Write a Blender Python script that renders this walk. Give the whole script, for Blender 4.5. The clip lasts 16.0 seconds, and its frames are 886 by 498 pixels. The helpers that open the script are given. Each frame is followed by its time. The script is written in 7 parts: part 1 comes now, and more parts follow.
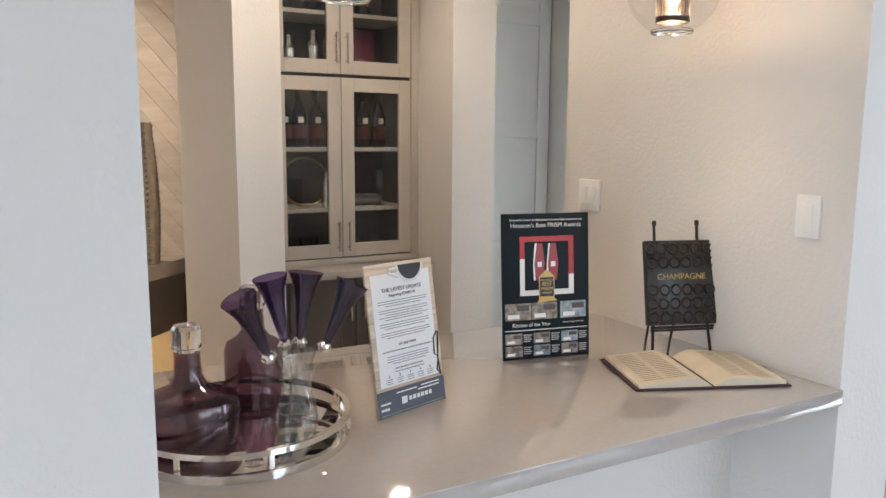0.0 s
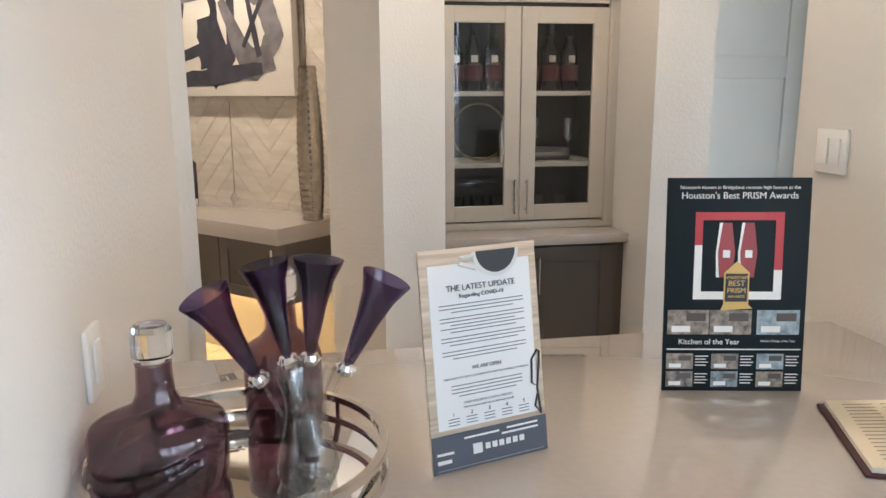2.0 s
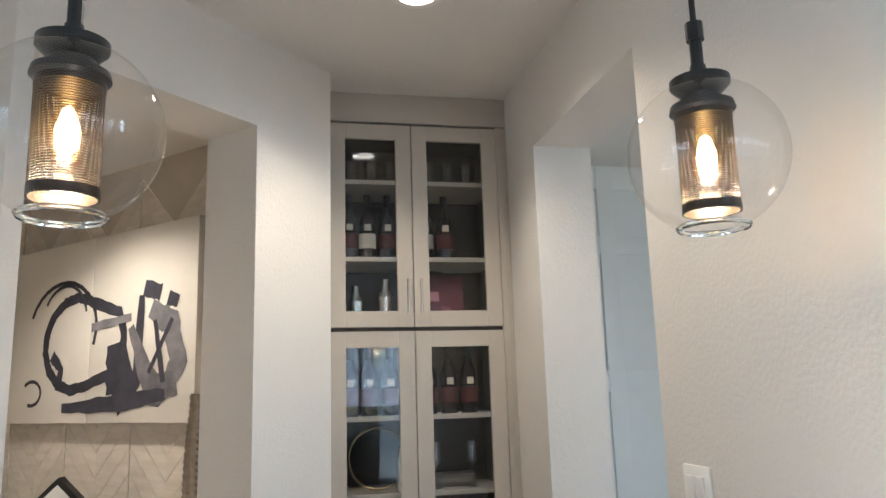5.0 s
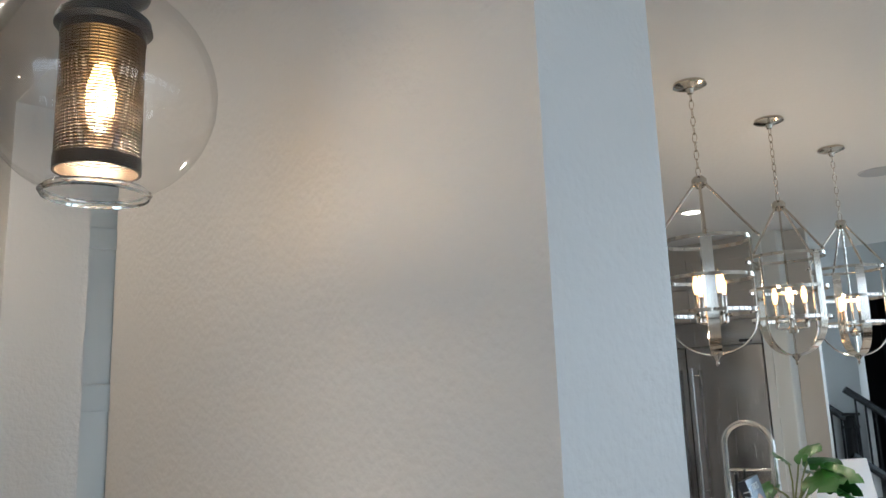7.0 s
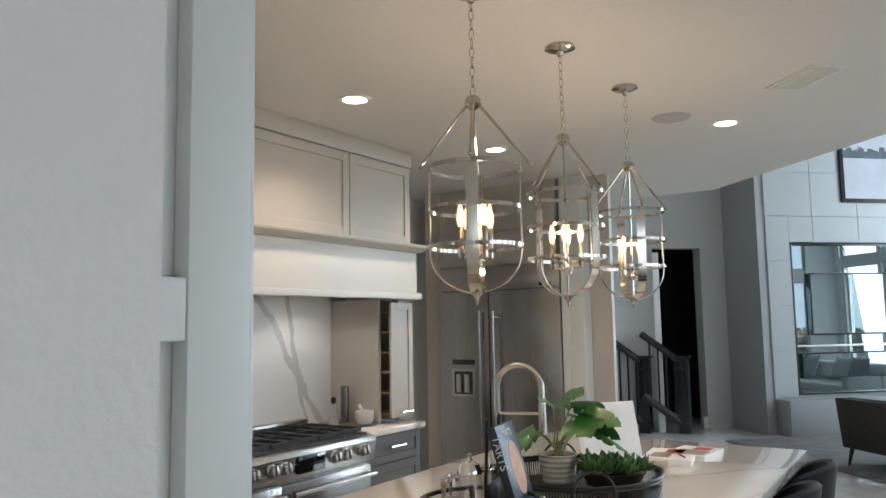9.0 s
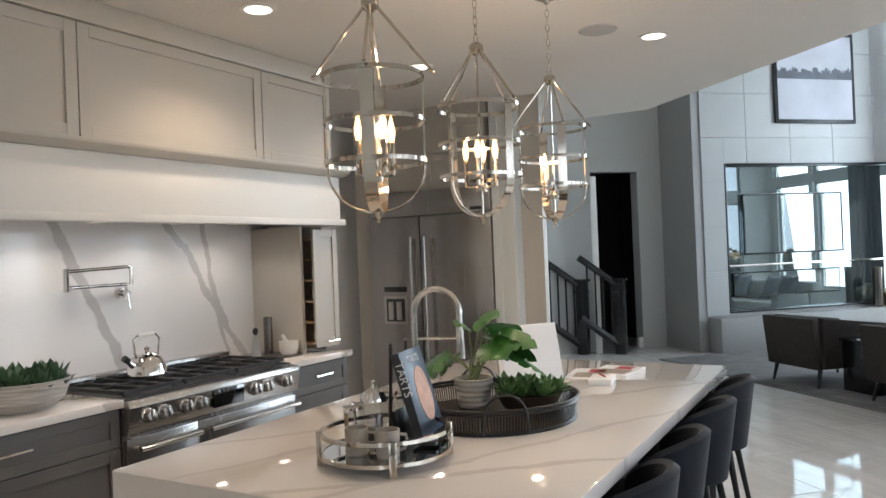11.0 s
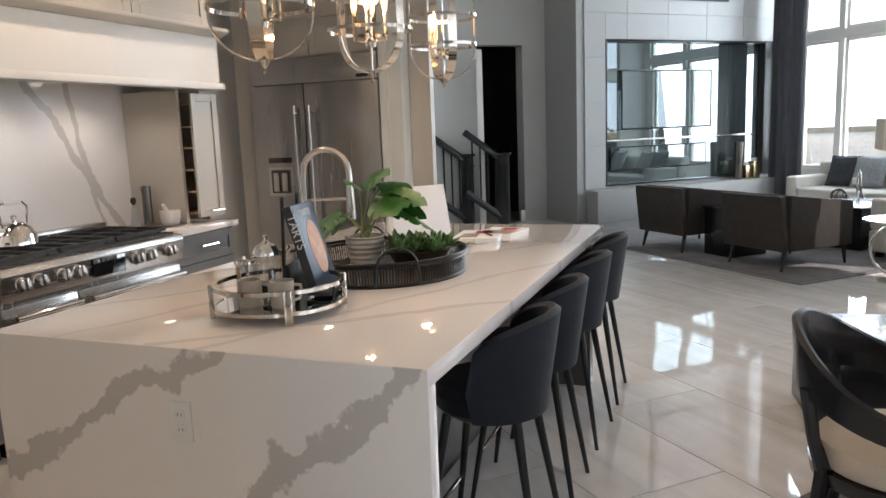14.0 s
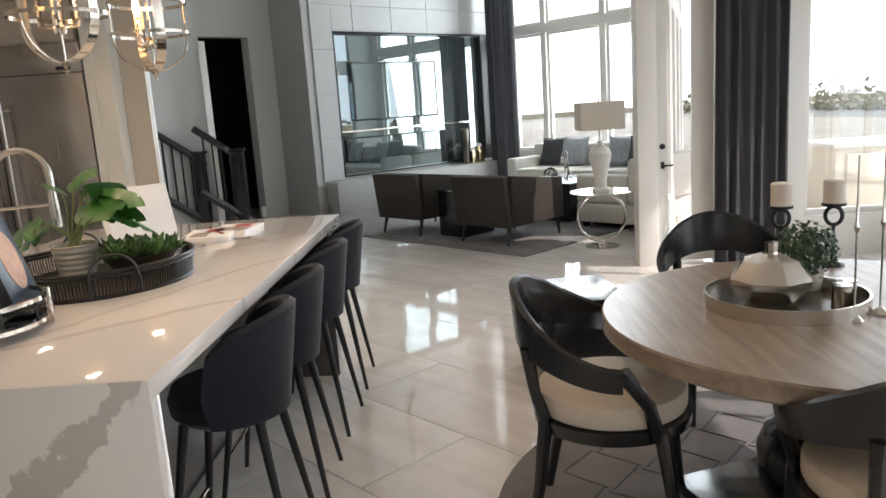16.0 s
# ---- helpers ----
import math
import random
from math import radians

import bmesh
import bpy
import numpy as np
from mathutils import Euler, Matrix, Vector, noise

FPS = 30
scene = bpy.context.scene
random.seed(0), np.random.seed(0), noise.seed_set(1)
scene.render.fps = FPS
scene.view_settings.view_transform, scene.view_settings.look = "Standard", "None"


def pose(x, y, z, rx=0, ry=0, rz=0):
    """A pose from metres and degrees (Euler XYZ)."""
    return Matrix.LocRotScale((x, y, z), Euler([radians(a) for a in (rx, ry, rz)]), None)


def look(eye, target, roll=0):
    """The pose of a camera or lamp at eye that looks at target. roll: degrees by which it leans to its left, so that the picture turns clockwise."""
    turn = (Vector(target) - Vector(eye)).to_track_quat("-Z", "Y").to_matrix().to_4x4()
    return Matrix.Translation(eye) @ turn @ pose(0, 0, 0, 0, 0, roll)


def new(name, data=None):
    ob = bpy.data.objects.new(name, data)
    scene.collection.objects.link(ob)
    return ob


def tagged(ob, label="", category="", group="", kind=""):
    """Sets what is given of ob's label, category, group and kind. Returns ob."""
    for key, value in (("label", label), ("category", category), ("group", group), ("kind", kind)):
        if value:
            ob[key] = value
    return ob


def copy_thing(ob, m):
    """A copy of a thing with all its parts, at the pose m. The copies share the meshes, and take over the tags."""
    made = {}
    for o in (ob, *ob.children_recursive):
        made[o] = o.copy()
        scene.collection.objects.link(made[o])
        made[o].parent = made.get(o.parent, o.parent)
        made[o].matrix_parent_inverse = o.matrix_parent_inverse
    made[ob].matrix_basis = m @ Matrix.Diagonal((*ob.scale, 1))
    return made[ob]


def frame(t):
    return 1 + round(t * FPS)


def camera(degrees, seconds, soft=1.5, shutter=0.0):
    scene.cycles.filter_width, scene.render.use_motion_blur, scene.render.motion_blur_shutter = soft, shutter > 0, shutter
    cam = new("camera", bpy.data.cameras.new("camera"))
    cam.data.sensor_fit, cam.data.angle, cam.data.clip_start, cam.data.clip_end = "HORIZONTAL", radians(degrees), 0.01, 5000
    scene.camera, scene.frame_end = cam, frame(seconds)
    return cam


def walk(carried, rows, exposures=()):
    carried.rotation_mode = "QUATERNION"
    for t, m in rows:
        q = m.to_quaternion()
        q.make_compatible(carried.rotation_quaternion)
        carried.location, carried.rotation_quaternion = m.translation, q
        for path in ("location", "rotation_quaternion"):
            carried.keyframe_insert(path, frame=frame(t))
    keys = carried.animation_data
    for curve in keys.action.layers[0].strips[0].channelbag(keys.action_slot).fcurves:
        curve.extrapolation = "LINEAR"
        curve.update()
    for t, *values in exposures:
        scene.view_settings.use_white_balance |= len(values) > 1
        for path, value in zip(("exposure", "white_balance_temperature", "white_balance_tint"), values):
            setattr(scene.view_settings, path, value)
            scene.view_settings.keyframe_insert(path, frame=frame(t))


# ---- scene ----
cam = camera(61.3, 16.0)
PATH = [
    (0, (0.057, 0.009, 1.561), (1.012, 1.743, 1.272), 0.4),
    (0.5, (0.249, 0.083, 1.53), (0.97, 1.907, 1.142), 2.8),
    (1, (0.363, 0.226, 1.499), (0.891, 2.103, 1.054), 3.0),
    (1.5, (0.46, 0.375, 1.506), (0.872, 2.28, 1.058), 1.1),
    (2, (0.559, 0.453, 1.516), (0.896, 2.381, 1.105), -0.3),
    (2.5, (0.694, 0.484, 1.547), (0.966, 2.444, 1.252), -1.2),
    (3, (0.788, 0.491, 1.59), (1.016, 2.473, 1.451), -1.5),
    (5.5, (0.979, 0.492, 1.625), (1.556, 2.359, 2.05), -1.4),
    (6, (1.079, 0.576, 1.64), (1.969, 2.319, 2.054), -1.4),
    (6.5, (1.184, 0.652, 1.641), (2.360, 2.221, 2.036), -1.9),
    (7, (1.278, 0.696, 1.633), (2.656, 2.1, 1.997), -2.0),
    (7.5, (1.399, 0.675, 1.612), (2.868, 1.99, 1.953), -2.0),
    (8, (1.539, 0.632, 1.613), (3.07, 1.886, 1.904), -1.5),
    (8.5, (1.689, 0.636, 1.609), (3.275, 1.833, 1.84), -0.7),
    (9, (1.799, 0.684, 1.613), (3.457, 1.785, 1.812), -1.0),
    (11.5, (2.04, 0.624, 1.561), (3.779, 1.61, 1.517), -2.2),
    (12, (2.039, 0.615, 1.542), (3.777, 1.598, 1.428), -2.4),
    (12.5, (2.033, 0.615, 1.525), (3.776, 1.577, 1.337), -2.4),
    (13, (2.022, 0.63, 1.506), (3.784, 1.543, 1.257), -2.3),
    (13.5, (2.003, 0.647, 1.495), (3.799, 1.477, 1.201), -2.1),
    (14, (1.999, 0.655, 1.485), (3.838, 1.375, 1.167), -2.2),
    (14.5, (1.992, 0.654, 1.486), (3.876, 1.238, 1.157), -2.5),
    (15, (1.994, 0.648, 1.481), (3.919, 1.075, 1.143), -3.0),
    (15.5, (2.017, 0.629, 1.47), (3.97, 0.881, 1.121), -3.5),
    (16, (2.03, 0.597, 1.464), (3.994, 0.671, 1.095), -3.9),
]
walk(cam, [(t, look(eye, target, roll)) for t, eye, target, roll in PATH],
     exposures=[(0.0, 0.47, 6000, 12), (0.5, 0.57, 5900, 11), (1.5, 0.70, 5850, 10), (3.0, 0.68, 5550, 8), (5.5, 0.38, 5400, 7), (6.5, 0.05, 5400, 7), (7.0, -0.12, 5450, 7), (8.0, -0.22, 5800, 8), (9.0, -0.15, 5950, 9), (11.5, -0.06, 6150, 13), (12.5, -0.03, 6250, 14), (14.5, 0.0, 6500, 16), (16.0, 0.06, 6750, 15)])


# ---- light ----
world = bpy.data.worlds.new("sky")
scene.world = world
world.use_nodes = True
wn = world.node_tree.nodes
sky = wn.new("ShaderNodeTexSky")
sky.sky_type, sky.sun_disc = "NISHITA", False
SUN_UP, SUN_TURN = radians(38), radians(200)
sky.sun_elevation, sky.sun_rotation = SUN_UP, SUN_TURN
world.node_tree.links.new(sky.outputs["Color"], wn["Background"].inputs["Color"])
wn["Background"].inputs["Strength"].default_value = 0.15
sun = new("sun", bpy.data.lights.new("sun", "SUN"))
sun.data.energy, sun.data.angle, sun.data.color = 4.0, radians(0.6), (1.0, 0.95, 0.88)
sun_dir = Vector((math.sin(SUN_TURN) * math.cos(SUN_UP), math.cos(SUN_TURN) * math.cos(SUN_UP), math.sin(SUN_UP)))
sun.matrix_world = look(sun_dir * 30, (0, 0, 0))


def area_lamp(name, m, w, h, power, colour):
    lamp = new(name, bpy.data.lights.new(name, "AREA"))
    lamp.data.shape, lamp.data.size, lamp.data.size_y = "RECTANGLE", w, h
    lamp.data.energy, lamp.data.color = power, colour
    lamp.matrix_world = m
    return lamp


def point_lamp(name, at, power, colour, radius=0.03):
    lamp = new(name, bpy.data.lights.new(name, "POINT"))
    lamp.data.energy, lamp.data.color, lamp.data.shadow_soft_size = power, colour, radius
    lamp.location = at
    return lamp


def spot_lamp(name, at, power, colour, cone=120):
    lamp = new(name, bpy.data.lights.new(name, "SPOT"))
    lamp.data.energy, lamp.data.color, lamp.data.shadow_soft_size = power, colour, 0.035
    lamp.data.spot_size, lamp.data.spot_blend = radians(cone), 0.6
    lamp.location = at
    return lamp


WARM = (1.0, 0.72, 0.45)
CAN_WARM = (1.0, 0.78, 0.55)
DAY = (0.79, 0.93, 0.99)
# daylight in the openings of the big windows
area_lamp("window_daylight_dining", look((5.0, -3.72, 1.5), (5.0, 5, 1.3)), 5.6, 2.3, 48, DAY)
# entry lamp and its unseen window are added as daylight fill from the west
area_lamp("window_daylight_entry", look((-2.95, -0.5, 1.5), (5, -0.3, 1.3)), 2.4, 2.3, 24, DAY)
area_lamp("window_daylight_living", look((14.98, -1.54, 2.8), (14.0, -0.56, 2.6)), 3.4, 4.6, 500, DAY)
area_lamp("window_daylight_nook", look((8.80, -2.86, 1.6), (5, -2.4, 1.0)), 1.2, 2.5, 22, DAY)

# ---- materials ----
def mat(name, colour, rough=0.5, metal=0.0, vary=0.08, scale=6.0, bump=0.0, bump_scale=120.0, coat=0.0, wear=0.1, spec=0.5, stretch=(1, 1, 1)):
    """A surface whose colour and roughness wander at two scales, with a fine relief."""
    m = bpy.data.materials.new(name)
    m.use_nodes = True
    nt = m.node_tree
    b = nt.nodes["Principled BSDF"]
    tc = nt.nodes.new("ShaderNodeTexCoord")
    mp = nt.nodes.new("ShaderNodeMapping")
    mp.inputs["Scale"].default_value = stretch
    nt.links.new(tc.outputs["Object"], mp.inputs["Vector"])
    n1 = nt.nodes.new("ShaderNodeTexNoise")
    n1.inputs["Scale"].default_value, n1.inputs["Detail"].default_value = scale, 5
    nt.links.new(mp.outputs["Vector"], n1.inputs["Vector"])
    info = nt.nodes.new("ShaderNodeObjectInfo")
    add = nt.nodes.new("ShaderNodeMath")
    add.operation = "MULTIPLY_ADD"
    nt.links.new(info.outputs["Random"], add.inputs[0])
    add.inputs[1].default_value = 0.25
    nt.links.new(n1.outputs["Fac"], add.inputs[2])
    ramp = nt.nodes.new("ShaderNodeMapRange")
    ramp.inputs["From Min"].default_value, ramp.inputs["From Max"].default_value = 0.3, 0.95
    ramp.inputs["To Min"].default_value, ramp.inputs["To Max"].default_value = 1 - vary, 1 + vary
    nt.links.new(add.outputs[0], ramp.inputs["Value"])
    mul = nt.nodes.new("ShaderNodeVectorMath")
    mul.operation = "SCALE"
    mul.inputs[0].default_value = colour[:3]
    nt.links.new(ramp.outputs["Result"], mul.inputs["Scale"])
    nt.links.new(mul.outputs["Vector"], b.inputs["Base Color"])
    n2 = nt.nodes.new("ShaderNodeTexNoise")
    n2.inputs["Scale"].default_value, n2.inputs["Detail"].default_value = scale * 3.7, 4
    nt.links.new(mp.outputs["Vector"], n2.inputs["Vector"])
    rr = nt.nodes.new("ShaderNodeMapRange")
    rr.inputs["To Min"].default_value, rr.inputs["To Max"].default_value = max(0.0, rough * (1 - wear)), min(1.0, rough * (1 + wear))
    nt.links.new(n2.outputs["Fac"], rr.inputs["Value"])
    nt.links.new(rr.outputs["Result"], b.inputs["Roughness"])
    b.inputs["Metallic"].default_value = metal
    b.inputs["Specular IOR Level"].default_value = spec
    b.inputs["Coat Weight"].default_value = coat
    b.inputs["Coat Roughness"].default_value = 0.05
    if bump:
        n3 = nt.nodes.new("ShaderNodeTexNoise")
        n3.inputs["Scale"].default_value, n3.inputs["Detail"].default_value = bump_scale, 3
        nt.links.new(mp.outputs["Vector"], n3.inputs["Vector"])
        bp = nt.nodes.new("ShaderNodeBump")
        bp.inputs["Strength"].default_value, bp.inputs["Distance"].default_value = bump, 0.006
        nt.links.new(n3.outputs["Fac"], bp.inputs["Height"])
        nt.links.new(bp.outputs["Normal"], b.inputs["Normal"])
    return m


def glass(name, colour=(1, 1, 1), rough=0.0, ior=1.45):
    m = bpy.data.materials.new(name)
    m.use_nodes = True
    b = m.node_tree.nodes["Principled BSDF"]
    b.inputs["Base Color"].default_value = (*colour, 1)
    b.inputs["Transmission Weight"].default_value = 1
    b.inputs["Roughness"].default_value = rough
    b.inputs["IOR"].default_value = ior
    return m


def thin_glass(name, tint=(1, 1, 1), gloss=0.08):
    """A thin pane: clear, with a mirror gloss that grows at a slant."""
    m = bpy.data.materials.new(name)
    m.use_nodes = True
    nt = m.node_tree
    nt.nodes.remove(nt.nodes["Principled BSDF"])
    tr = nt.nodes.new("ShaderNodeBsdfTransparent")
    tr.inputs["Color"].default_value = (*tint, 1)
    gl = nt.nodes.new("ShaderNodeBsdfGlossy")
    gl.inputs["Roughness"].default_value = 0.01
    fr = nt.nodes.new("ShaderNodeLayerWeight")
    fr.inputs["Blend"].default_value = 0.5
    pw = nt.nodes.new("ShaderNodeMath")
    pw.operation = "POWER"
    nt.links.new(fr.outputs["Facing"], pw.inputs[0])
    pw.inputs[1].default_value = 4.0
    mx = nt.nodes.new("ShaderNodeMath")
    mx.operation = "MULTIPLY_ADD"
    nt.links.new(pw.outputs[0], mx.inputs[0])
    mx.inputs[1].default_value, mx.inputs[2].default_value = 0.45, 0.035 + gloss
    mix = nt.nodes.new("ShaderNodeMixShader")
    nt.links.new(mx.outputs[0], mix.inputs["Fac"])
    nt.links.new(tr.outputs[0], mix.inputs[1])
    nt.links.new(gl.outputs[0], mix.inputs[2])
    nt.links.new(mix.outputs[0], nt.nodes["Material Output"].inputs["Surface"])
    return m


def glow(name, colour, strength):
    m = bpy.data.materials.new(name)
    m.use_nodes = True
    b = m.node_tree.nodes["Principled BSDF"]
    b.inputs["Base Color"].default_value = (*colour, 1)
    b.inputs["Emission Color"].default_value = (*colour, 1)
    b.inputs["Emission Strength"].default_value = strength
    return m


def veined(name, base, vein, scale, rough, width=0.03, coat=0.0, turn=(0.4, 0.2, 0.9), faint=0.12):
    """Polished quartz with a few broad wandering veins and a faint cloud."""
    m = mat(name, base, rough, vary=0.03, scale=2.0, coat=coat, wear=0.2)
    nt = m.node_tree
    b = nt.nodes["Principled BSDF"]
    tc = nt.nodes["Texture Coordinate"]
    mp = nt.nodes.new("ShaderNodeMapping")
    mp.inputs["Rotation"].default_value = turn
    nt.links.new(tc.outputs["Object"], mp.inputs["Vector"])
    big = nt.nodes.new("ShaderNodeTexNoise")
    big.inputs["Scale"].default_value, big.inputs["Detail"].default_value, big.inputs["Roughness"].default_value = 2.2, 7, 0.62
    nt.links.new(mp.outputs["Vector"], big.inputs["Vector"])
    warp = nt.nodes.new("ShaderNodeVectorMath")
    warp.operation = "MULTIPLY_ADD"
    nt.links.new(big.outputs["Color"], warp.inputs[0])
    warp.inputs[1].default_value = (0.55, 0.55, 0.55)
    nt.links.new(mp.outputs["Vector"], warp.inputs[2])
    wv = nt.nodes.new("ShaderNodeTexWave")
    wv.inputs["Scale"].default_value, wv.inputs["Distortion"].default_value = scale, 1.6
    wv.inputs["Detail"].default_value, wv.inputs["Detail Scale"].default_value = 3, 1.2
    nt.links.new(warp.outputs["Vector"], wv.inputs["Vector"])
    cr = nt.nodes.new("ShaderNodeValToRGB")
    cr.color_ramp.elements[0].position, cr.color_ramp.elements[0].color = 0.0, (1, 1, 1, 1)
    cr.color_ramp.elements[1].position, cr.color_ramp.elements[1].color = width * 1.35, (0, 0, 0, 1)
    mid = cr.color_ramp.elements.new(width)
    mid.color = (0.85, 0.85, 0.85, 1)
    nt.links.new(wv.outputs["Fac"], cr.inputs["Fac"])
    mix = nt.nodes.new("ShaderNodeMix")
    mix.data_type = "RGBA"
    old = b.inputs["Base Color"].links[0].from_socket
    nt.links.new(cr.outputs["Color"], mix.inputs["Factor"])
    nt.links.new(old, mix.inputs["A"])
    mix.inputs["B"].default_value = (*vein, 1)
    nt.links.new(mix.outputs["Result"], b.inputs["Base Color"])
    return m


def slab_veins(name, base, vein, rough, planes, coat=0.3, amp=0.20):
    """Polished quartz crossed by single veins; each is (normal, offset, half width, depth of colour)."""
    m = mat(name, base, rough, vary=0.03, scale=2.0, coat=coat, wear=0.2)
    nt = m.node_tree
    b = nt.nodes["Principled BSDF"]
    tc = nt.nodes["Texture Coordinate"]

    def noise(scale, detail):
        n = nt.nodes.new("ShaderNodeTexNoise")
        n.inputs["Scale"].default_value, n.inputs["Detail"].default_value, n.inputs["Roughness"].default_value = scale, detail, 0.55
        nt.links.new(tc.outputs["Object"], n.inputs["Vector"])
        return n

    def calc(op, a, c, clamp=False):
        n = nt.nodes.new("ShaderNodeMath")
        n.operation, n.use_clamp = op, clamp
        for k, v in enumerate((a, c)):
            if isinstance(v, (int, float)):
                n.inputs[k].default_value = v
            else:
                nt.links.new(v, n.inputs[k])
        return n.outputs[0]

    warp = nt.nodes.new("ShaderNodeVectorMath")
    warp.operation = "MULTIPLY_ADD"
    nt.links.new(noise(3.6, 6).outputs["Color"], warp.inputs[0])
    warp.inputs[1].default_value = (amp * 2, amp * 2, amp * 2)
    shift = nt.nodes.new("ShaderNodeVectorMath")
    shift.operation = "ADD"
    nt.links.new(tc.outputs["Object"], shift.inputs[0])
    shift.inputs[1].default_value = (-amp, -amp, -amp)
    nt.links.new(shift.outputs["Vector"], warp.inputs[2])
    swell = calc("MULTIPLY", noise(7.0, 4).outputs["Fac"], 2.0)
    total = None
    for normal, offset, half, depth in planes:
        dot = nt.nodes.new("ShaderNodeVectorMath")
        dot.operation = "DOT_PRODUCT"
        nt.links.new(warp.outputs["Vector"], dot.inputs[0])
        dot.inputs[1].default_value = Vector(normal).normalized()
        away = calc("ABSOLUTE", calc("SUBTRACT", dot.outputs["Value"], offset), 0)
        ratio = calc("DIVIDE", away, calc("MULTIPLY", swell, half))
        mask = calc("MULTIPLY", calc("MULTIPLY", calc("SUBTRACT", 1.25, ratio), 3.0, True), depth)
        total = mask if total is None else calc("MAXIMUM", total, mask)
    mix = nt.nodes.new("ShaderNodeMix")
    mix.data_type = "RGBA"
    old = b.inputs["Base Color"].links[0].from_socket
    nt.links.new(total, mix.inputs["Factor"])
    nt.links.new(old, mix.inputs["A"])
    mix.inputs["B"].default_value = (*vein, 1)
    nt.links.new(mix.outputs["Result"], b.inputs["Base Color"])
    return m


def streaked(name, dark, light, rough, along=(0.6, 9, 9), coat=0.0, bump=0.0, scale=3.0, vary=0.04):
    """Wood or stone with long streaks along its local x."""
    m = mat(name, (1, 1, 1), rough, vary=vary, scale=5, coat=coat)
    nt = m.node_tree
    b = nt.nodes["Principled BSDF"]
    tc = nt.nodes["Texture Coordinate"]
    mp = nt.nodes.new("ShaderNodeMapping")
    mp.inputs["Scale"].default_value = along
    info = nt.nodes["Object Info"]
    off = nt.nodes.new("ShaderNodeMath")
    off.operation = "MULTIPLY"
    off.inputs[1].default_value = 37.0
    nt.links.new(info.outputs["Random"], off.inputs[0])
    shift = nt.nodes.new("ShaderNodeCombineXYZ")
    for k in range(3):
        nt.links.new(off.outputs[0], shift.inputs[k])
    nt.links.new(shift.outputs[0], mp.inputs["Location"])
    nt.links.new(tc.outputs["Object"], mp.inputs["Vector"])
    n = nt.nodes.new("ShaderNodeTexNoise")
    n.inputs["Scale"].default_value, n.inputs["Detail"].default_value, n.inputs["Distortion"].default_value = scale, 6, 0.6
    nt.links.new(mp.outputs["Vector"], n.inputs["Vector"])
    cr = nt.nodes.new("ShaderNodeValToRGB")
    cr.color_ramp.elements[0].position, cr.color_ramp.elements[0].color = 0.32, (*dark, 1)
    cr.color_ramp.elements[1].position, cr.color_ramp.elements[1].color = 0.68, (*light, 1)
    nt.links.new(n.outputs["Fac"], cr.inputs["Fac"])
    mul = nt.nodes.new("ShaderNodeVectorMath")
    mul.operation = "MULTIPLY"
    old = b.inputs["Base Color"].links[0].from_socket
    nt.links.new(old, mul.inputs[0])
    nt.links.new(cr.outputs["Color"], mul.inputs[1])
    nt.links.new(mul.outputs["Vector"], b.inputs["Base Color"])
    if bump:
        bp = nt.nodes.new("ShaderNodeBump")
        bp.inputs["Strength"].default_value, bp.inputs["Distance"].default_value = bump, 0.002
        nt.links.new(n.outputs["Fac"], bp.inputs["Height"])
        nt.links.new(bp.outputs["Normal"], b.inputs["Normal"])
    return m


PAINT = mat("wall_paint_warm_white", (0.74, 0.71, 0.67), 0.6, vary=0.03, scale=1.2, bump=0.35, bump_scale=80)
CEIL = mat("ceiling_paint", (0.72, 0.69, 0.65), 0.7, vary=0.02, scale=1.0, bump=0.3, bump_scale=40)
GREIGE = mat("greige_paint", (0.34, 0.34, 0.33), 0.6, vary=0.02, scale=1.0, bump=0.25, bump_scale=45)
PALEGREY = mat("pale_grey_paint", (0.52, 0.52, 0.50), 0.6, vary=0.02, scale=1.0, bump=0.25, bump_scale=45)
CABINET = mat("cabinet_paint_taupe_white", (0.50, 0.46, 0.40), 0.38, vary=0.02, scale=2.0)
# tone kept dark, standing in for the shade inside the cabinets
CABIN_IN = mat("cabinet_inside_shade", (0.075, 0.068, 0.06), 0.6)
PLATE = mat("white_switch_plastic", (0.86, 0.86, 0.84), 0.3, vary=0.01)
CAGEMETAL = mat("warm_polished_nickel", (0.60, 0.54, 0.46), 0.12, 1.0, vary=0.03, scale=10)
MEDIAGLASS = mat("dark_mirror_glass", (0.23, 0.28, 0.29), 0.012, 0.82, vary=0.02)
TRIM = mat("trim_paint_white", (0.76, 0.74, 0.70), 0.4, vary=0.02, scale=2.0)
PANEL = mat("panel_paint_pale", (0.70, 0.71, 0.68), 0.4, vary=0.02, scale=2.0)
DARKCAB = mat("dark_taupe_cabinet", (0.085, 0.072, 0.062), 0.42, vary=0.05, scale=3.0)
GREYCAB = mat("grey_drawer_paint", (0.15, 0.145, 0.14), 0.42, vary=0.03, scale=3.0)
BARTOP = mat("grey_beige_quartz", (0.43, 0.39, 0.36), 0.04, vary=0.04, scale=60.0, coat=1.0)
QUARTZ = veined("white_quartz_grey_veins", (0.80, 0.75, 0.70), (0.47, 0.43, 0.39), 0.55, 0.06, width=0.045, coat=0.3, turn=(-0.4, -0.2, 0.9))
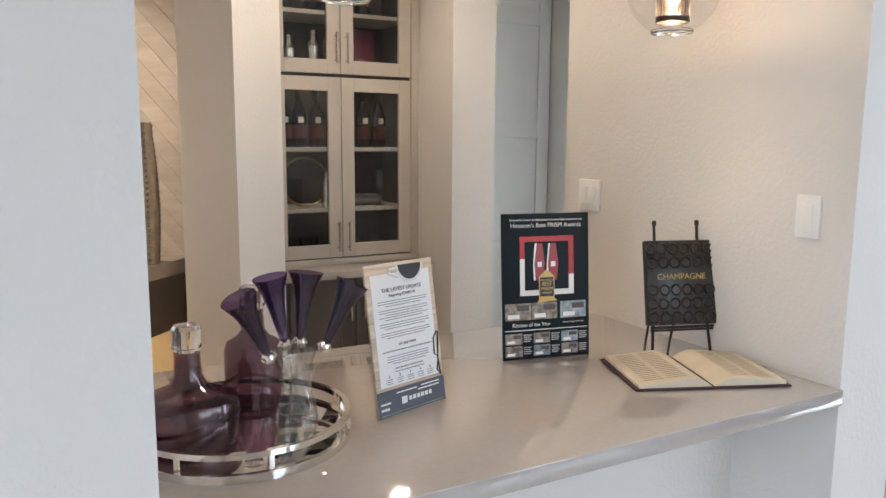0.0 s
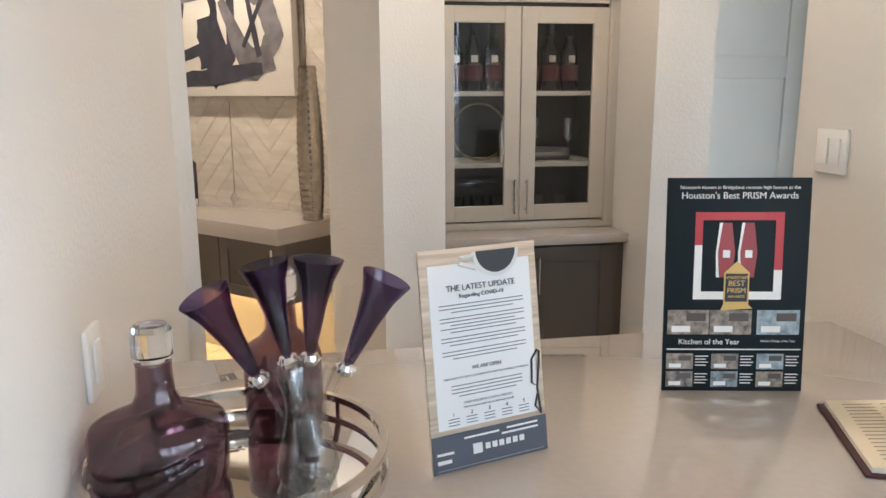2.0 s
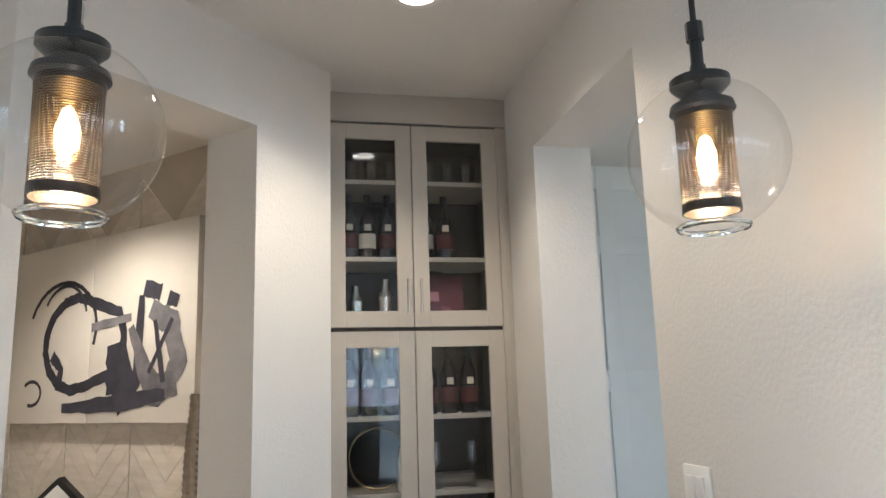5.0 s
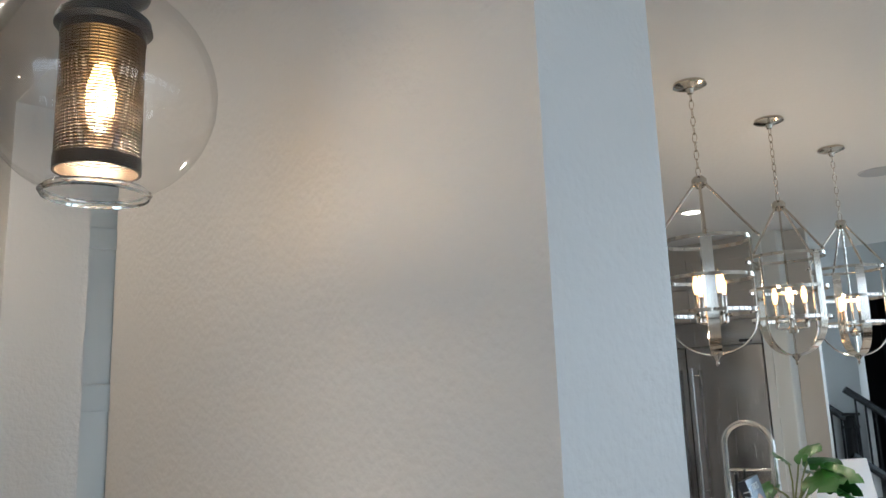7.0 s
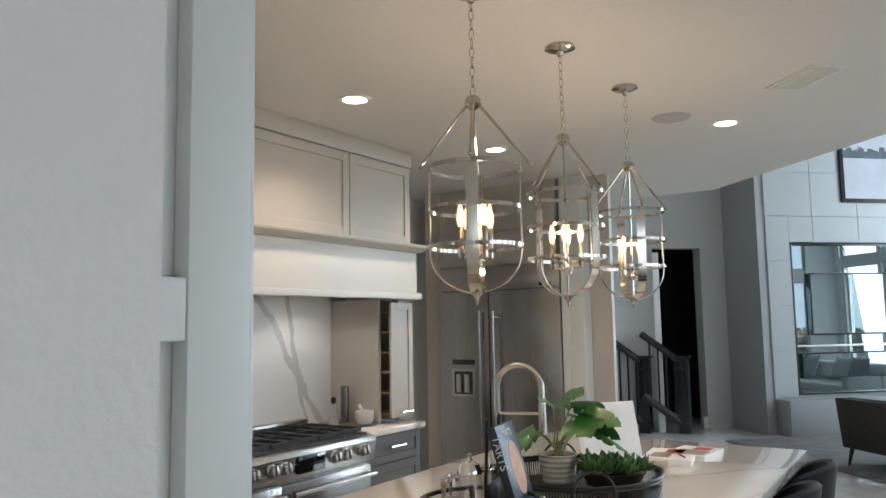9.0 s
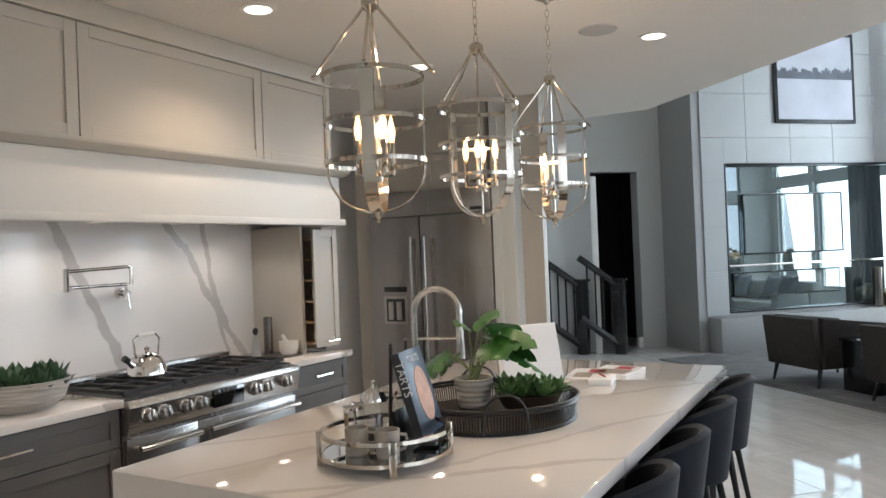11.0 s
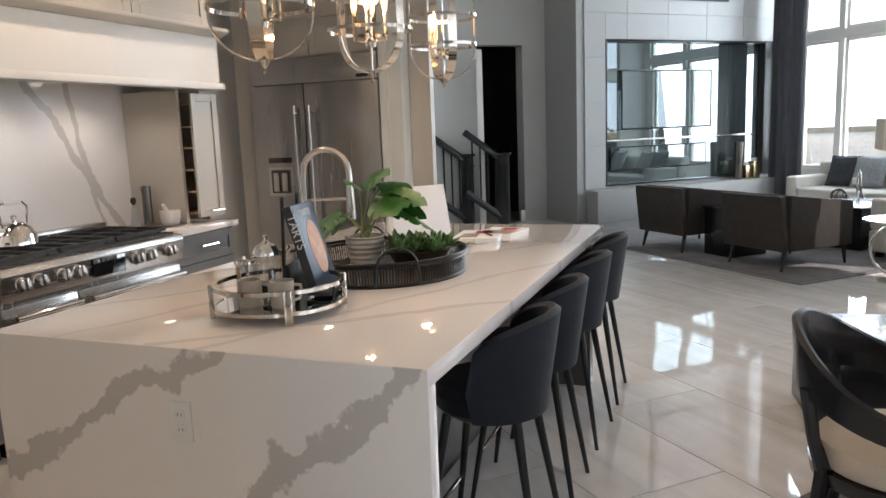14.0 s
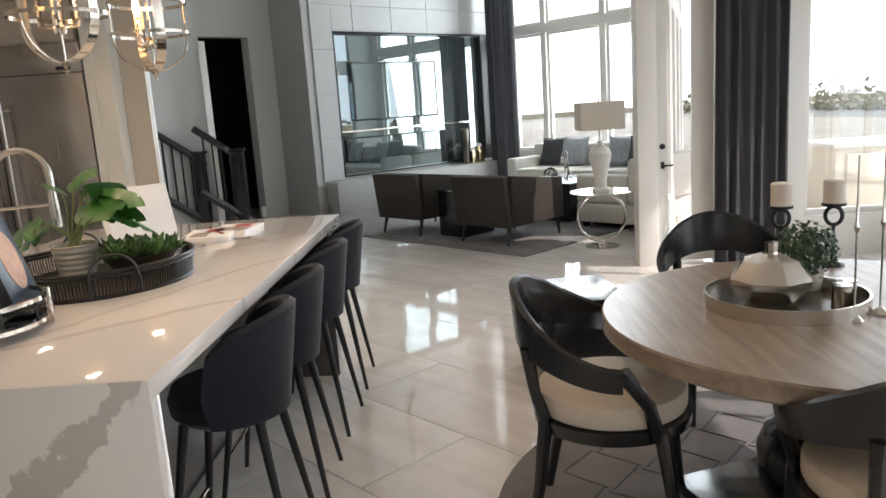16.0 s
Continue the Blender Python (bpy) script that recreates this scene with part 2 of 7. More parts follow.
SPLASH = slab_veins("white_slab_backsplash", (0.80, 0.775, 0.75), (0.46, 0.44, 0.42), 0.06, (((0.8941, 0, 0.4478), 4.7764, 0.03, 0.75), ((0.8258, 0, 0.5639), 5.3182, 0.024, 0.7), ((0.9797, 0, 0.2005), 5.7169, 0.018, 0.7), ((0.8944, 0, 0.4472), 3.8908, 0.028, 0.7)), 0.2, 0.07)
ISLAND_END = slab_veins("white_quartz_waterfall", (0.78, 0.73, 0.68), (0.44, 0.40, 0.36), 0.05, (((0, -0.4829, -0.8757), -1.7567, 0.028, 0.75), ((0, -0.6019, -0.7986), -1.5424, 0.028, 0.75)))
ISLAND_TOP = slab_veins("white_quartz_top", (0.80, 0.745, 0.695), (0.50, 0.45, 0.41), 0.045, (((0.7518, 0.6594, 0), 4.1333, 0.016, 0.45), ((0.4199, 0.9076, 0), 3.3362, 0.013, 0.4), ((0.628, 0.7782, 0), 4.631, 0.013, 0.45), ((0.3714, 0.9285, 0), 3.6953, 0.012, 0.35)), 0.4, 0.06)
STEEL = mat("brushed_steel", (0.46, 0.44, 0.42), 0.27, 1.0, vary=0.008, scale=2.0, stretch=(12, 12, 0.5), wear=0.04)
CHROME = mat("polished_nickel", (0.80, 0.77, 0.73), 0.07, 1.0, vary=0.03, scale=10)
NICKEL = mat("satin_nickel", (0.66, 0.63, 0.58), 0.25, 1.0, vary=0.03, scale=10)
BLACK = mat("black_metal", (0.012, 0.012, 0.012), 0.35, vary=0.1, scale=20)
CASTIRON = mat("cast_iron", (0.015, 0.015, 0.016), 0.55, vary=0.15, scale=30, bump=0.2, bump_scale=300)
BLACKWOOD = mat("black_lacquer_wood", (0.010, 0.010, 0.011), 0.25, vary=0.1, scale=15, coat=0.2)
BLACKGLASS = mat("black_glass", (0.006, 0.007, 0.008), 0.02, vary=0.02, coat=1.0)
STONE = mat("grey_wall_tile", (0.41, 0.415, 0.41), 0.35, vary=0.05, scale=2.0)
FLOORTILE = streaked("polished_floor_tile", (0.69, 0.65, 0.61), (0.82, 0.78, 0.74), 0.03, along=(0.45, 4, 4), coat=0.3, scale=2.0, vary=0.08)
GROUT = mat("grout", (0.30, 0.26, 0.22), 0.7)
PANE = thin_glass("window_pane")
CABPANE = thin_glass("cabinet_pane", (0.92, 0.93, 0.93), 0.0)

# ---- building blocks ----
def bm_box(bm, x0, y0, z0, x1, y1, z1, bevel=0.0, segments=2):
    geo = bmesh.ops.create_cube(bm, size=1.0, matrix=Matrix.Translation(((x0 + x1) / 2, (y0 + y1) / 2, (z0 + z1) / 2)) @ Matrix.Diagonal((abs(x1 - x0), abs(y1 - y0), abs(z1 - z0), 1)))
    if bevel:
        edges = list({e for v in geo["verts"] for e in v.link_edges})
        bmesh.ops.bevel(bm, geom=edges, offset=bevel, segments=segments, affect="EDGES", profile=0.5)
    return bm


def box(x0, y0, z0, x1, y1, z1, bevel=0.0, segments=2):
    return bm_box(bmesh.new(), x0, y0, z0, x1, y1, z1, bevel, segments)


def smooth_by(me, angle=28):
    for p in me.polygons:
        p.use_smooth = True
    me.set_sharp_from_angle(angle=radians(angle))


def thing(name, bm, material, label, category, group="", kind="", smooth=True, loc=None):
    me = bpy.data.meshes.new(name)
    bm.to_mesh(me)
    bm.free()
    me.materials.append(material)
    if smooth:
        smooth_by(me)
    ob = new(name, me)
    if loc is not None:
        ob.matrix_basis = loc
    return tagged(ob, label, category, group, kind)


def holder(name, m, label, category, group=""):
    ob = new(name)
    ob.empty_display_size = 0.05
    ob.matrix_basis = m
    return tagged(ob, label, category, group)


def part(name, bm, material, parent, label="", m=None, smooth=True):
    me = bpy.data.meshes.new(name)
    bm.to_mesh(me)
    bm.free()
    me.materials.append(material)
    if smooth:
        smooth_by(me)
    ob = new(name, me)
    ob.parent = parent
    if m is not None:
        ob.matrix_basis = m
    return tagged(ob, label)


def again(ob, m, parent=None):
    """One more part on the same mesh."""
    o = ob.copy()
    scene.collection.objects.link(o)
    o.parent = parent or ob.parent
    o.matrix_basis = m
    return o


def structure(name, bm, material, label="", parent=None):
    me = bpy.data.meshes.new(name)
    bm.to_mesh(me)
    bm.free()
    me.materials.append(material)
    smooth_by(me)
    ob = new(name, me)
    if parent:
        ob.parent = parent
        return tagged(ob, label)
    return tagged(ob, label, "", "", "structure")


def lathe(profile, steps=32, bm=None, at=(0, 0, 0), closed=False):
    """Turns a profile of (radius, height) about z."""
    bm = bm or bmesh.new()
    rings = []
    for r, z in profile:
        if r < 1e-5:
            rings.append([bm.verts.new((at[0], at[1], at[2] + z))])
        else:
            rings.append([bm.verts.new((at[0] + r * math.cos(2 * math.pi * k / steps), at[1] + r * math.sin(2 * math.pi * k / steps), at[2] + z)) for k in range(steps)])
    pairs = list(zip(rings, rings[1:])) + ([(rings[-1], rings[0])] if closed else [])
    for a, b in pairs:
        for k in range(steps):
            j = (k + 1) % steps
            if len(a) == 1 and len(b) == 1:
                continue
            if len(a) == 1:
                bm.faces.new((a[0], b[j], b[k]))
            elif len(b) == 1:
                bm.faces.new((a[k], a[j], b[0]))
            else:
                bm.faces.new((a[k], a[j], b[j], b[k]))
    bmesh.ops.recalc_face_normals(bm, faces=bm.faces)
    return bm


def tube(points, radius, steps=8, bm=None, closed=False, radii=None):
    """A round bar along a line of points."""
    bm = bm or bmesh.new()
    pts = [Vector(p) for p in points]
    n = len(pts)
    rings = []
    side = None
    for i, p in enumerate(pts):
        a = pts[(i - 1) % n] if closed or i else p
        b = pts[(i + 1) % n] if closed or i < n - 1 else p
        d = (b - a).normalized()
        if side is None:
            side = d.orthogonal().normalized()
        side = (side - d * side.dot(d)).normalized()
        up = d.cross(side)
        r = radii[i] if radii else radius
        rings.append([bm.verts.new(p + r * (math.cos(2 * math.pi * k / steps) * side + math.sin(2 * math.pi * k / steps) * up)) for k in range(steps)])
    for a, b in list(zip(rings, rings[1:])) + ([(rings[-1], rings[0])] if closed else []):
        off = 0
        if closed and a is rings[-1]:
            off = min(range(steps), key=lambda o: (a[0].co - b[o].co).length)
        for k in range(steps):
            bm.faces.new((a[k], a[(k + 1) % steps], b[(k + 1 + off) % steps], b[(k + off) % steps]))
    if not closed:
        bm.faces.new(rings[0][::-1])
        bm.faces.new(rings[-1])
    bmesh.ops.recalc_face_normals(bm, faces=bm.faces)
    return bm


def ring_points(r, z=0.0, n=40, at=(0, 0)):
    return [(at[0] + r * math.cos(2 * math.pi * k / n), at[1] + r * math.sin(2 * math.pi * k / n), z) for k in range(n)]


def band(r0, r1, z0, z1, steps=48, bm=None, at=(0, 0, 0)):
    return lathe([(r0, z0), (r1, z0), (r1, z1), (r0, z1)], steps, bm, at, closed=True)


def prism(outline, z0, z1, bevel=0.0):
    """A slab over a flat outline of (x, y)."""
    bm = bmesh.new()
    low = [bm.verts.new((x, y, z0)) for x, y in outline]
    top = [bm.verts.new((x, y, z1)) for x, y in outline]
    bm.faces.new(low[::-1])
    bm.faces.new(top)
    n = len(outline)
    for k in range(n):
        bm.faces.new((low[k], low[(k + 1) % n], top[(k + 1) % n], top[k]))
    bmesh.ops.recalc_face_normals(bm, faces=bm.faces)
    if bevel:
        bmesh.ops.bevel(bm, geom=list(bm.edges), offset=bevel, segments=2, affect="EDGES", profile=0.5)
    return bm


def wall_line(name, a, b, z0, z1, thick, material, label, holes=(), side=1):
    """An upright wall from a to b; its thickness grows to the left of the way (side 1) or right (-1). holes: (s0, s1, z0, z1) along it."""
    ax, ay = a
    length = math.hypot(b[0] - ax, b[1] - ay)
    m = Matrix.Translation((ax, ay, 0)) @ Matrix.Rotation(math.atan2(b[1] - ay, b[0] - ax), 4, "Z")
    bm = bmesh.new()
    cuts = sorted({0.0, length, *[s for h in holes for s in h[:2]]})
    for s0, s1 in zip(cuts, cuts[1:]):
        mid = (s0 + s1) / 2
        spans = [(z0, z1)]
        for h in holes:
            if h[0] <= mid <= h[1]:
                spans = [p for lo, hi in spans for p in ((lo, min(hi, h[2])), (max(lo, h[3]), hi)) if p[1] - p[0] > 1e-4]
        for lo, hi in spans:
            bm_box(bm, s0, 0, lo, s1, thick * side, hi)
    bmesh.ops.remove_doubles(bm, verts=bm.verts, dist=1e-4)
    bm.transform(m)
    return structure(name, bm, material, label)


CEILING_Z = 2.84
PANTRY_Z = 2.93
COUNTER = 0.915
WALL_X = 1.902
BENCH = 0.935
ISL = (3.59, 1.330, 6.22, 2.805)
DIAG = Matrix.Rotation(radians(45), 4, "Z")

# the glass panel in the chimney wall: start, end, sill and head
G0, G1, GZ0, GZ1 = 0.35, 3.70, 0.53, 2.69

# ---- shell ----
structure("ground", box(-40, -60, -0.30, 70, 60, -0.05), mat("lawn_and_paving", (0.40, 0.38, 0.31), 0.9, vary=0.3, scale=0.4), "pale dry lawn outside")
BACKGLOW = glow("hazy_bright_sky", (0.86, 0.93, 1.0), 2.6)
bm = bmesh.new()
ring = [(8 + 58 * math.cos(radians(a)), 58 * math.sin(radians(a))) for a in range(170, 371, 8)]
for (xa, ya), (xb, yb) in zip(ring, ring[1:]):
    bm.faces.new([bm.verts.new(p) for p in ((xa, ya, 0.5), (xb, yb, 0.5), (xb, yb, 34), (xa, ya, 34))])
structure("backdrop", bm, BACKGLOW, "bright hazy sky in the distance")
structure("floor", box(-2.8, -3.6, -0.05, 17.5, 8.0, -0.006), GROUT, "floor bed with grout joints")
structure("ceiling", prism([(2.16, -3.6), (3.1, -3.6), (9.1, 2.42), (9.1, 8.0), (2.16, 8.0)], CEILING_Z, CEILING_Z + 0.3), CEIL, "warm white textured kitchen ceiling")
structure("ceiling_pantry", prism([(-2.8, -3.6), (2.156, -3.6), (2.156, 8.0), (-2.8, 8.0)], PANTRY_Z, PANTRY_Z + 0.3), CEIL, "warm white pantry ceiling")
structure("ceiling_living", prism([(2.9, -3.9), (17.5, -3.9), (17.5, 8.0), (2.9, 8.0)], 6.0, 6.2), CEIL, "high white living room ceiling")
# unseen ceiling, added to keep light from falling in behind the doorway
structure("ceiling_dark_room", prism([(13.92, 3.50), (14.95, 4.5), (13.75, 5.7), (12.72, 4.70)], 2.954, 3.05), CEIL, "plain ceiling of the dark room")
wall_line("wall_loft", (3.1, -3.6), (9.1, 2.42), CEILING_Z + 0.3, 6.0, 0.15, PAINT, "white wall over the kitchen edge")
wall_line("wall_loft_side", (9.1, 2.424), (9.1, 7.0), CEILING_Z + 0.3, 6.0, 0.15, PAINT, "white upper wall over the kitchen edge")

# pantry walls
wall_line("wall_pantry_east", (WALL_X, 1.172), (WALL_X, 7.0), 0, PANTRY_Z, 0.248, PAINT, "warm white textured plaster wall", holes=((1.195, 2.098, 0, 2.585),), side=-1)
structure("wall_pantry_west", prism([(-2.8, 1.172), (0.20, 1.172), (0.20, 2.55), (0.0, 2.72), (-2.8, 2.72)], 0, PANTRY_Z), PAINT, "white textured plaster wall beside the bar counter")
# slanted wall with the opening to the buffet hall
wall_line("wall_pantry_slant", (0.20, 2.55), (1.092, 3.442), 0, PANTRY_Z, 0.27, PAINT, "slanted white plaster wall with an opening", holes=((0.055, 0.865, 0, 2.585),))
structure("wall_niche_west", prism([(1.092, 3.442), (1.092, 4.0), (0.75, 4.0), (0.905, 3.63)], 0, PANTRY_Z), PAINT, "white plaster side of the cabinet niche")
structure("wall_niche_back", box(1.092, 4.0, 0, WALL_X, 4.1, PANTRY_Z), PAINT, "plaster back of the cabinet niche")
wall_line("wall_buffet", (0.79, 4.16), (-2.0, 6.95), 0, PANTRY_Z, 0.15, PAINT, "plaster wall behind the buffet", side=-1)
wall_line("wall_hall_west", (-1.9, 2.72), (-1.9, 7.0), 0, PANTRY_Z, 0.15, PAINT, "plain white wall")

# kitchen walls
RANGE_WALL_Y = 4.42
structure("wall_range", box(2.15, RANGE_WALL_Y, 0, 6.20, RANGE_WALL_Y + 0.4, CEILING_Z), PAINT, "white wall behind the range")
structure("wall_kitchen_corner", box(6.20, 4.95, 0, 9.1, 5.1, CEILING_Z), PAINT, "warm white kitchen corner wall")
structure("wall_range_end", box(6.204, 4.42, 0, 6.32, 4.95, CEILING_Z), PAINT, "warm white wall return")

# hall, stair and chimney walls, turned 45 degrees
wall_line("wall_hall_slant", (13.75, 3.32), (9.9, 7.17), 0, 6.0, 0.2, PALEGREY, "pale grey plaster wall with a doorway", holes=((0.53, 1.31, 0, 2.685),), side=-1)
# chimney side is darker than the hall wall: its shade is in the colour
wall_line("wall_chimney_side", (13.16, 2.70), (13.78, 3.32), 0, 6.0, 0.15, GREIGE, "grey side of the chimney breast, shade put into its tone", side=1)
wall_line("wall_chimney", (13.16, 2.70), (16.1, -0.24), 0, 6.0, 0.4, GREIGE, "grey chimney wall core", holes=((G0, G1, GZ0, GZ1),))
# near-black colour stands in for the darkness of the unlit room
UNLIT_ROOM = mat("unlit_room_tone", (0.012, 0.012, 0.014), 0.4)
wall_line("wall_dark_room", (14.95, 4.5), (12.7, 6.75), 0, 2.95, 0.15, UNLIT_ROOM, "wall of an unlit room, its darkness put into the colour", side=-1)
wall_line("wall_dark_side", (13.90, 3.46), (14.95, 4.5), 0, 2.95, 0.1, UNLIT_ROOM, "side wall of the unlit room, near black in place of shade", side=-1)
wall_line("wall_dark_side_far", (12.70, 4.66), (13.75, 5.70), 0, 2.95, 0.1, UNLIT_ROOM, "side wall of the unlit room, near black in place of shade", side=1)

# living room window wall, along the slant
WIN_A, WIN_B = (15.98, -0.12), (13.55, -2.55)
WIN_HOLES = ((0.32, 0.98, 0.62, 2.62), (1.08, 2.18, 0.62, 2.62), (2.28, 3.25, 0.62, 2.62), (0.32, 0.98, 2.76, 5.0), (1.08, 2.18, 2.76, 5.0), (2.28, 3.25, 2.76, 5.0))
wall_line("wall_living_windows", WIN_A, WIN_B, 0, 6.0, 0.16, TRIM, "white window wall with six openings", holes=WIN_HOLES, side=1)
SOUTH_HOLES = tuple((0.50 + k * 1.15, 1.20 + k * 1.15, lo, hi) for lo, hi in ((0.45, 2.35), (2.55, 3.9)) for k in range(4))
wall_line("wall_living_south", (13.55, -2.55), (8.72, -1.00), 0, 6.0, 0.16, PAINT, "white living room wall with tall windows", holes=SOUTH_HOLES, side=1)
# out-of-view roof, added to keep direct sun off the living room floor
structure("roof_patio", prism([(8.75, -1.30), (13.45, -2.82), (13.45, -6.4), (8.75, -6.4)], 4.1, 4.3), PAINT, "plain unseen roof added over the patio to hold off the sun")
structure("wall_nook_post", box(8.42, -1.02, 0, 8.60, -0.86, 6.0, 0.004), TRIM, "white painted door post")
wall_line("wall_nook_east", (8.44, -1.02), (8.44, -3.6), 0, 6.0, 0.16, TRIM, "white wall with a glazed door and a large window", holes=((0.02, 0.52, 0, 2.42), (1.24, 2.44, 0.35, 2.9)), side=1)
DIN_HOLES = tuple((0.5 + k * 1.75, 1.95 + k * 1.75, 0.45, 2.65) for k in range(2, 6))
wall_line("wall_dining_south", (-2.8, -3.44), (8.6, -3.44), 0, 6.0, 0.16, TRIM, "white wall with a row of windows", holes=DIN_HOLES, side=-1)
# opening added out of view to let fill daylight in
wall_line("wall_entry_west", (-2.64, -3.6), (-2.64, 1.2), 0, PANTRY_Z, 0.16, PAINT, "white wall with an added window, out of view", holes=((1.9, 4.3, 0.45, 2.65),), side=1)
wall_line("wall_back_north", (-2.8, 7.0), (17.5, 7.0), 0, 6.0, 0.2, PAINT, "plain white wall")
wall_line("wall_back_east", (17.3, -0.3), (17.3, 7.0), 0, 6.0, 0.2, PAINT, "plain white wall", side=-1)


def window_unit(name, a, turn, width, z0, z1, bars, label):
    """A frame with panes in one opening; the local x runs along the wall."""
    m = Matrix.Translation((a[0], a[1], 0)) @ Matrix.Rotation(turn, 4, "Z")
    w = structure(name, box(0, 0.05, z0, width, 0.11, z0 + 0.05, 0.004), TRIM, label)
    w.matrix_basis = m
    for nm, b in (("head", (0, z1 - 0.05, width, z1)), ("jamb", (0, z0 + 0.05, 0.05, z1 - 0.05)), ("jamb", (width - 0.05, z0 + 0.05, width, z1 - 0.05))):
        part(nm, box(b[0], 0.05, b[1], b[2], 0.11, b[3], 0.004), TRIM, w)
    for k in range(1, bars + 1):
        x = width * k / (bars + 1)
        part("mullion", box(x - 0.025, 0.052, z0 + 0.05, x + 0.025, 0.108, z1 - 0.05, 0.004), TRIM, w)
    pane = part("pane", box(0.05, 0.078, z0 + 0.05, width - 0.05, 0.084, z1 - 0.05), PANE, w, smooth=False)
    pane.visible_shadow = False
    return w


d = ((WIN_B[0] - WIN_A[0]) / math.hypot(2.43, 2.43), (WIN_B[1] - WIN_A[1]) / math.hypot(2.43, 2.43))
for i, (s0, s1, z0, z1) in enumerate(WIN_HOLES):
    window_unit(f"window_{i + 1}", (WIN_A[0] + d[0] * s0, WIN_A[1] + d[1] * s0), math.atan2(d[1], d[0]), s1 - s0, z0, z1, 0, "white framed living room window")
window_unit("window_7", (8.44, -2.26), math.atan2(-1, 0), 1.2, 0.35, 2.9, 0, "white framed dining window")
for k, (s0, s1, z0, z1) in enumerate(DIN_HOLES):
    window_unit(f"window_{8 + k}", (-2.8 + s0, -3.60), 0, s1 - s0, z0, z1, 1, "white framed window with one mullion")
for k, (s0, s1, z0, z1) in enumerate(SOUTH_HOLES):
    window_unit(f"window_{15 + k}", (13.55 - 0.9522 * s0, -2.55 + 0.3056 * s0), math.atan2(1.55, -4.83), s1 - s0, z0, z1, 0, "white framed living room window")
window_unit("window_14", (-2.80 + 0.16, -1.7), math.pi / 2, 2.4, 0.45, 2.65, 1, "white framed entry window, unseen and added for daylight")


# ---- pantry and bar ----
def shaker(parent, name, x0, z0, x1, z1, y, material, rail=0.055, glass_pane=None, depth=0.02, inner=None):
    """A framed door or drawer front, facing -y, with a sunk panel or a pane."""
    d = part(name, bmesh.new(), material, parent)
    bm = bmesh.new()
    for b in ((x0, z0, x0 + rail, z1), (x1 - rail, z0, x1, z1), (x0 + rail, z0, x1 - rail, z0 + rail), (x0 + rail, z1 - rail, x1 - rail, z1)):
        bm_box(bm, b[0], y, b[1], b[2], y + depth, b[3], 0.0015, 1)
    if glass_pane is None:
        bm_box(bm, x0 + rail - 0.002, y + 0.009, z0 + rail - 0.002, x1 - rail + 0.002, y + depth - 0.002, z1 - rail + 0.002)
    bm.to_mesh(d.data)
    bm.free()
    smooth_by(d.data)
    if glass_pane is not None:
        p = part("pane", box(x0 + rail - 0.004, y + 0.010, z0 + rail - 0.004, x1 - rail + 0.004, y + 0.014, z1 - rail + 0.004), glass_pane, d, "clear glass pane", smooth=False)
        p.visible_shadow = False
    return d


def bar_handle(parent, x, z, y, length, upright=True, material=None, r=0.006):
    bm = bmesh.new()
    h = length / 2
    if upright:
        tube([(x, y - 0.032, z - h), (x, y - 0.032, z + h)], r, 8, bm)
        for s in (-0.8, 0.8):
            tube([(x, y, z + s * h), (x, y - 0.032, z + s * h)], r * 0.8, 6, bm)
    else:
        tube([(x - h, y - 0.032, z), (x + h, y - 0.032, z)], r, 8, bm)
        for s in (-0.8, 0.8):
            tube([(x + s * h, y, z), (x + s * h, y - 0.032, z)], r * 0.8, 6, bm)
    return part("handle", bm, material or NICKEL, parent, "polished nickel bar handle")


# bar counter
bar = thing("bar_counter", box(0.20, 1.16, 0.872, WALL_X - 0.002, 2.155, COUNTER, 0.003), BARTOP, "glossy grey-beige quartz bar countertop with an overhang", "countertop")
structure("wall_bar_front", box(0.20, 1.50, 0, WALL_X, 1.60, 0.872), PAINT, "white knee wall under the bar counter")
structure("wall_bar_back", box(0.20, 2.00, 0, WALL_X, 2.12, 0.872), DARKCAB, "dark back of the bar base")

# wine cabinet
wine = holder("wine_cabinet", Matrix.Identity(4), "tall taupe display cabinet with glass doors and bottles inside", "cabinet")
X0, X1, YF, YB = 1.094, 1.862, 3.63, 3.995
MIDX = 1.457
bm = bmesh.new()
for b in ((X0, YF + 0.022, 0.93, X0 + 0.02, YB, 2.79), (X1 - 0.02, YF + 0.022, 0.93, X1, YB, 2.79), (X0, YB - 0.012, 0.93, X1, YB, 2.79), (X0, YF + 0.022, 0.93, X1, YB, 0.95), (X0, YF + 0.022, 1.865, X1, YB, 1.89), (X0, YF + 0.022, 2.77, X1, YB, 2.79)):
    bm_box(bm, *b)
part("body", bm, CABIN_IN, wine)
part("filler", box(X1, YF + 0.01, 0.93, WALL_X - 0.001, YF + 0.03, 2.79), CABINET, wine)
part("filler", box(X1 - 0.012, YF - 0.004, 0.93, X1 + 0.012, YF + 0.02, 2.79, 0.003), CABINET, wine)
part("crown", box(X0, YF + 0.004, 2.795, WALL_X - 0.001, YB, PANTRY_Z - 0.001, 0.003), CABINET, wine)
part("base_rail", box(X0, YF - 0.002, 0.916, WALL_X - 0.001, YF + 0.02, 0.948, 0.003), CABINET, wine)
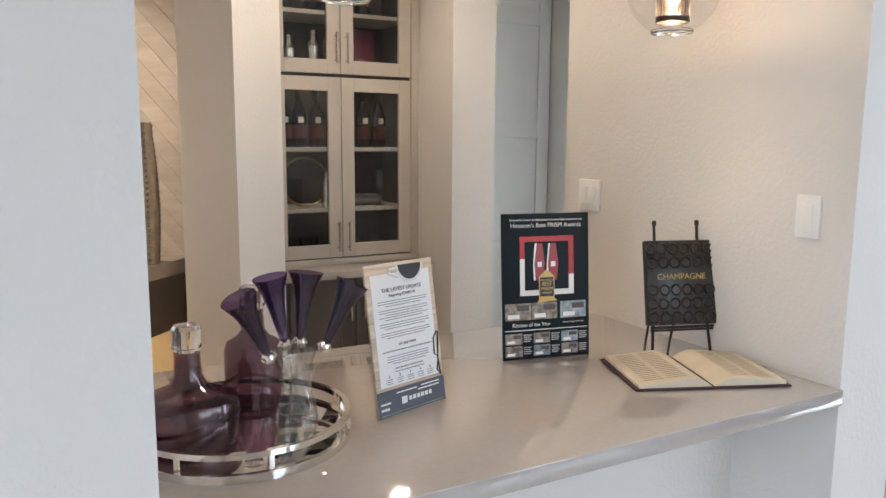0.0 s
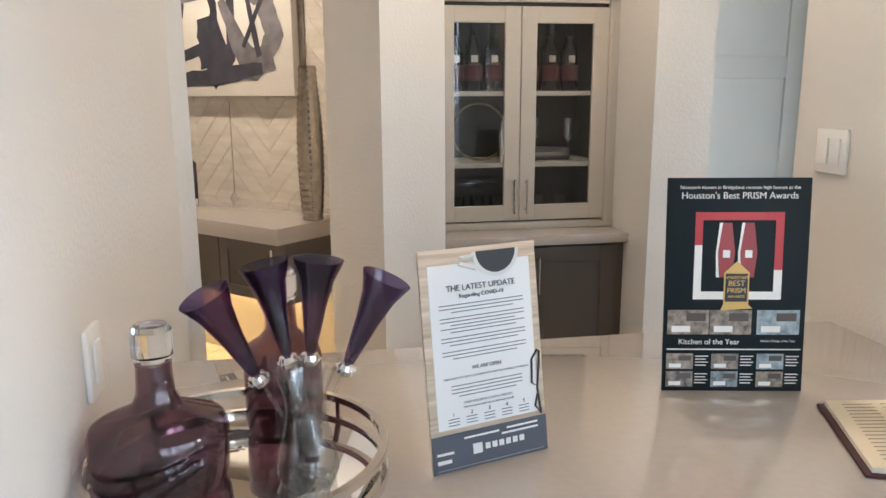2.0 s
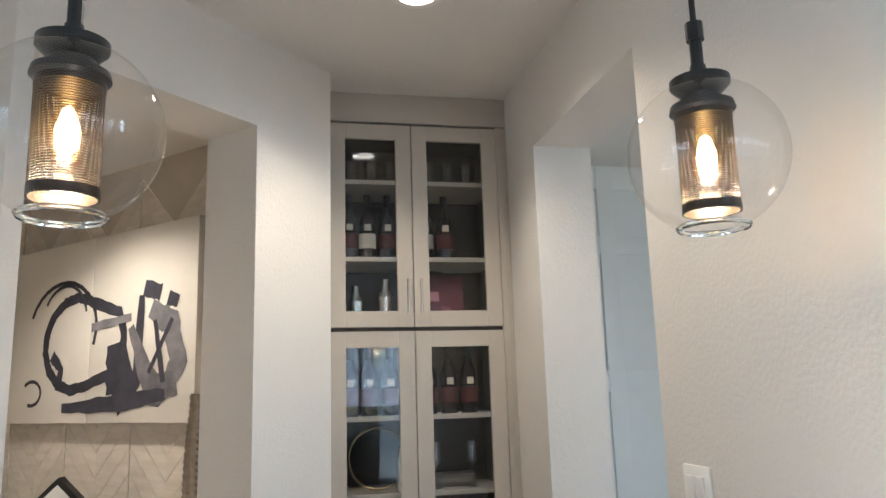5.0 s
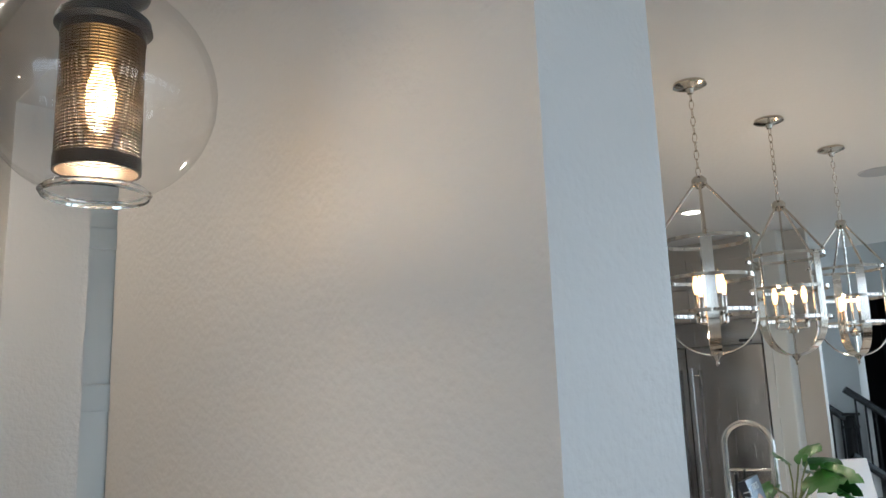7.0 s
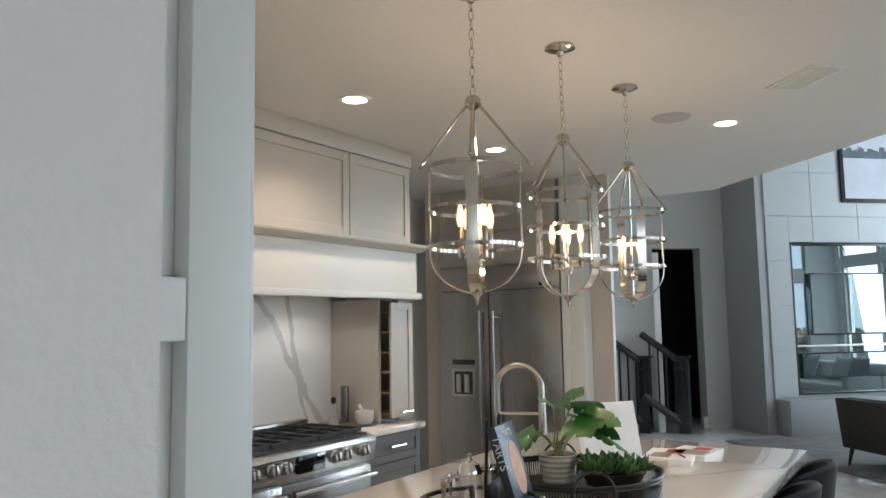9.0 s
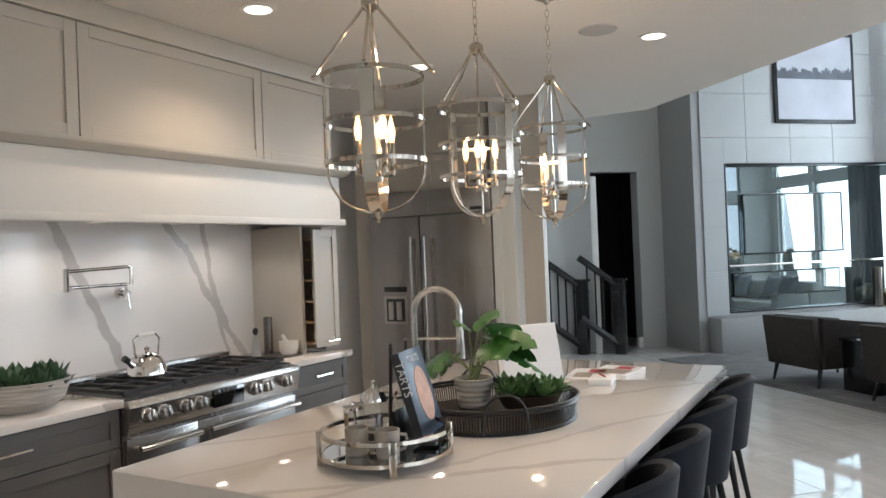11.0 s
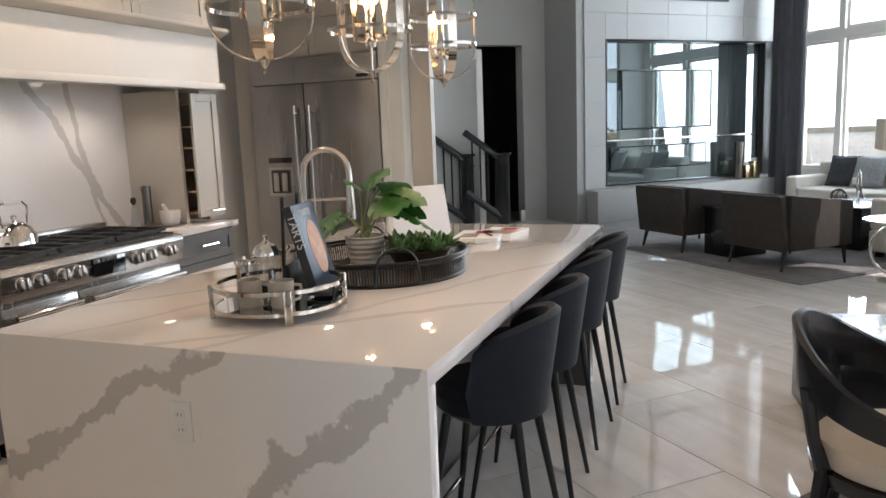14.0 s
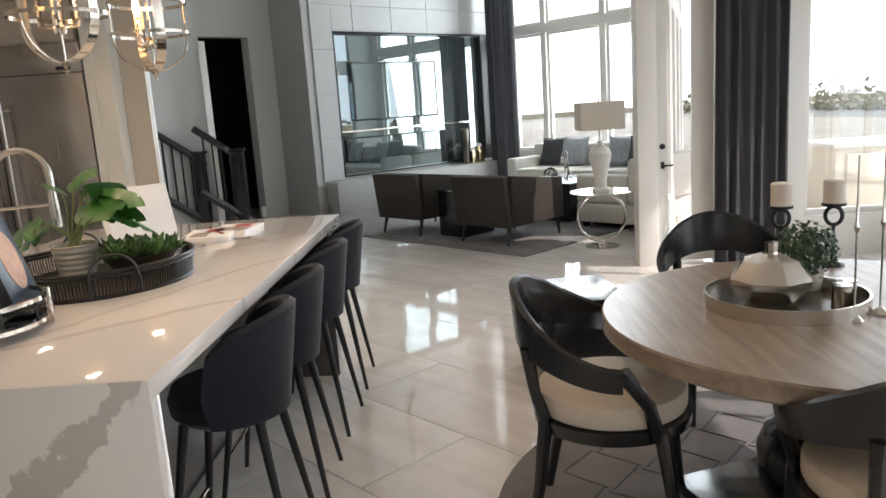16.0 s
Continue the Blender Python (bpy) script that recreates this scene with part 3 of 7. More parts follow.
for z0, z1, hz in ((0.955, 1.868, 1.065), (1.885, 2.783, 2.01)):
    for a, b, hx in ((X0 + 0.004, MIDX - 0.002, MIDX - 0.028), (MIDX + 0.002, X1 - 0.014, MIDX + 0.028)):
        dd = shaker(wine, "door", a, z0, b, z1, YF, CABINET, 0.068, CABPANE)
        bar_handle(dd, hx, hz, YF, 0.15)
for z in (1.20, 1.51, 2.185, 2.53):
    part("shelf", box(X0 + 0.02, YF + 0.04, z - 0.012, X1 - 0.02, YB - 0.012, z + 0.008), CABINET, wine)

base = holder("base_cabinet", Matrix.Identity(4), "dark taupe shaker base cabinet below the wine cabinet", "cabinet")
part("body", box(X0, 3.50, 0.1, WALL_X - 0.002, YB, 0.872), DARKCAB, base)
part("toe_kick", box(X0, 3.56, 0.0, WALL_X - 0.002, YB, 0.098), DARKCAB, base)
for a, b, hx in ((X0 + 0.03, 1.462, 1.43), (1.468, 1.86, 1.50)):
    dd = shaker(base, "door", a, 0.13, b, 0.86, 3.48, DARKCAB, 0.07)
    bar_handle(dd, hx, 0.74, 3.48, 0.16)
thing("cabinet_countertop", box(X0, 3.45, 0.874, WALL_X - 0.002, YB, COUNTER, 0.003), BARTOP, "grey-beige quartz top on the dark base cabinet", "countertop")

WINE_GLASS = mat("dark_bottle_glass", (0.012, 0.010, 0.010), 0.08, vary=0.1, coat=0.6)
LABEL_RED = mat("red_bottle_label", (0.07, 0.010, 0.012), 0.6)
LABEL_CREAM = mat("cream_bottle_label", (0.62, 0.56, 0.46), 0.6)


def front_patch(r, z0, z1, half):
    """A curved paper label on the side of a bottle that faces -y."""
    bm = bmesh.new()
    cols = []
    for k in range(9):
        a = radians(-90 - half + 2 * half * k / 8)
        cols.append((bm.verts.new((r * math.cos(a), r * math.sin(a), z0)), bm.verts.new((r * math.cos(a), r * math.sin(a), z1))))
    for a, b in zip(cols, cols[1:]):
        bm.faces.new((a[0], b[0], b[1], a[1]))
    return bm


def bottle(x, y, z, label_mat, words, height=0.30):
    s = height / 0.30
    b = holder("wine_bottle", pose(x, y, z), words, "bottle", "bottles in the wine cabinet")
    part("body", lathe([(0, 0), (0.036, 0), (0.038, 0.006), (0.038, 0.17 * s), (0.033, 0.19 * s), (0.017, 0.22 * s), (0.0145, 0.29 * s), (0.016, 0.292 * s), (0.016, 0.30 * s), (0, 0.30 * s)], 20), WINE_GLASS, b)
    part("label", front_patch(0.0386, 0.045, 0.115 * s, 75), label_mat, b, "printed paper label")
    part("neck_label", front_patch(0.0387, 0.128 * s, 0.158 * s, 22), LABEL_CREAM, b, "small cream label")
    part("capsule", lathe([(0.0165, 0.245 * s), (0.0165, 0.302 * s), (0, 0.302 * s)], 16), BLACK, b)
    return b


for z in (1.518, 2.193):
    for x in (1.19, 1.27, 1.36, 1.53, 1.62, 1.71):
        if z > 2 and x > 1.7:
            continue
        cream = z > 2 and x in (1.27, 1.53)
        bottle(x, 3.74, z, LABEL_CREAM if cream else LABEL_RED, "dark wine bottle with a cream label on a shelf" if cream else "dark wine bottle with a red label on a shelf", 0.29)


def tumbler(x, y, z, r, h, words="clear glass tumbler on a cabinet shelf", stem=0.0):
    if stem:
        prof = [(0, 0), (r, 0), (r, 0.003), (0.004, 0.008), (0.003, stem), (r * 0.9, stem + 0.03), (r * 0.75, h), (r * 0.70, h), (r * 0.8, stem + 0.034), (0, stem + 0.008)]
    else:
        prof = [(0, 0), (r * 0.85, 0), (r, h), (r - 0.002, h), (r * 0.85 - 0.003, 0.012), (0, 0.012)]
    return thing("drinking_glass", lathe(prof, 20), SMALLGLASS, words, "glass", "glasses in the wine cabinet", loc=pose(x, y, z))


SMALLGLASS = thin_glass("thin_drinking_glass", (0.93, 0.94, 0.94), 0.10)
for x in (1.20, 1.29, 1.38, 1.57, 1.68):
    tumbler(x, 3.74, 0.951, 0.034, 0.10)
for x in (1.20, 1.29, 1.38, 1.55, 1.64, 1.73):
    tumbler(x, 3.74, 2.539, 0.033, 0.10)
for x in (1.55, 1.71):
    tumbler(x, 3.73, 1.209, 0.028, 0.19, "clear stemmed glass on a cabinet shelf", 0.08)
GOLD = mat("aged_gold", (0.62, 0.50, 0.30), 0.25, 1.0, scale=20)
thing("ring_ornament", tube(ring_points(0.125, n=48), 0.006, 8, closed=True), GOLD, "gold metal ring ornament standing on a shelf", "ornament", loc=pose(1.31, 3.78, 1.209 + 0.131, 84, 0, 0))
thing("ring_ornament", tube(ring_points(0.135, n=48), 0.007, 8, closed=True), NICKEL, "silver metal ring ornament leaning on a shelf", "ornament", loc=pose(1.60, 3.90, 1.89 + 0.142, 84, 0, 0))
shk = holder("cocktail_shaker", pose(1.40, 3.70, 1.209), "small patterned steel cocktail shaker on a shelf", "shaker")
part("body", lathe([(0, 0), (0.026, 0), (0.030, 0.12), (0.024, 0.14), (0, 0.14)], 20), CHROME, shk)
part("cap", lathe([(0.016, 0.14), (0.015, 0.18), (0, 0.183)], 16), CHROME, shk)
for x, h in ((1.215, 0.18), (1.345, 0.21)):
    s = holder("cocktail_shaker", pose(x, 3.72, 1.891), "steel cocktail shaker on an upper shelf", "shaker", "shakers")
    part("body", lathe([(0, 0), (0.028, 0), (0.035, h * 0.62), (0.022, h * 0.74), (0, h * 0.74)], 20), CHROME, s)
    part("cap", lathe([(0.018, h * 0.74), (0.016, h), (0, h * 1.01)], 16), CHROME, s)


def flat_text(parent, words, size, at, turn, material, align="CENTER", name="lettering", extrude=0.0004):
    cu = bpy.data.curves.new(name, "FONT")
    cu.body, cu.size, cu.align_x, cu.extrude = words, size, align, extrude
    cu.materials.append(material)
    ob = new(name, cu)
    ob.parent = parent
    ob.matrix_basis = pose(*at, *turn)
    return ob


WHITEINK = mat("white_ink", (0.80, 0.80, 0.78), 0.5)
DARKINK = mat("dark_ink", (0.03, 0.03, 0.035), 0.5)
GREYINK = mat("grey_ink", (0.22, 0.23, 0.25), 0.5)
MAROON = mat("maroon_cover", (0.13, 0.02, 0.045), 0.45)
PINKINK = mat("pink_ink", (0.55, 0.25, 0.30), 0.5)
book = holder("large_book", pose(1.60, 3.80, 1.892, -8, 0, 0), "maroon book on wines standing in the cabinet", "book")
part("cover", box(-0.115, -0.018, 0, 0.115, 0.018, 0.24, 0.003), MAROON, book)
part("title_block", box(-0.11, -0.0195, 0.12, 0.0, -0.0182, 0.165), PINKINK, book)
flat_text(book, "THE", 0.028, (0.03, -0.0195, 0.075), (90, 0, 0), PINKINK)
flat_text(book, "WINES OF", 0.040, (0.0, -0.0195, 0.045), (90, 0, 0), PINKINK)
flat_text(book, "BORDEAUX", 0.036, (0.0, -0.0195, 0.012), (90, 0, 0), PINKINK)
champ = holder("champagne_box", pose(1.63, 3.80, 1.209), "dark lettered box lying on a cabinet shelf", "box")
part("body", box(-0.10, -0.05, 0, 0.10, 0.05, 0.055, 0.004), DARKCAB, champ)
flat_text(champ, "CHAMPAGNE", 0.028, (0, -0.0515, 0.018), (90, 0, 0), NICKEL)


def switch_plate(at, turn, rockers, words, w=None):
    w = w or (0.073 if rockers == 1 else 0.118)
    p = holder("light_switch", pose(*at, 0, 0, turn), words, "switch", "wall switches")
    part("plate", box(-w / 2, -0.009, -0.058, w / 2, 0, 0.058, 0.003), PLATE, p)
    for k in range(rockers):
        c = (k - (rockers - 1) / 2) * 0.046
        part("rocker", box(c - 0.016, -0.014, -0.033, c + 0.016, -0.009, 0.033, 0.0015), PLATE, p)
        part("screw", lathe([(0, 0.0), (0.003, 0.0), (0.003, 0.001), (0, 0.001)], 8), NICKEL, p, m=pose(c, -0.0065, 0.046, 90, 0, 0))
    return p


switch_plate((WALL_X, 2.21, 1.36), -90, 2, "white double rocker switch on the wall")
switch_plate((WALL_X, 1.30, 1.362), -90, 1, "white single rocker switch on the wall")
switch_plate((0.20, 1.66, 1.10), 90, 1, "white wall outlet plate beside the decanters")

# tray with decanters
MIRROR = mat("mirror_glass", (0.80, 0.80, 0.79), 0.02, 1.0, vary=0.01)
tray = holder("round_tray", pose(0.427, 1.585, COUNTER), "round mirrored tray with a polished nickel gallery rail", "tray")
part("base", lathe([(0, 0), (0.232, 0), (0.232, 0.012), (0.226, 0.014), (0, 0.014)], 64), MIRROR, tray, "mirror base")
part("lower_rim", band(0.226, 0.236, 0.0, 0.018, 64), CHROME, tray)
part("rail", band(0.224, 0.236, 0.048, 0.060, 64), CHROME, tray)
post = part("post", box(-0.005, -0.003, 0.016, 0.005, 0.003, 0.049), CHROME, tray, m=pose(0.230, 0, 0, 0, 0, 90))
for k in range(1, 8):
    again(post, Matrix.Rotation(2 * math.pi * k / 8 + 0.0, 4, "Z") @ pose(0.230, 0, 0, 0, 0, 90))
PLUM = thin_glass("plum_glass", (0.64, 0.53, 0.585), 0.03)
PLUMDEEP = thin_glass("deep_plum_glass", (0.46, 0.37, 0.55), 0.03)
STOPPER = glass("clear_stopper_glass", (0.97, 0.98, 0.96), 0.0, 1.5)


def decanter(x, y, profile, neck_top, words):
    d = holder("decanter", pose(x, y, COUNTER + 0.0145), words, "decanter", "plum glass decanters")
    inner = [(max(r - 0.0035, 0.0), z if z > 0.012 else 0.008) for r, z in profile[::-1]]
    part("body", lathe([(0, 0)] + profile + [(r, z) for r, z in inner if r > 0] + [(0, 0.008)], 40), PLUM, d, "plum tinted blown glass")
    part("stopper", lathe([(0, neck_top - 0.006), (0.012, neck_top - 0.006), (0.013, neck_top + 0.002), (0.025, neck_top + 0.004), (0.030, neck_top + 0.012), (0.030, neck_top + 0.05), (0.024, neck_top + 0.058), (0, neck_top + 0.059)], 24), STOPPER, d, "faceted clear glass stopper")
    return d


decanter(0.315, 1.565, [(0.080, 0.0), (0.095, 0.008), (0.1, 0.022), (0.103, 0.085), (0.098, 0.1), (0.070, 0.113), (0.038, 0.128), (0.028, 0.15), (0.026, 0.19), (0.027, 0.196)], 0.196, "squat plum glass decanter with a clear stopper")
decanter(0.495, 1.735, [(0.055, 0.0), (0.066, 0.008), (0.068, 0.02), (0.068, 0.135), (0.062, 0.155), (0.040, 0.168), (0.028, 0.185), (0.025, 0.225), (0.026, 0.232)], 0.232, "tall plum glass decanter with a clear stopper")
VASEGLASS = thin_glass("vase_glass", (0.95, 0.96, 0.96), 0.05)
vase = thing("glass_vase", lathe([(0, 0), (0.042, 0), (0.048, 0.02), (0.044, 0.05), (0.030, 0.11), (0.034, 0.145), (0.046, 0.178), (0.0445, 0.178), (0.0325, 0.145), (0.0285, 0.11), (0.042, 0.05), (0.045, 0.022), (0, 0.012)], 32), VASEGLASS, "clear waisted glass vase holding purple flutes", "vase", loc=pose(0.535, 1.535, COUNTER + 0.0145))
for ang, tilt, r in ((200, 27, 0.020), (175, 11, 0.016), (5, 7, 0.016), (-8, 25, 0.020)):
    f = holder("champagne_flute", pose(0.535, 1.535, COUNTER + 0.035) @ Matrix.Rotation(radians(ang), 4, "Z") @ pose(-0.012, 0, 0, 0, tilt, 0), "purple trumpet flute with a beaded silver collar", "flute", "purple flutes in the vase")
    part("stem", tube([(0, 0, 0), (0, 0, 0.165)], 0.0028, 6), VASEGLASS, f, "clear glass stem")
    part("bowl", lathe([(0, 0.185), (0.008, 0.186), (0.013, 0.22), (0.018, 0.26), (0.026, 0.30), (0.038, 0.33), (0.0368, 0.33), (0.0245, 0.30), (0.0165, 0.26), (0.0115, 0.22), (0, 0.19)], 28), PLUMDEEP, f, "deep purple trumpet bowl")
    part("collar", lathe([(0.006, 0.165), (0.013, 0.169), (0.0155, 0.177), (0.013, 0.185), (0.006, 0.189)], 14), CHROME, f, "beaded silver collar")
    bead = part("bead", lathe([(0, -0.0028), (0.0026, 0), (0, 0.0028)], 6), CHROME, f, m=pose(0.0155, 0, 0.177))
    for k in range(1, 12):
        again(bead, Matrix.Rotation(2 * math.pi * k / 12, 4, "Z") @ pose(0.0155, 0, 0.177))

# notice card in a slanted stand
CARDWOOD = streaked("printed_wood", (0.45, 0.35, 0.25), (0.72, 0.62, 0.50), 0.4, along=(1.5, 30, 30))
PAPER = mat("white_paper", (0.82, 0.83, 0.84), 0.5, vary=0.01)
NAVY = mat("navy_print", (0.035, 0.04, 0.06), 0.35)
ACRYLIC = thin_glass("acrylic", (0.98, 0.98, 0.98), 0.02)
CUPINK = mat("cup_print", (0.74, 0.74, 0.72), 0.5)
card = holder("notice_card", pose(0.835, 1.562, COUNTER) @ Matrix.Rotation(radians(16), 4, "Z") @ pose(0, 0, 0, -9, 0, 0), "white printed notice card on a leaning stand", "sign")
part("board", box(-0.108, 0, 0.0, 0.108, 0.006, 0.36, 0.001), CARDWOOD, card, "wood-printed backing")
part("sheet", box(-0.094, -0.0012, 0.070, 0.094, -0.0002, 0.335), PAPER, card, "white printed sheet")
part("footer", box(-0.108, -0.0012, 0.001, 0.108, -0.0002, 0.062), NAVY, card, "navy footer band")
part("stand_leg", box(-0.04, 0.005, 0.0, 0.04, 0.085, 0.004), ACRYLIC, card)
part("cup_rim", prism([(0.03 + 0.044 * math.cos(radians(a)), 0.352 + 0.044 * math.sin(radians(a))) for a in range(180, 361, 10)], 0, 0.0008), CUPINK, card, m=pose(0, -0.0022, 0, 90, 0, 0))
part("cup_coffee", prism([(0.03 + 0.037 * math.cos(radians(a)), 0.352 + 0.037 * math.sin(radians(a))) for a in range(180, 361, 10)], 0, 0.0008), DARKINK, card, m=pose(0, -0.0032, 0, 90, 0, 0))
part("cup_handle", tube([(-0.012, -0.002, 0.345), (-0.035, -0.002, 0.343), (-0.038, -0.002, 0.335), (-0.008, -0.002, 0.325)], 0.004, 6), CUPINK, card)
flat_text(card, "THE LATEST UPDATE", 0.0135, (0, -0.0022, 0.292), (90, 0, 0), DARKINK)
flat_text(card, "Regarding COVID-19", 0.0095, (0, -0.0022, 0.280), (90, 0, 0), DARKINK)
flat_text(card, "WE ARE OPEN", 0.0085, (0, -0.0022, 0.162), (90, 0, 0), DARKINK)
flat_text(card, "OUR STAFF IS SET UP TO COMMUNICATE WITH YOU VIRTUALLY IF NEED BE", 0.0046, (0, -0.0022, 0.150), (90, 0, 0), GREYINK)
flat_text(card, "YOUR WELLBEING IS OUR #1 PRIORITY", 0.0052, (0, -0.0022, 0.108), (90, 0, 0), GREYINK)
flat_text(card, "Here are some simple tips to help keep you safe", 0.0048, (0, -0.0022, 0.101), (90, 0, 0), GREYINK)
random.seed(5)
for z, n in ((0.269, 3), (0.248, 3), (0.231, 2), (0.216, 3), (0.194, 3), (0.138, 4)):
    for k in range(n):
        w = 0.078 if k < n - 1 else 0.045 + 0.02 * random.random()
        if z < 0.15:
            w *= 0.85
        part("text_line", box(-w, -0.0018, z - k * 0.0058, w, -0.0011, z - k * 0.0058 + 0.0016), GREYINK, card)
for k in range(5):
    flat_text(card, str(k + 1), 0.009, (-0.066 + k * 0.033, -0.0022, 0.090), (90, 0, 0), DARKINK)
    for j in range(3):
        part("text_line", box(-0.076 + k * 0.033, -0.0018, 0.085 - j * 0.005, -0.056 + k * 0.033, -0.0011, 0.0865 - j * 0.005), GREYINK, card)
part("printed_glasses", tube([(0.098, -0.002, 0.175), (0.086, -0.002, 0.16), (0.084, -0.002, 0.12), (0.094, -0.002, 0.112), (0.1, -0.002, 0.15), (0.102, -0.002, 0.172)], 0.002, 6, closed=True), DARKINK, card)
part("printed_glasses", tube([(0.094, -0.002, 0.112), (0.099, -0.002, 0.065), (0.088, -0.002, 0.08), (0.094, -0.002, 0.1)], 0.002, 6), DARKINK, card)
part("mark", box(-0.035, -0.002, 0.022, -0.018, -0.0012, 0.039), WHITEINK, card)
for k in range(6):
    part("mark", box(-0.012 + k * 0.013, -0.002, 0.026, -0.003 + k * 0.013, -0.0012, 0.036), WHITEINK, card)
part("mark", box(0.02, -0.002, 0.044, 0.09, -0.0012, 0.047), WHITEINK, card)
part("mark", box(0.03, -0.002, 0.052, 0.09, -0.0012, 0.055), WHITEINK, card)
part("mark", box(-0.05, -0.002, 0.050, 0.015, -0.0012, 0.053), WHITEINK, card)
part("mark", box(-0.1, -0.002, 0.030, -0.07, -0.0012, 0.034), WHITEINK, card)
part("mark", box(-0.1, -0.002, 0.016, -0.075, -0.0012, 0.022), WHITEINK, card)
part("mark", box(-0.1, -0.002, 0.005, 0.1, -0.0012, 0.0065), GREYINK, card)

# award poster
POSTER = mat("dark_green_poster", (0.008, 0.014, 0.018), 0.5, vary=0.05, spec=0.2)
RED = mat("red_print", (0.42, 0.025, 0.035), 0.4)
TROPHY = mat("trophy_print", (0.30, 0.035, 0.04), 0.35)
GOLDINK = mat("gold_print", (0.62, 0.42, 0.12), 0.35)
poster = holder("award_poster", pose(1.385, 1.766, COUNTER) @ Matrix.Rotation(radians(-11.5), 4, "Z") @ pose(0, 0, 0, -5, 0, 0), "dark award poster with red and white frame on an easel back", "sign")
part("board", box(-0.141, 0, 0, 0.141, 0.008, 0.434, 0.001), POSTER, poster)
part("stand_leg", box(-0.05, 0.007, 0.0, 0.05, 0.10, 0.004), POSTER, poster)
flat_text(poster, "Newmark Homes in Bridgeland recieves high honors at the", 0.0098, (0, -0.0022, 0.412), (90, 0, 0), WHITEINK)
flat_text(poster, "Houston's Best PRISM Awards", 0.0185, (0, -0.0022, 0.393), (90, 0, 0), WHITEINK)
for nm, b, mt in (("frame_bar", (-0.085, 0.350, 0.090, 0.366), RED), ("frame_bar", (-0.085, 0.300, -0.070, 0.350), RED), ("frame_bar", (0.074, 0.250, 0.090, 0.350), RED), ("frame_bar", (-0.085, 0.190, -0.070, 0.300), WHITEINK), ("frame_bar", (-0.070, 0.190, 0.090, 0.206), WHITEINK), ("frame_bar", (0.074, 0.206, 0.090, 0.250), WHITEINK)):
    part(nm, box(b[0], -0.0012, b[1], b[2], -0.0002, b[3]), mt, poster)
for cx in (-0.022, 0.022):
    part("trophy", prism([(cx - 0.009, 0.345), (cx + 0.009, 0.345), (cx + 0.017, 0.285), (cx + 0.012, 0.235), (cx - 0.012, 0.235), (cx - 0.017, 0.285)], 0, 0.0008), TROPHY, poster, m=pose(0, -0.0012, 0, 90, 0, 0))
    part("trophy_edge", prism([(cx - 0.015, 0.345), (cx - 0.009, 0.345), (cx - 0.017, 0.285), (cx - 0.013, 0.235), (cx - 0.019, 0.235), (cx - 0.021, 0.285)], 0, 0.0006), WHITEINK, poster, m=pose(0, -0.0012, 0, 90, 0, 0))
    part("trophy_mark", box(cx - 0.007, -0.0026, 0.275, cx + 0.007, -0.0021, 0.290), WHITEINK, poster)
part("badge", prism([(-0.025, 0.245), (0, 0.268), (0.025, 0.245), (0.025, 0.180), (0.034, 0.172), (-0.030, 0.168), (-0.025, 0.180)], 0, 0.0008), GOLDINK, poster, m=pose(0, -0.0026, 0, 90, 0, 0))
part("badge_face", box(-0.022, -0.0040, 0.186, 0.022, -0.0034, 0.243), DARKINK, poster)
for words, size, z in (("HOUSTON'S", 0.0085, 0.232), ("BEST", 0.016, 0.218), ("PRISM", 0.0145, 0.204), ("AWARDS", 0.008, 0.194)):
    flat_text(poster, words, size, (0, -0.0045, z), (90, 0, 0), GOLDINK)
PHOTO_A = mat("photo_interior", (0.26, 0.22, 0.18), 0.35, vary=0.9, scale=70)
PHOTO_B = mat("photo_house", (0.22, 0.27, 0.30), 0.35, vary=0.9, scale=60)
for x0, z0, w, h, mt in ((-0.134, 0.118, 0.083, 0.050, PHOTO_A), (-0.049, 0.118, 0.083, 0.050, PHOTO_A), (0.045, 0.118, 0.085, 0.050, PHOTO_B), *[(-0.134 + c * 0.091, 0.046 - r * 0.037, 0.054, 0.032, PHOTO_B if (r + c) % 3 == 2 else PHOTO_A) for r in range(2) for c in range(3)]):
    part("photo", box(x0, -0.0012, z0, x0 + w, -0.0002, z0 + h), mt, poster, "small printed photograph")
    part("photo_detail", box(x0 + w * 0.1, -0.0018, z0 + h * 0.1, x0 + w * 0.55, -0.0013, z0 + h * 0.35), WHITEINK, poster)
    part("photo_detail", box(x0 + w * 0.45, -0.0018, z0 + h * 0.55, x0 + w * 0.92, -0.0013, z0 + h * 0.88), DARKCAB, poster)
flat_text(poster, "Kitchen of the Year", 0.0155, (-0.05, -0.0022, 0.098), (90, 0, 0), WHITEINK)
flat_text(poster, "Product Design of the Year", 0.0062, (0.088, -0.0022, 0.103), (90, 0, 0), WHITEINK)
part("text_line", box(-0.134, -0.0018, 0.086, 0.134, -0.0011, 0.0885), WHITEINK, poster)
for r in range(2):
    for c in range(3):
        for j in range(4):
            part("text_line", box(-0.076 + c * 0.091, -0.0018, 0.072 - r * 0.037 - j * 0.0062, -0.05 + c * 0.091 - 0.004 * (j % 2), -0.0011, 0.0738 - r * 0.037 - j * 0.0062), WHITEINK, poster)

# easel with a dark embossed book
RINGMETAL = mat("dark_bronze_ring", (0.10, 0.085, 0.065), 0.3, 0.8, vary=0.2, scale=60)
EMBOSS = mat("dark_embossed_leather", (0.022, 0.019, 0.017), 0.3, vary=0.2, scale=30)
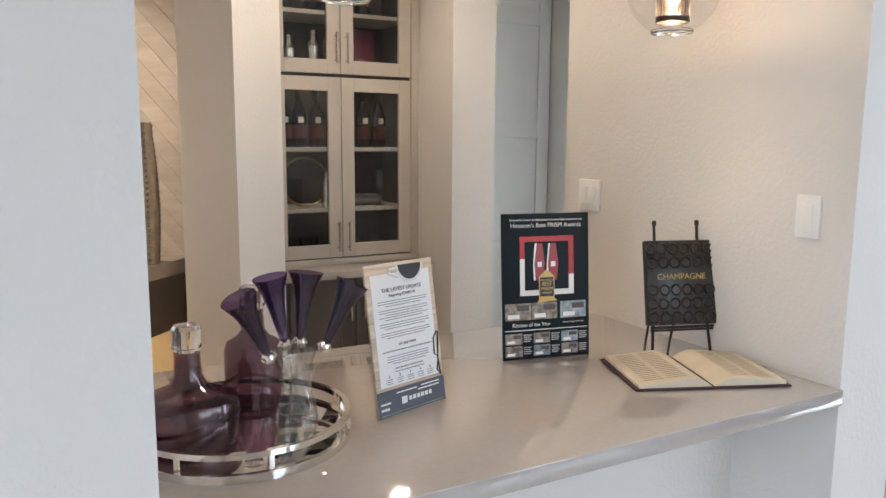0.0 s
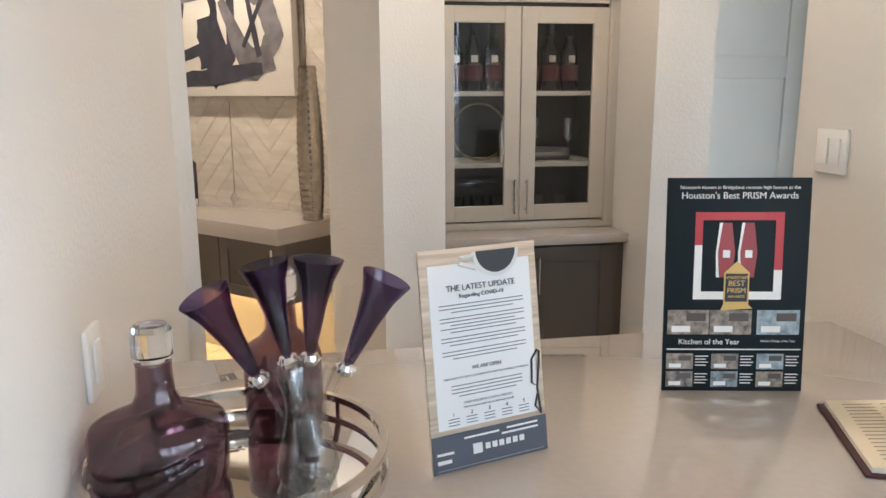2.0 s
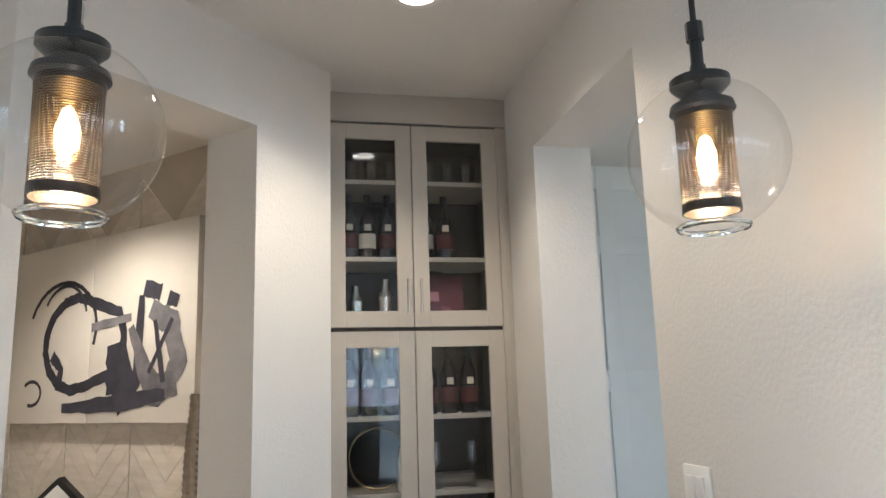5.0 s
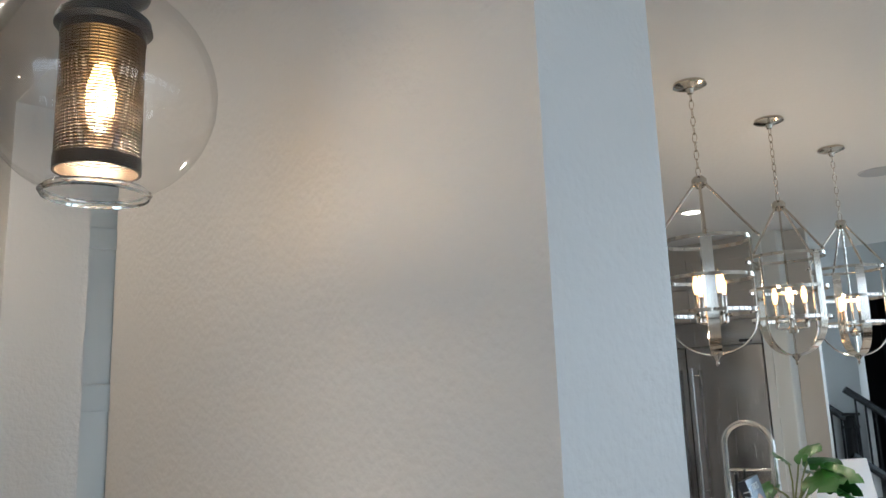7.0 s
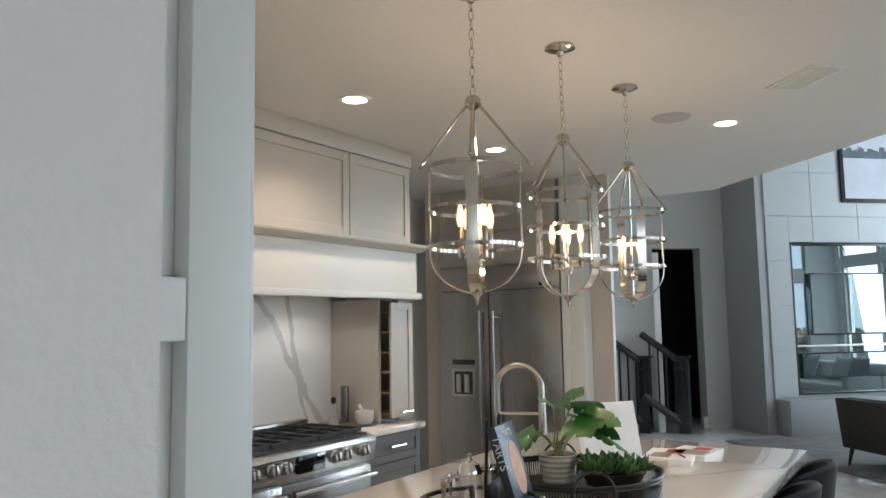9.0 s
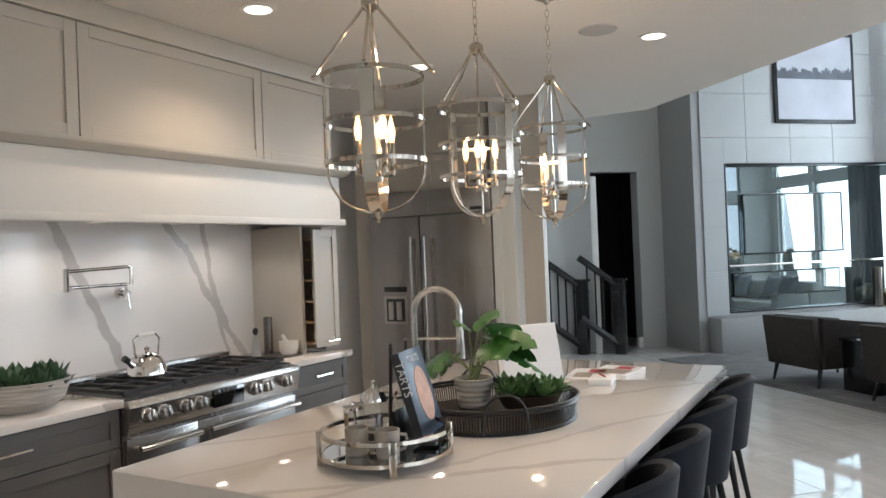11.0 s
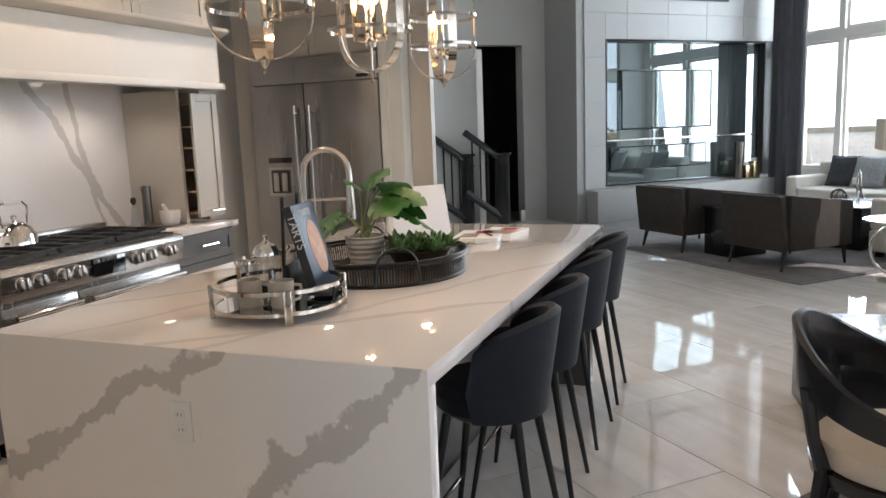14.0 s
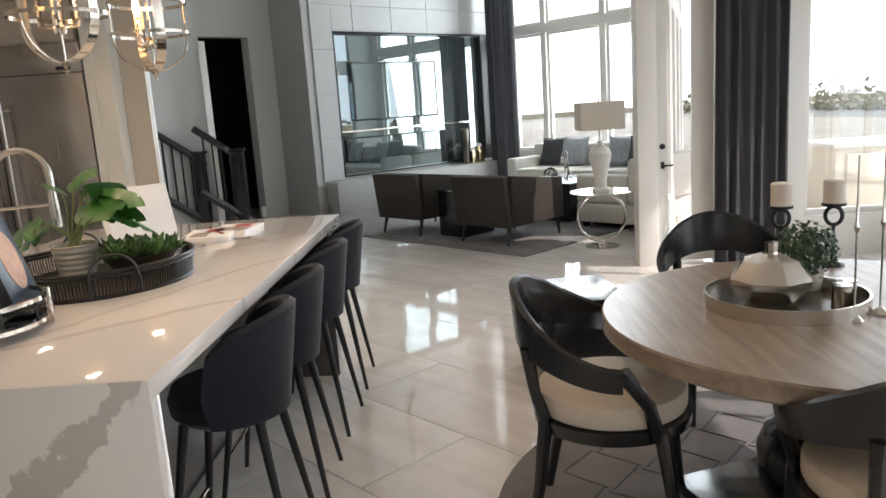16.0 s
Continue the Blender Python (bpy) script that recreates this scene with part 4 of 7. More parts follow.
easel = holder("tabletop_easel", pose(1.805, 1.66, COUNTER, 0, 0, -18) @ Matrix.Scale(1.16, 4), "small black iron easel on the bar counter", "easel")
for x in (-0.062, 0.062):
    part("leg", tube([(x * 1.35, -0.035, 0), (x, 0.03, 0.30), (x, 0.035, 0.335)], 0.004, 8), BLACK, easel)
    part("finial", lathe([(0, 0.33), (0.006, 0.333), (0.006, 0.345), (0, 0.348)], 10), BLACK, easel, m=pose(x, 0.035, 0))
    part("back_leg", tube([(x * 0.7, 0.02, 0.26), (x * 0.6, 0.10, 0)], 0.0035, 8), BLACK, easel)
part("ledge", tube([(-0.09, -0.032, 0.068), (0.09, -0.032, 0.068)], 0.004, 8), BLACK, easel)
part("ledge", tube([(-0.09, -0.030, 0.060), (0.09, -0.030, 0.060)], 0.003, 8), BLACK, easel)
dark_book = holder("embossed_book", pose(1.805, 1.66, COUNTER, 0, 0, -18) @ Matrix.Scale(1.16, 4) @ pose(0, -0.025, 0.073, -11, 0, 0), "dark book with embossed rings standing on the easel", "book")
part("cover", box(-0.098, -0.011, 0, 0.098, 0.011, 0.225, 0.003), EMBOSS, dark_book)
ring = part("embossed_ring", lathe([(0.0105, 0), (0.0135, 0.004), (0.0165, 0), (0.0135, -0.001)], 18, closed=True), RINGMETAL, dark_book, m=pose(-0.081, -0.0115, 0.020, 90, 0, 0))
for r in range(6):
    for c in range(6):
        if (r, c) != (0, 0) and r != 3:
            again(ring, pose(-0.081 + c * 0.0325 - (0.004 if r % 2 else 0), -0.0115, 0.020 + r * 0.0365, 90, 0, 0))
flat_text(dark_book, "CHAMPAGNE", 0.023, (0, -0.0135, 0.121), (90, 0, 0), GOLDINK)

# open book
PAGES = mat("old_page_paper", (0.66, 0.58, 0.44), 0.7, vary=0.06, scale=14)
open_book = holder("open_book", pose(1.655, 1.455, COUNTER, 0, 0, -22) @ Matrix.Scale(1.17, 4), "open printed book lying flat with cream pages", "book")
part("cover", box(-0.185, -0.122, 0, 0.185, 0.122, 0.005, 0.002), mat("dark_red_cloth", (0.05, 0.012, 0.012), 0.6), open_book, "dark red cover")


def page_block(side):
    bm = bmesh.new()
    n = 10
    rows = []
    for i in range(n + 1):
        u = i / n
        x = side * (0.003 + 0.172 * u)
        z = 0.006 + 0.024 * (math.sin(min(u * 5.2, math.pi / 2)) * (1 - 0.72 * u))
        rows.append((bm.verts.new((x, -0.115, 0.0055)), bm.verts.new((x, -0.115, z)), bm.verts.new((x, 0.115, z)), bm.verts.new((x, 0.115, 0.0055))))
    for a, b in zip(rows, rows[1:]):
        for k in range(4):
            bm.faces.new((a[k], a[(k + 1) % 4], b[(k + 1) % 4], b[k]))
    bm.faces.new(rows[0])
    bm.faces.new(rows[-1][::-1])
    bmesh.ops.recalc_face_normals(bm, faces=bm.faces)
    return bm


for side in (-1, 1):
    part("page_block", page_block(side), PAGES, open_book)
    for c in range(2):
        for k in range(16):
            u0, u1 = 0.30 + c * 0.32, 0.56 + c * 0.32
            bm = bmesh.new()
            y = 0.095 - k * 0.0125
            ends = []
            for u in (u0, (u0 + u1) / 2, u1):
                x = side * (0.003 + 0.172 * u)
                z = 0.0066 + 0.024 * (math.sin(min(u * 5.2, math.pi / 2)) * (1 - 0.72 * u))
                ends.append((x, z))
            for (xa, za), (xb, zb) in zip(ends, ends[1:]):
                bm.faces.new([bm.verts.new(p) for p in ((xa, y, za), (xb, y, zb), (xb, y + 0.004, zb), (xa, y + 0.004, za))])
            part("text_line", bm, mat("page_ink", (0.30, 0.26, 0.20), 0.7) if "page_ink" not in bpy.data.materials else bpy.data.materials["page_ink"], open_book)

# globe pendants
BULBGLOW = glow("filament_glow", (1.0, 0.62, 0.24), 45)
GLOBE = thin_glass("globe_glass", (0.985, 0.985, 0.985), 0.03)
MESH = mat("dark_bronze_mesh", (0.035, 0.026, 0.018), 0.35, 0.6)
AMBER = thin_glass("amber_bulb_glass", (1.0, 0.86, 0.60), 0.02)


def globe_pendant(x, y, z):
    """z: the middle of the globe."""
    p = holder("globe_pendant", pose(x, y, z), "clear glass globe pendant with a dark mesh cylinder and glowing bulb", "pendant lamp", "pendants over the bar")
    prof = []
    R = 0.120
    for a in range(-64, 78, 6):
        prof.append((R * math.cos(radians(a)), R * math.sin(radians(a))))
    part("globe", lathe(prof, 48), GLOBE, p, "clear blown glass globe")
    rr, zz = prof[0]
    part("globe_lip", lathe([(rr - 0.001, zz), (rr + 0.003, zz - 0.004), (rr, zz - 0.009), (rr - 0.003, zz - 0.004)], 40, closed=True), STOPPER, p)
    part("cap", lathe([(0, R * 0.98 + 0.03), (0.012, R * 0.98 + 0.03), (0.014, R * 0.98 + 0.016), (0.046, R * 0.98 + 0.006), (0.046, R * 0.98 - 0.004), (0.03, R * 0.98 - 0.02), (0.032, R * 0.98 - 0.032), (0.048, R * 0.98 - 0.036), (0.05, R * 0.98 - 0.046), (0.03, R * 0.98 - 0.06), (0, R * 0.98 - 0.06)], 32), BLACK, p)
    part("rod", tube([(0, 0, R + 0.02), (0, 0, R + 0.085)], 0.010, 10), BLACK, p)
    part("rod", tube([(0, 0, R + 0.07), (0, 0, R + 0.10)], 0.014, 10), BLACK, p)
    part("cord", tube([(0, 0, R + 0.09), (0, 0, PANTRY_Z - z - 0.02)], 0.0050, 8), BLACK, p)
    part("canopy", lathe([(0, PANTRY_Z - z), (0.06, PANTRY_Z - z), (0.055, PANTRY_Z - z - 0.02), (0, PANTRY_Z - z - 0.025)], 28), BLACK, p)
    bm = bmesh.new()
    for k in range(42):
        tube(ring_points(0.042, 0.066 - k * 0.0035, 28), 0.0011, 4, bm, closed=True)
    for k in range(28):
        a = 2 * math.pi * k / 28
        tube([(0.042 * math.cos(a), 0.042 * math.sin(a), 0.066), (0.042 * math.cos(a), 0.042 * math.sin(a), -0.08)], 0.0006, 4, bm)
    part("mesh_cylinder", bm, MESH, p, "dark wire mesh cylinder")
    part("mesh_rim", band(0.0405, 0.0435, 0.058, 0.075, 32), MESH, p)
    part("mesh_rim", band(0.0405, 0.0435, -0.090, -0.076, 32), MESH, p)
    part("bulb", lathe([(0.011, 0.058), (0.012, 0.045), (0.022, 0.0), (0.024, -0.016), (0.018, -0.04), (0, -0.05)], 24), AMBER, p)
    part("filament", lathe([(0, 0.035), (0.008, 0.028), (0.016, 0.0), (0.014, -0.022), (0, -0.036)], 14), BULBGLOW, p)
    lamp = point_lamp("pendant_bulb_light", (x, y, z - 0.06), 5.0, WARM, 0.015)
    return p


globe_pendant(1.55, 1.488, 1.957)
globe_pendant(0.64, 1.488, 1.957)


def downlight(x, y, z, power=30):
    d = holder("downlight", pose(x, y, z), "round white recessed ceiling downlight, switched on", "ceiling light", "recessed downlights")
    part("trim_ring", band(0.068, 0.092, -0.008, 0.0005, 40), TRIM, d)
    part("lens", lathe([(0, -0.004), (0.067, -0.004), (0.067, -0.0005), (0, -0.0005)], 32), DOWNGLOW, d, "glowing frosted lens")
    spot_lamp("downlight_beam", (x, y, z - 0.02), power, CAN_WARM, 130)
    return d


DOWNGLOW = glow("downlight_glow", (1.0, 0.86, 0.68), 9)
downlight(1.34, 2.76, PANTRY_Z, 42)
# unseen hall downlight, added to brighten the painting and tiles
downlight(-0.35, 4.1, PANTRY_Z, 90)

# buffet in the hall behind the slanted opening; local x along the wall, y out of it
BUF = Matrix.Translation((0.415, 4.535, 0)) @ Matrix.Rotation(radians(135), 4, "Z")
buffet = holder("floating_buffet", BUF, "dark floating buffet cabinet with grey quartz top", "cabinet")
part("body", box(-0.56, 0.02, 0.58, 2.2, 0.54, 0.858), DARKCAB, buffet)
for k in range(6):
    a = -0.56 + 0.43 * k
    d_ = part("door", bmesh.new(), DARKCAB, buffet)
    bm = bmesh.new()
    for b in ((a + 0.004, 0.585, a + 0.06, 0.855), (a + 0.37, 0.585, a + 0.426, 0.855), (a + 0.06, 0.585, a + 0.37, 0.635), (a + 0.06, 0.805, a + 0.37, 0.855)):
        bm_box(bm, b[0], 0.54, b[1], b[2], 0.56, b[3])
    bm_box(bm, a + 0.058, 0.54, 0.63, a + 0.372, 0.552, 0.81)
    bm.to_mesh(d_.data)
    bm.free()
    hx = a + (0.395 if k % 2 else 0.035)
    part("handle", tube([(hx, 0.592, 0.72), (hx, 0.592, 0.84)], 0.006, 8), NICKEL, d_)
part("countertop", box(-0.56, 0.004, 0.86, 2.2, 0.585, 0.935, 0.003), BARTOP, buffet, "thick grey-beige quartz top")
area_lamp("buffet_under_light", BUF @ pose(0.7, 0.25, 0.575), 2.0, 0.05, 8, (1.0, 0.62, 0.22))
CHEVRON = streaked("taupe_chevron_tile", (0.56, 0.515, 0.45), (0.68, 0.635, 0.57), 0.3, along=(1.2, 8, 8), vary=0.12)
PALEGROUT = mat("pale_grout", (0.50, 0.46, 0.40), 0.8)
TILEROOT = structure("wall_tile_field", box(-0.5, -0.004, 0.0, 2.4, 0.002, PANTRY_Z), PALEGROUT, "chevron wall tile over the buffet")
TILEROOT.matrix_basis = BUF

ART = mat("canvas_white", (0.72, 0.69, 0.64), 0.8, vary=0.03, bump=0.2, bump_scale=300)
ARTINK = mat("blue_black_paint", (0.035, 0.035, 0.05), 0.7, vary=0.5, scale=12)
ARTWASH = mat("grey_wash_paint", (0.16, 0.155, 0.17), 0.7, vary=0.6, scale=9)
art = holder("abstract_painting", BUF @ pose(0.0, 0.03, 1.50), "white two-panel abstract painting with blue-black brush strokes", "painting")
for a, b in ((-0.18, 0.72), (0.723, 1.75)):
    part("canvas", box(a, 0, 0, b, 0.045, 1.03, 0.003), ART, art)


def stroke(pts, widths, material, lift=0.0):
    """A flat brush stroke lying on the canvas, with uneven edges."""
    pts = [(x - 0.16 if x < 0.66 else x, z) for x, z in pts]
    bm = bmesh.new()
    rnd = random.Random(len(pts) * 7 + int(pts[0][0] * 1000))
    fine = []
    for i in range(len(pts) - 1):
        for k in range(6):
            f = k / 6
            fine.append((pts[i][0] * (1 - f) + pts[i + 1][0] * f, pts[i][1] * (1 - f) + pts[i + 1][1] * f, widths[i] * (1 - f) + widths[i + 1] * f))
    fine.append((*pts[-1], widths[-1]))
    prev = None
    for i, (x, z, w) in enumerate(fine):
        a = fine[max(i - 1, 0)]
        b = fine[min(i + 1, len(fine) - 1)]
        dx, dz = b[0] - a[0], b[1] - a[1]
        n = math.hypot(dx, dz) or 1
        w1, w2 = w * (0.85 + 0.3 * rnd.random()), w * (0.85 + 0.3 * rnd.random())
        va = bm.verts.new((x - dz / n * w1 / 2, 0.0465 + lift, z + dx / n * w1 / 2))
        vb = bm.verts.new((x + dz / n * w2 / 2, 0.0465 + lift, z - dx / n * w2 / 2))
        if prev:
            bm.faces.new((prev[0], va, vb, prev[1]))
        prev = (va, vb)
    return part("brush_stroke", bm, material, art, smooth=False)


def arc(cx, cz, rx, rz, a0, a1, n=14):
    return [(cx + rx * math.cos(radians(a0 + (a1 - a0) * k / n)), cz + rz * math.sin(radians(a0 + (a1 - a0) * k / n))) for k in range(n + 1)]


stroke(arc(0.86, 0.44, 0.30, 0.26, -60, 300), [0.06] * 15, ARTINK, 0.0006)
stroke(arc(1.0, 0.52, 0.34, 0.28, 20, 200), [0.025] * 15, ARTINK, 0.0008)
stroke(arc(0.98, 0.58, 0.22, 0.2, 30, 170), [0.02] * 15, ARTINK, 0.0010)
stroke(arc(1.28, 0.17, 0.10, 0.07, 40, 290), [0.02] * 15, ARTINK, 0.0012)
stroke([(0.40, 0.70), (0.26, 0.66)], [0.09, 0.09], ARTINK, 0.0014)
stroke([(0.20, 0.63), (0.12, 0.60)], [0.08, 0.06], ARTINK, 0.0016)
stroke([(0.42, 0.66), (0.44, 0.2), (0.62, 0.1)], [0.05, 0.08, 0.14], ARTINK, 0.0018)
stroke([(0.34, 0.58), (0.18, 0.5), (0.1, 0.3), (0.2, 0.18)], [0.1, 0.14, 0.12, 0.1], ARTWASH, 0.0020)
stroke([(0.62, 0.42), (0.58, 0.16)], [0.18, 0.24], ARTINK, 0.0022)
stroke([(0.5, 0.5), (0.3, 0.15), (0.12, 0.2)], [0.05, 0.16, 0.12], ARTWASH, 0.0024)
stroke([(0.3, 0.52), (0.22, 0.2)], [0.03, 0.04], ARTINK, 0.0026)
stroke([(0.16, 0.52), (0.34, 0.25)], [0.03, 0.03], ARTINK, 0.0028)
stroke([(1.08, 0.38), (0.98, 0.30), (1.0, 0.18)], [0.07, 0.05, 0.06], ARTINK, 0.0030)
stroke([(0.95, 0.08), (0.6, 0.1), (0.2, 0.14)], [0.05, 0.1, 0.06], ARTINK, 0.0032)
stroke([(0.7, 0.52), (0.5, 0.55)], [0.05, 0.04], ARTWASH, 0.0034)

sculpt = holder("house_ornament", BUF @ pose(0.53, 0.30, 0.935, 0, 0, 205) @ Matrix.Diagonal((1.25, 1.25, 1.25, 1)), "small black and white house-shaped display on the buffet", "ornament")
part("frame", prism([(-0.09, 0), (0.09, 0), (0.09, 0.17), (0, 0.25), (-0.09, 0.17)], -0.02, 0.02), BLACK, sculpt, m=pose(0, 0, 0, 90, 0, 0))
part("window_panel", prism([(-0.07, 0.05), (0.07, 0.05), (0.07, 0.16), (0, 0.222), (-0.07, 0.16)], 0.021, 0.025), WHITEINK, sculpt, m=pose(0, 0, 0, 90, 0, 0))
for x in (-0.034, 0.034):
    part("pane", box(x - 0.028, -0.032, 0.06, x + 0.028, -0.0265, 0.16), NAVY, sculpt)
part("base_card", box(-0.11, -0.14, 0, 0.11, -0.02, 0.02, 0.002), WHITEINK, sculpt)
RIBBED = mat("hammered_dark_silver", (0.22, 0.20, 0.18), 0.25, 1.0, vary=0.3, scale=40)
bmv = []
for k in range(96):
    z = 0.70 * k / 95
    r = 0.046 + 0.018 * math.sin(min(1.0, z / 0.62) * math.pi * 0.85) - 0.016 * (z / 0.70) ** 2
    bmv.append((r + (0.0035 if k % 4 < 2 else 0), z))
thing("tall_vase", lathe([(0, 0)] + bmv + [(0.026, 0.70), (0.026, 0.60), (0, 0.58)], 28), mat("ribbed_antique_silver", (0.42, 0.38, 0.33), 0.22, 1.0, vary=0.25, scale=30), "tall tapered ribbed silver vase on the buffet", "vase", loc=BUF @ pose(-0.50, 0.30, 0.935))

# panelled tall wall seen through the cased opening
panel_wall = structure("wall_panelled", box(2.152, 4.30, 0, 3.25, 4.418, CEILING_Z), PANEL, "pale board-and-batten wall")
for z0, z1 in ((0.02, 0.16), (0.80, 0.88), (1.58, 1.70), (2.33, 2.43), (2.70, 2.838)):
    structure("batten", box(2.156, 4.286, z0, 3.246, 4.2998, z1, 0.002), PANEL, parent=panel_wall)
for x in (2.156, 2.62, 3.15):
    structure("batten", box(x, 4.284, 0.02, x + 0.095, 4.2996, 2.838, 0.002), PANEL, parent=panel_wall)
structure("wall_panel_return", box(3.254, 3.765, 0, 3.298, 4.418, CEILING_Z - 0.002, 0.002), PANEL, "pale side panel at the end of the hood")
# panelled end of the tall kitchen unit beside the plaster wall
pil = structure("trim_pilaster", box(2.1515, 1.285, 0, 2.318, 2.36, CEILING_Z - 0.002), PANEL, "pale panelled end of the kitchen wall")
structure("stile", box(2.243, 1.2615, 0, 2.318, 1.2848, CEILING_Z - 0.003, 0.003), PANEL, parent=pil)
structure("stile_edge", box(2.3185, 1.270, 0, 2.330, 1.33, CEILING_Z - 0.003, 0.002), PANEL, parent=pil)
for z0, z1 in ((0.0, 0.16), (1.601, 1.660), (2.70, 2.836)):
    structure("rail", box(2.1516, 1.2625, z0, 2.2426, 1.2848, z1, 0.003), PANEL, parent=pil)


# ---- kitchen ----
def bench_unit(name, x0, x1, drawers, words):
    u = holder(name, Matrix.Identity(4), words, "cabinet", "grey base units")
    part("body", box(x0, 3.83, 0.10, x1, RANGE_WALL_Y - 0.002, BENCH - 0.042), GREYCAB, u)
    part("toe_kick", box(x0, 3.89, 0, x1, RANGE_WALL_Y - 0.002, 0.098), GREYCAB, u)
    z = 0.115
    for h in drawers:
        d_ = shaker(u, "drawer", x0 + 0.003, z, x1 - 0.003, z + h - 0.005, 3.808, GREYCAB, 0.05 if h < 0.25 else 0.06)
        bar_handle(d_, (x0 + x1) / 2, z + h * 0.55, 3.808, 0.16, False, CHROME, 0.007)
        z += h
    return u


RX0, RX1 = 4.37, 5.59
bench_unit("drawer_unit", 3.30, RX0 - 0.003, (0.31, 0.28, 0.185), "grey shaker drawer unit beside the range")
bench_unit("drawer_unit", RX1 + 0.003, 6.17, (0.31, 0.28, 0.185), "grey shaker drawer unit at the end of the range wall")
thing("worktop", box(3.27, 3.775, BENCH - 0.04, RX0 - 0.002, RANGE_WALL_Y - 0.022, BENCH, 0.003), QUARTZ, "white veined quartz worktop beside the range", "worktop", "kitchen worktops")
thing("worktop", box(RX1 + 0.002, 3.775, BENCH - 0.04, 6.19, RANGE_WALL_Y - 0.022, BENCH, 0.003), QUARTZ, "white veined quartz worktop under the pull-out cabinet", "worktop", "kitchen worktops")
thing("backsplash", box(3.27, RANGE_WALL_Y - 0.02, BENCH - 0.04, 5.90, RANGE_WALL_Y - 0.001, 1.86), SPLASH, "white marble-look slab backsplash with grey veins", "backsplash")

rng = holder("range_cooker", Matrix.Identity(4), "wide stainless steel gas range with seven knobs", "range")
part("body", box(RX0, 3.80, 0.09, RX1, RANGE_WALL_Y - 0.024, 0.925), STEEL, rng)
part("toe_kick", box(RX0 + 0.02, 3.86, 0, RX1 - 0.02, RANGE_WALL_Y - 0.03, 0.089), BLACK, rng)
part("control_panel", prism([(3.80, 0.755), (3.755, 0.765), (3.735, 0.89), (3.745, 0.918), (3.80, 0.925)], RX0, RX1, 0.003), STEEL, rng, m=Matrix(((0, 0, 1, 0), (1, 0, 0, 0), (0, 1, 0, 0), (0, 0, 0, 1))))
part("cooktop", box(RX0 + 0.01, 3.80, 0.926, RX1 - 0.01, RANGE_WALL_Y - 0.09, 0.932), CASTIRON, rng)
part("back_guard", box(RX0, RANGE_WALL_Y - 0.09, 0.926, RX1, RANGE_WALL_Y - 0.026, 0.985, 0.004), STEEL, rng)
slot = part("vent_slot", box(0, 0, 0, 0.05, 0.003, 0.008), BLACK, rng, m=pose(RX0 + 0.10, RANGE_WALL_Y - 0.0925, 0.96))
for k in range(1, 15):
    again(slot, pose(RX0 + 0.10 + k * 0.07, RANGE_WALL_Y - 0.0925, 0.96))
for k, x in enumerate((RX0 + 0.10, RX0 + 0.195, RX0 + 0.33, RX0 + 0.425, RX0 + 0.83, RX0 + 0.925, RX0 + 1.09)):
    kn = part("knob", lathe([(0, 0.045), (0.026, 0.045), (0.030, 0.038), (0.031, 0.012), (0.037, 0.010), (0.037, 0.0), (0, 0.0)], 24), STEEL, rng, m=pose(x, 3.742, 0.838, 81, 0, 0))
    part("knob_grip", box(-0.006, -0.028, 0.045, 0.006, 0.028, 0.054, 0.002), STEEL, kn)
part("display", box(RX0 + 0.52, 3.728, 0.79, RX0 + 0.74, 3.745, 0.885, 0.003), BLACKGLASS, rng, "black glass display", m=pose(0, 0, 0))
for a, b in ((RX0 + 0.006, RX0 + 0.445), (RX0 + 0.452, RX1 - 0.006)):
    od = part("oven_door", box(a, 3.775, 0.20, b, 3.80, 0.735, 0.004), STEEL, rng)
    part("oven_window", box(a + 0.08, 3.772, 0.33, b - 0.08, 3.776, 0.60, 0.001), BLACKGLASS, od)
    part("oven_handle", tube([(a + 0.03, 3.715, 0.69), (b - 0.03, 3.715, 0.69)], 0.014, 14), CHROME, od)
    for x in (a + 0.05, b - 0.05):
        part("handle_post", tube([(x, 3.775, 0.69), (x, 3.715, 0.69)], 0.010, 10), CHROME, od)
GRILL_X = [RX0 + 0.03, RX0 + 0.41, RX0 + 0.79]
for i, gx in enumerate(GRILL_X):
    w = 0.36 if i < 2 else 0.39
    bm = bmesh.new()
    for f in (0.0, 0.5, 1.0):
        bm_box(bm, gx, 3.83 + f * 0.44 - 0.007, 0.945, gx + w, 3.83 + f * 0.44 + 0.007, 0.965, 0.002, 1)
    for f in (0.0, 0.33, 0.67, 1.0):
        bm_box(bm, gx + f * w - 0.007, 3.83, 0.945, gx + f * w + 0.007, 4.27, 0.965, 0.002, 1)
    for fx in (0.08, 0.92):
        for y in (3.85, 4.25):
            bm_box(bm, gx + fx * w - 0.008, y - 0.008, 0.932, gx + fx * w + 0.008, y + 0.008, 0.946)
    part("grate", bm, CASTIRON, rng, "black cast iron grate")
    for y in (3.94, 4.16):
        part("burner", lathe([(0, 0.022), (0.030, 0.022), (0.034, 0.016), (0.048, 0.014), (0.05, 0), (0, 0)], 20), CASTIRON, rng, m=pose(gx + w / 2, y, 0.9325))

# hood and cabinets over the range
hood = holder("range_hood", Matrix.Identity(4), "wide white mantel range hood with a ledge", "range hood")
HX0, HX1 = 3.30, 6.145
part("apron", box(HX0, 3.80, 1.83, HX1, 3.86, 2.12, 0.003), TRIM, hood)
part("apron_side", box(HX1 - 0.06, 3.86, 1.83, HX1, RANGE_WALL_Y - 0.002, 2.12, 0.003), TRIM, hood)
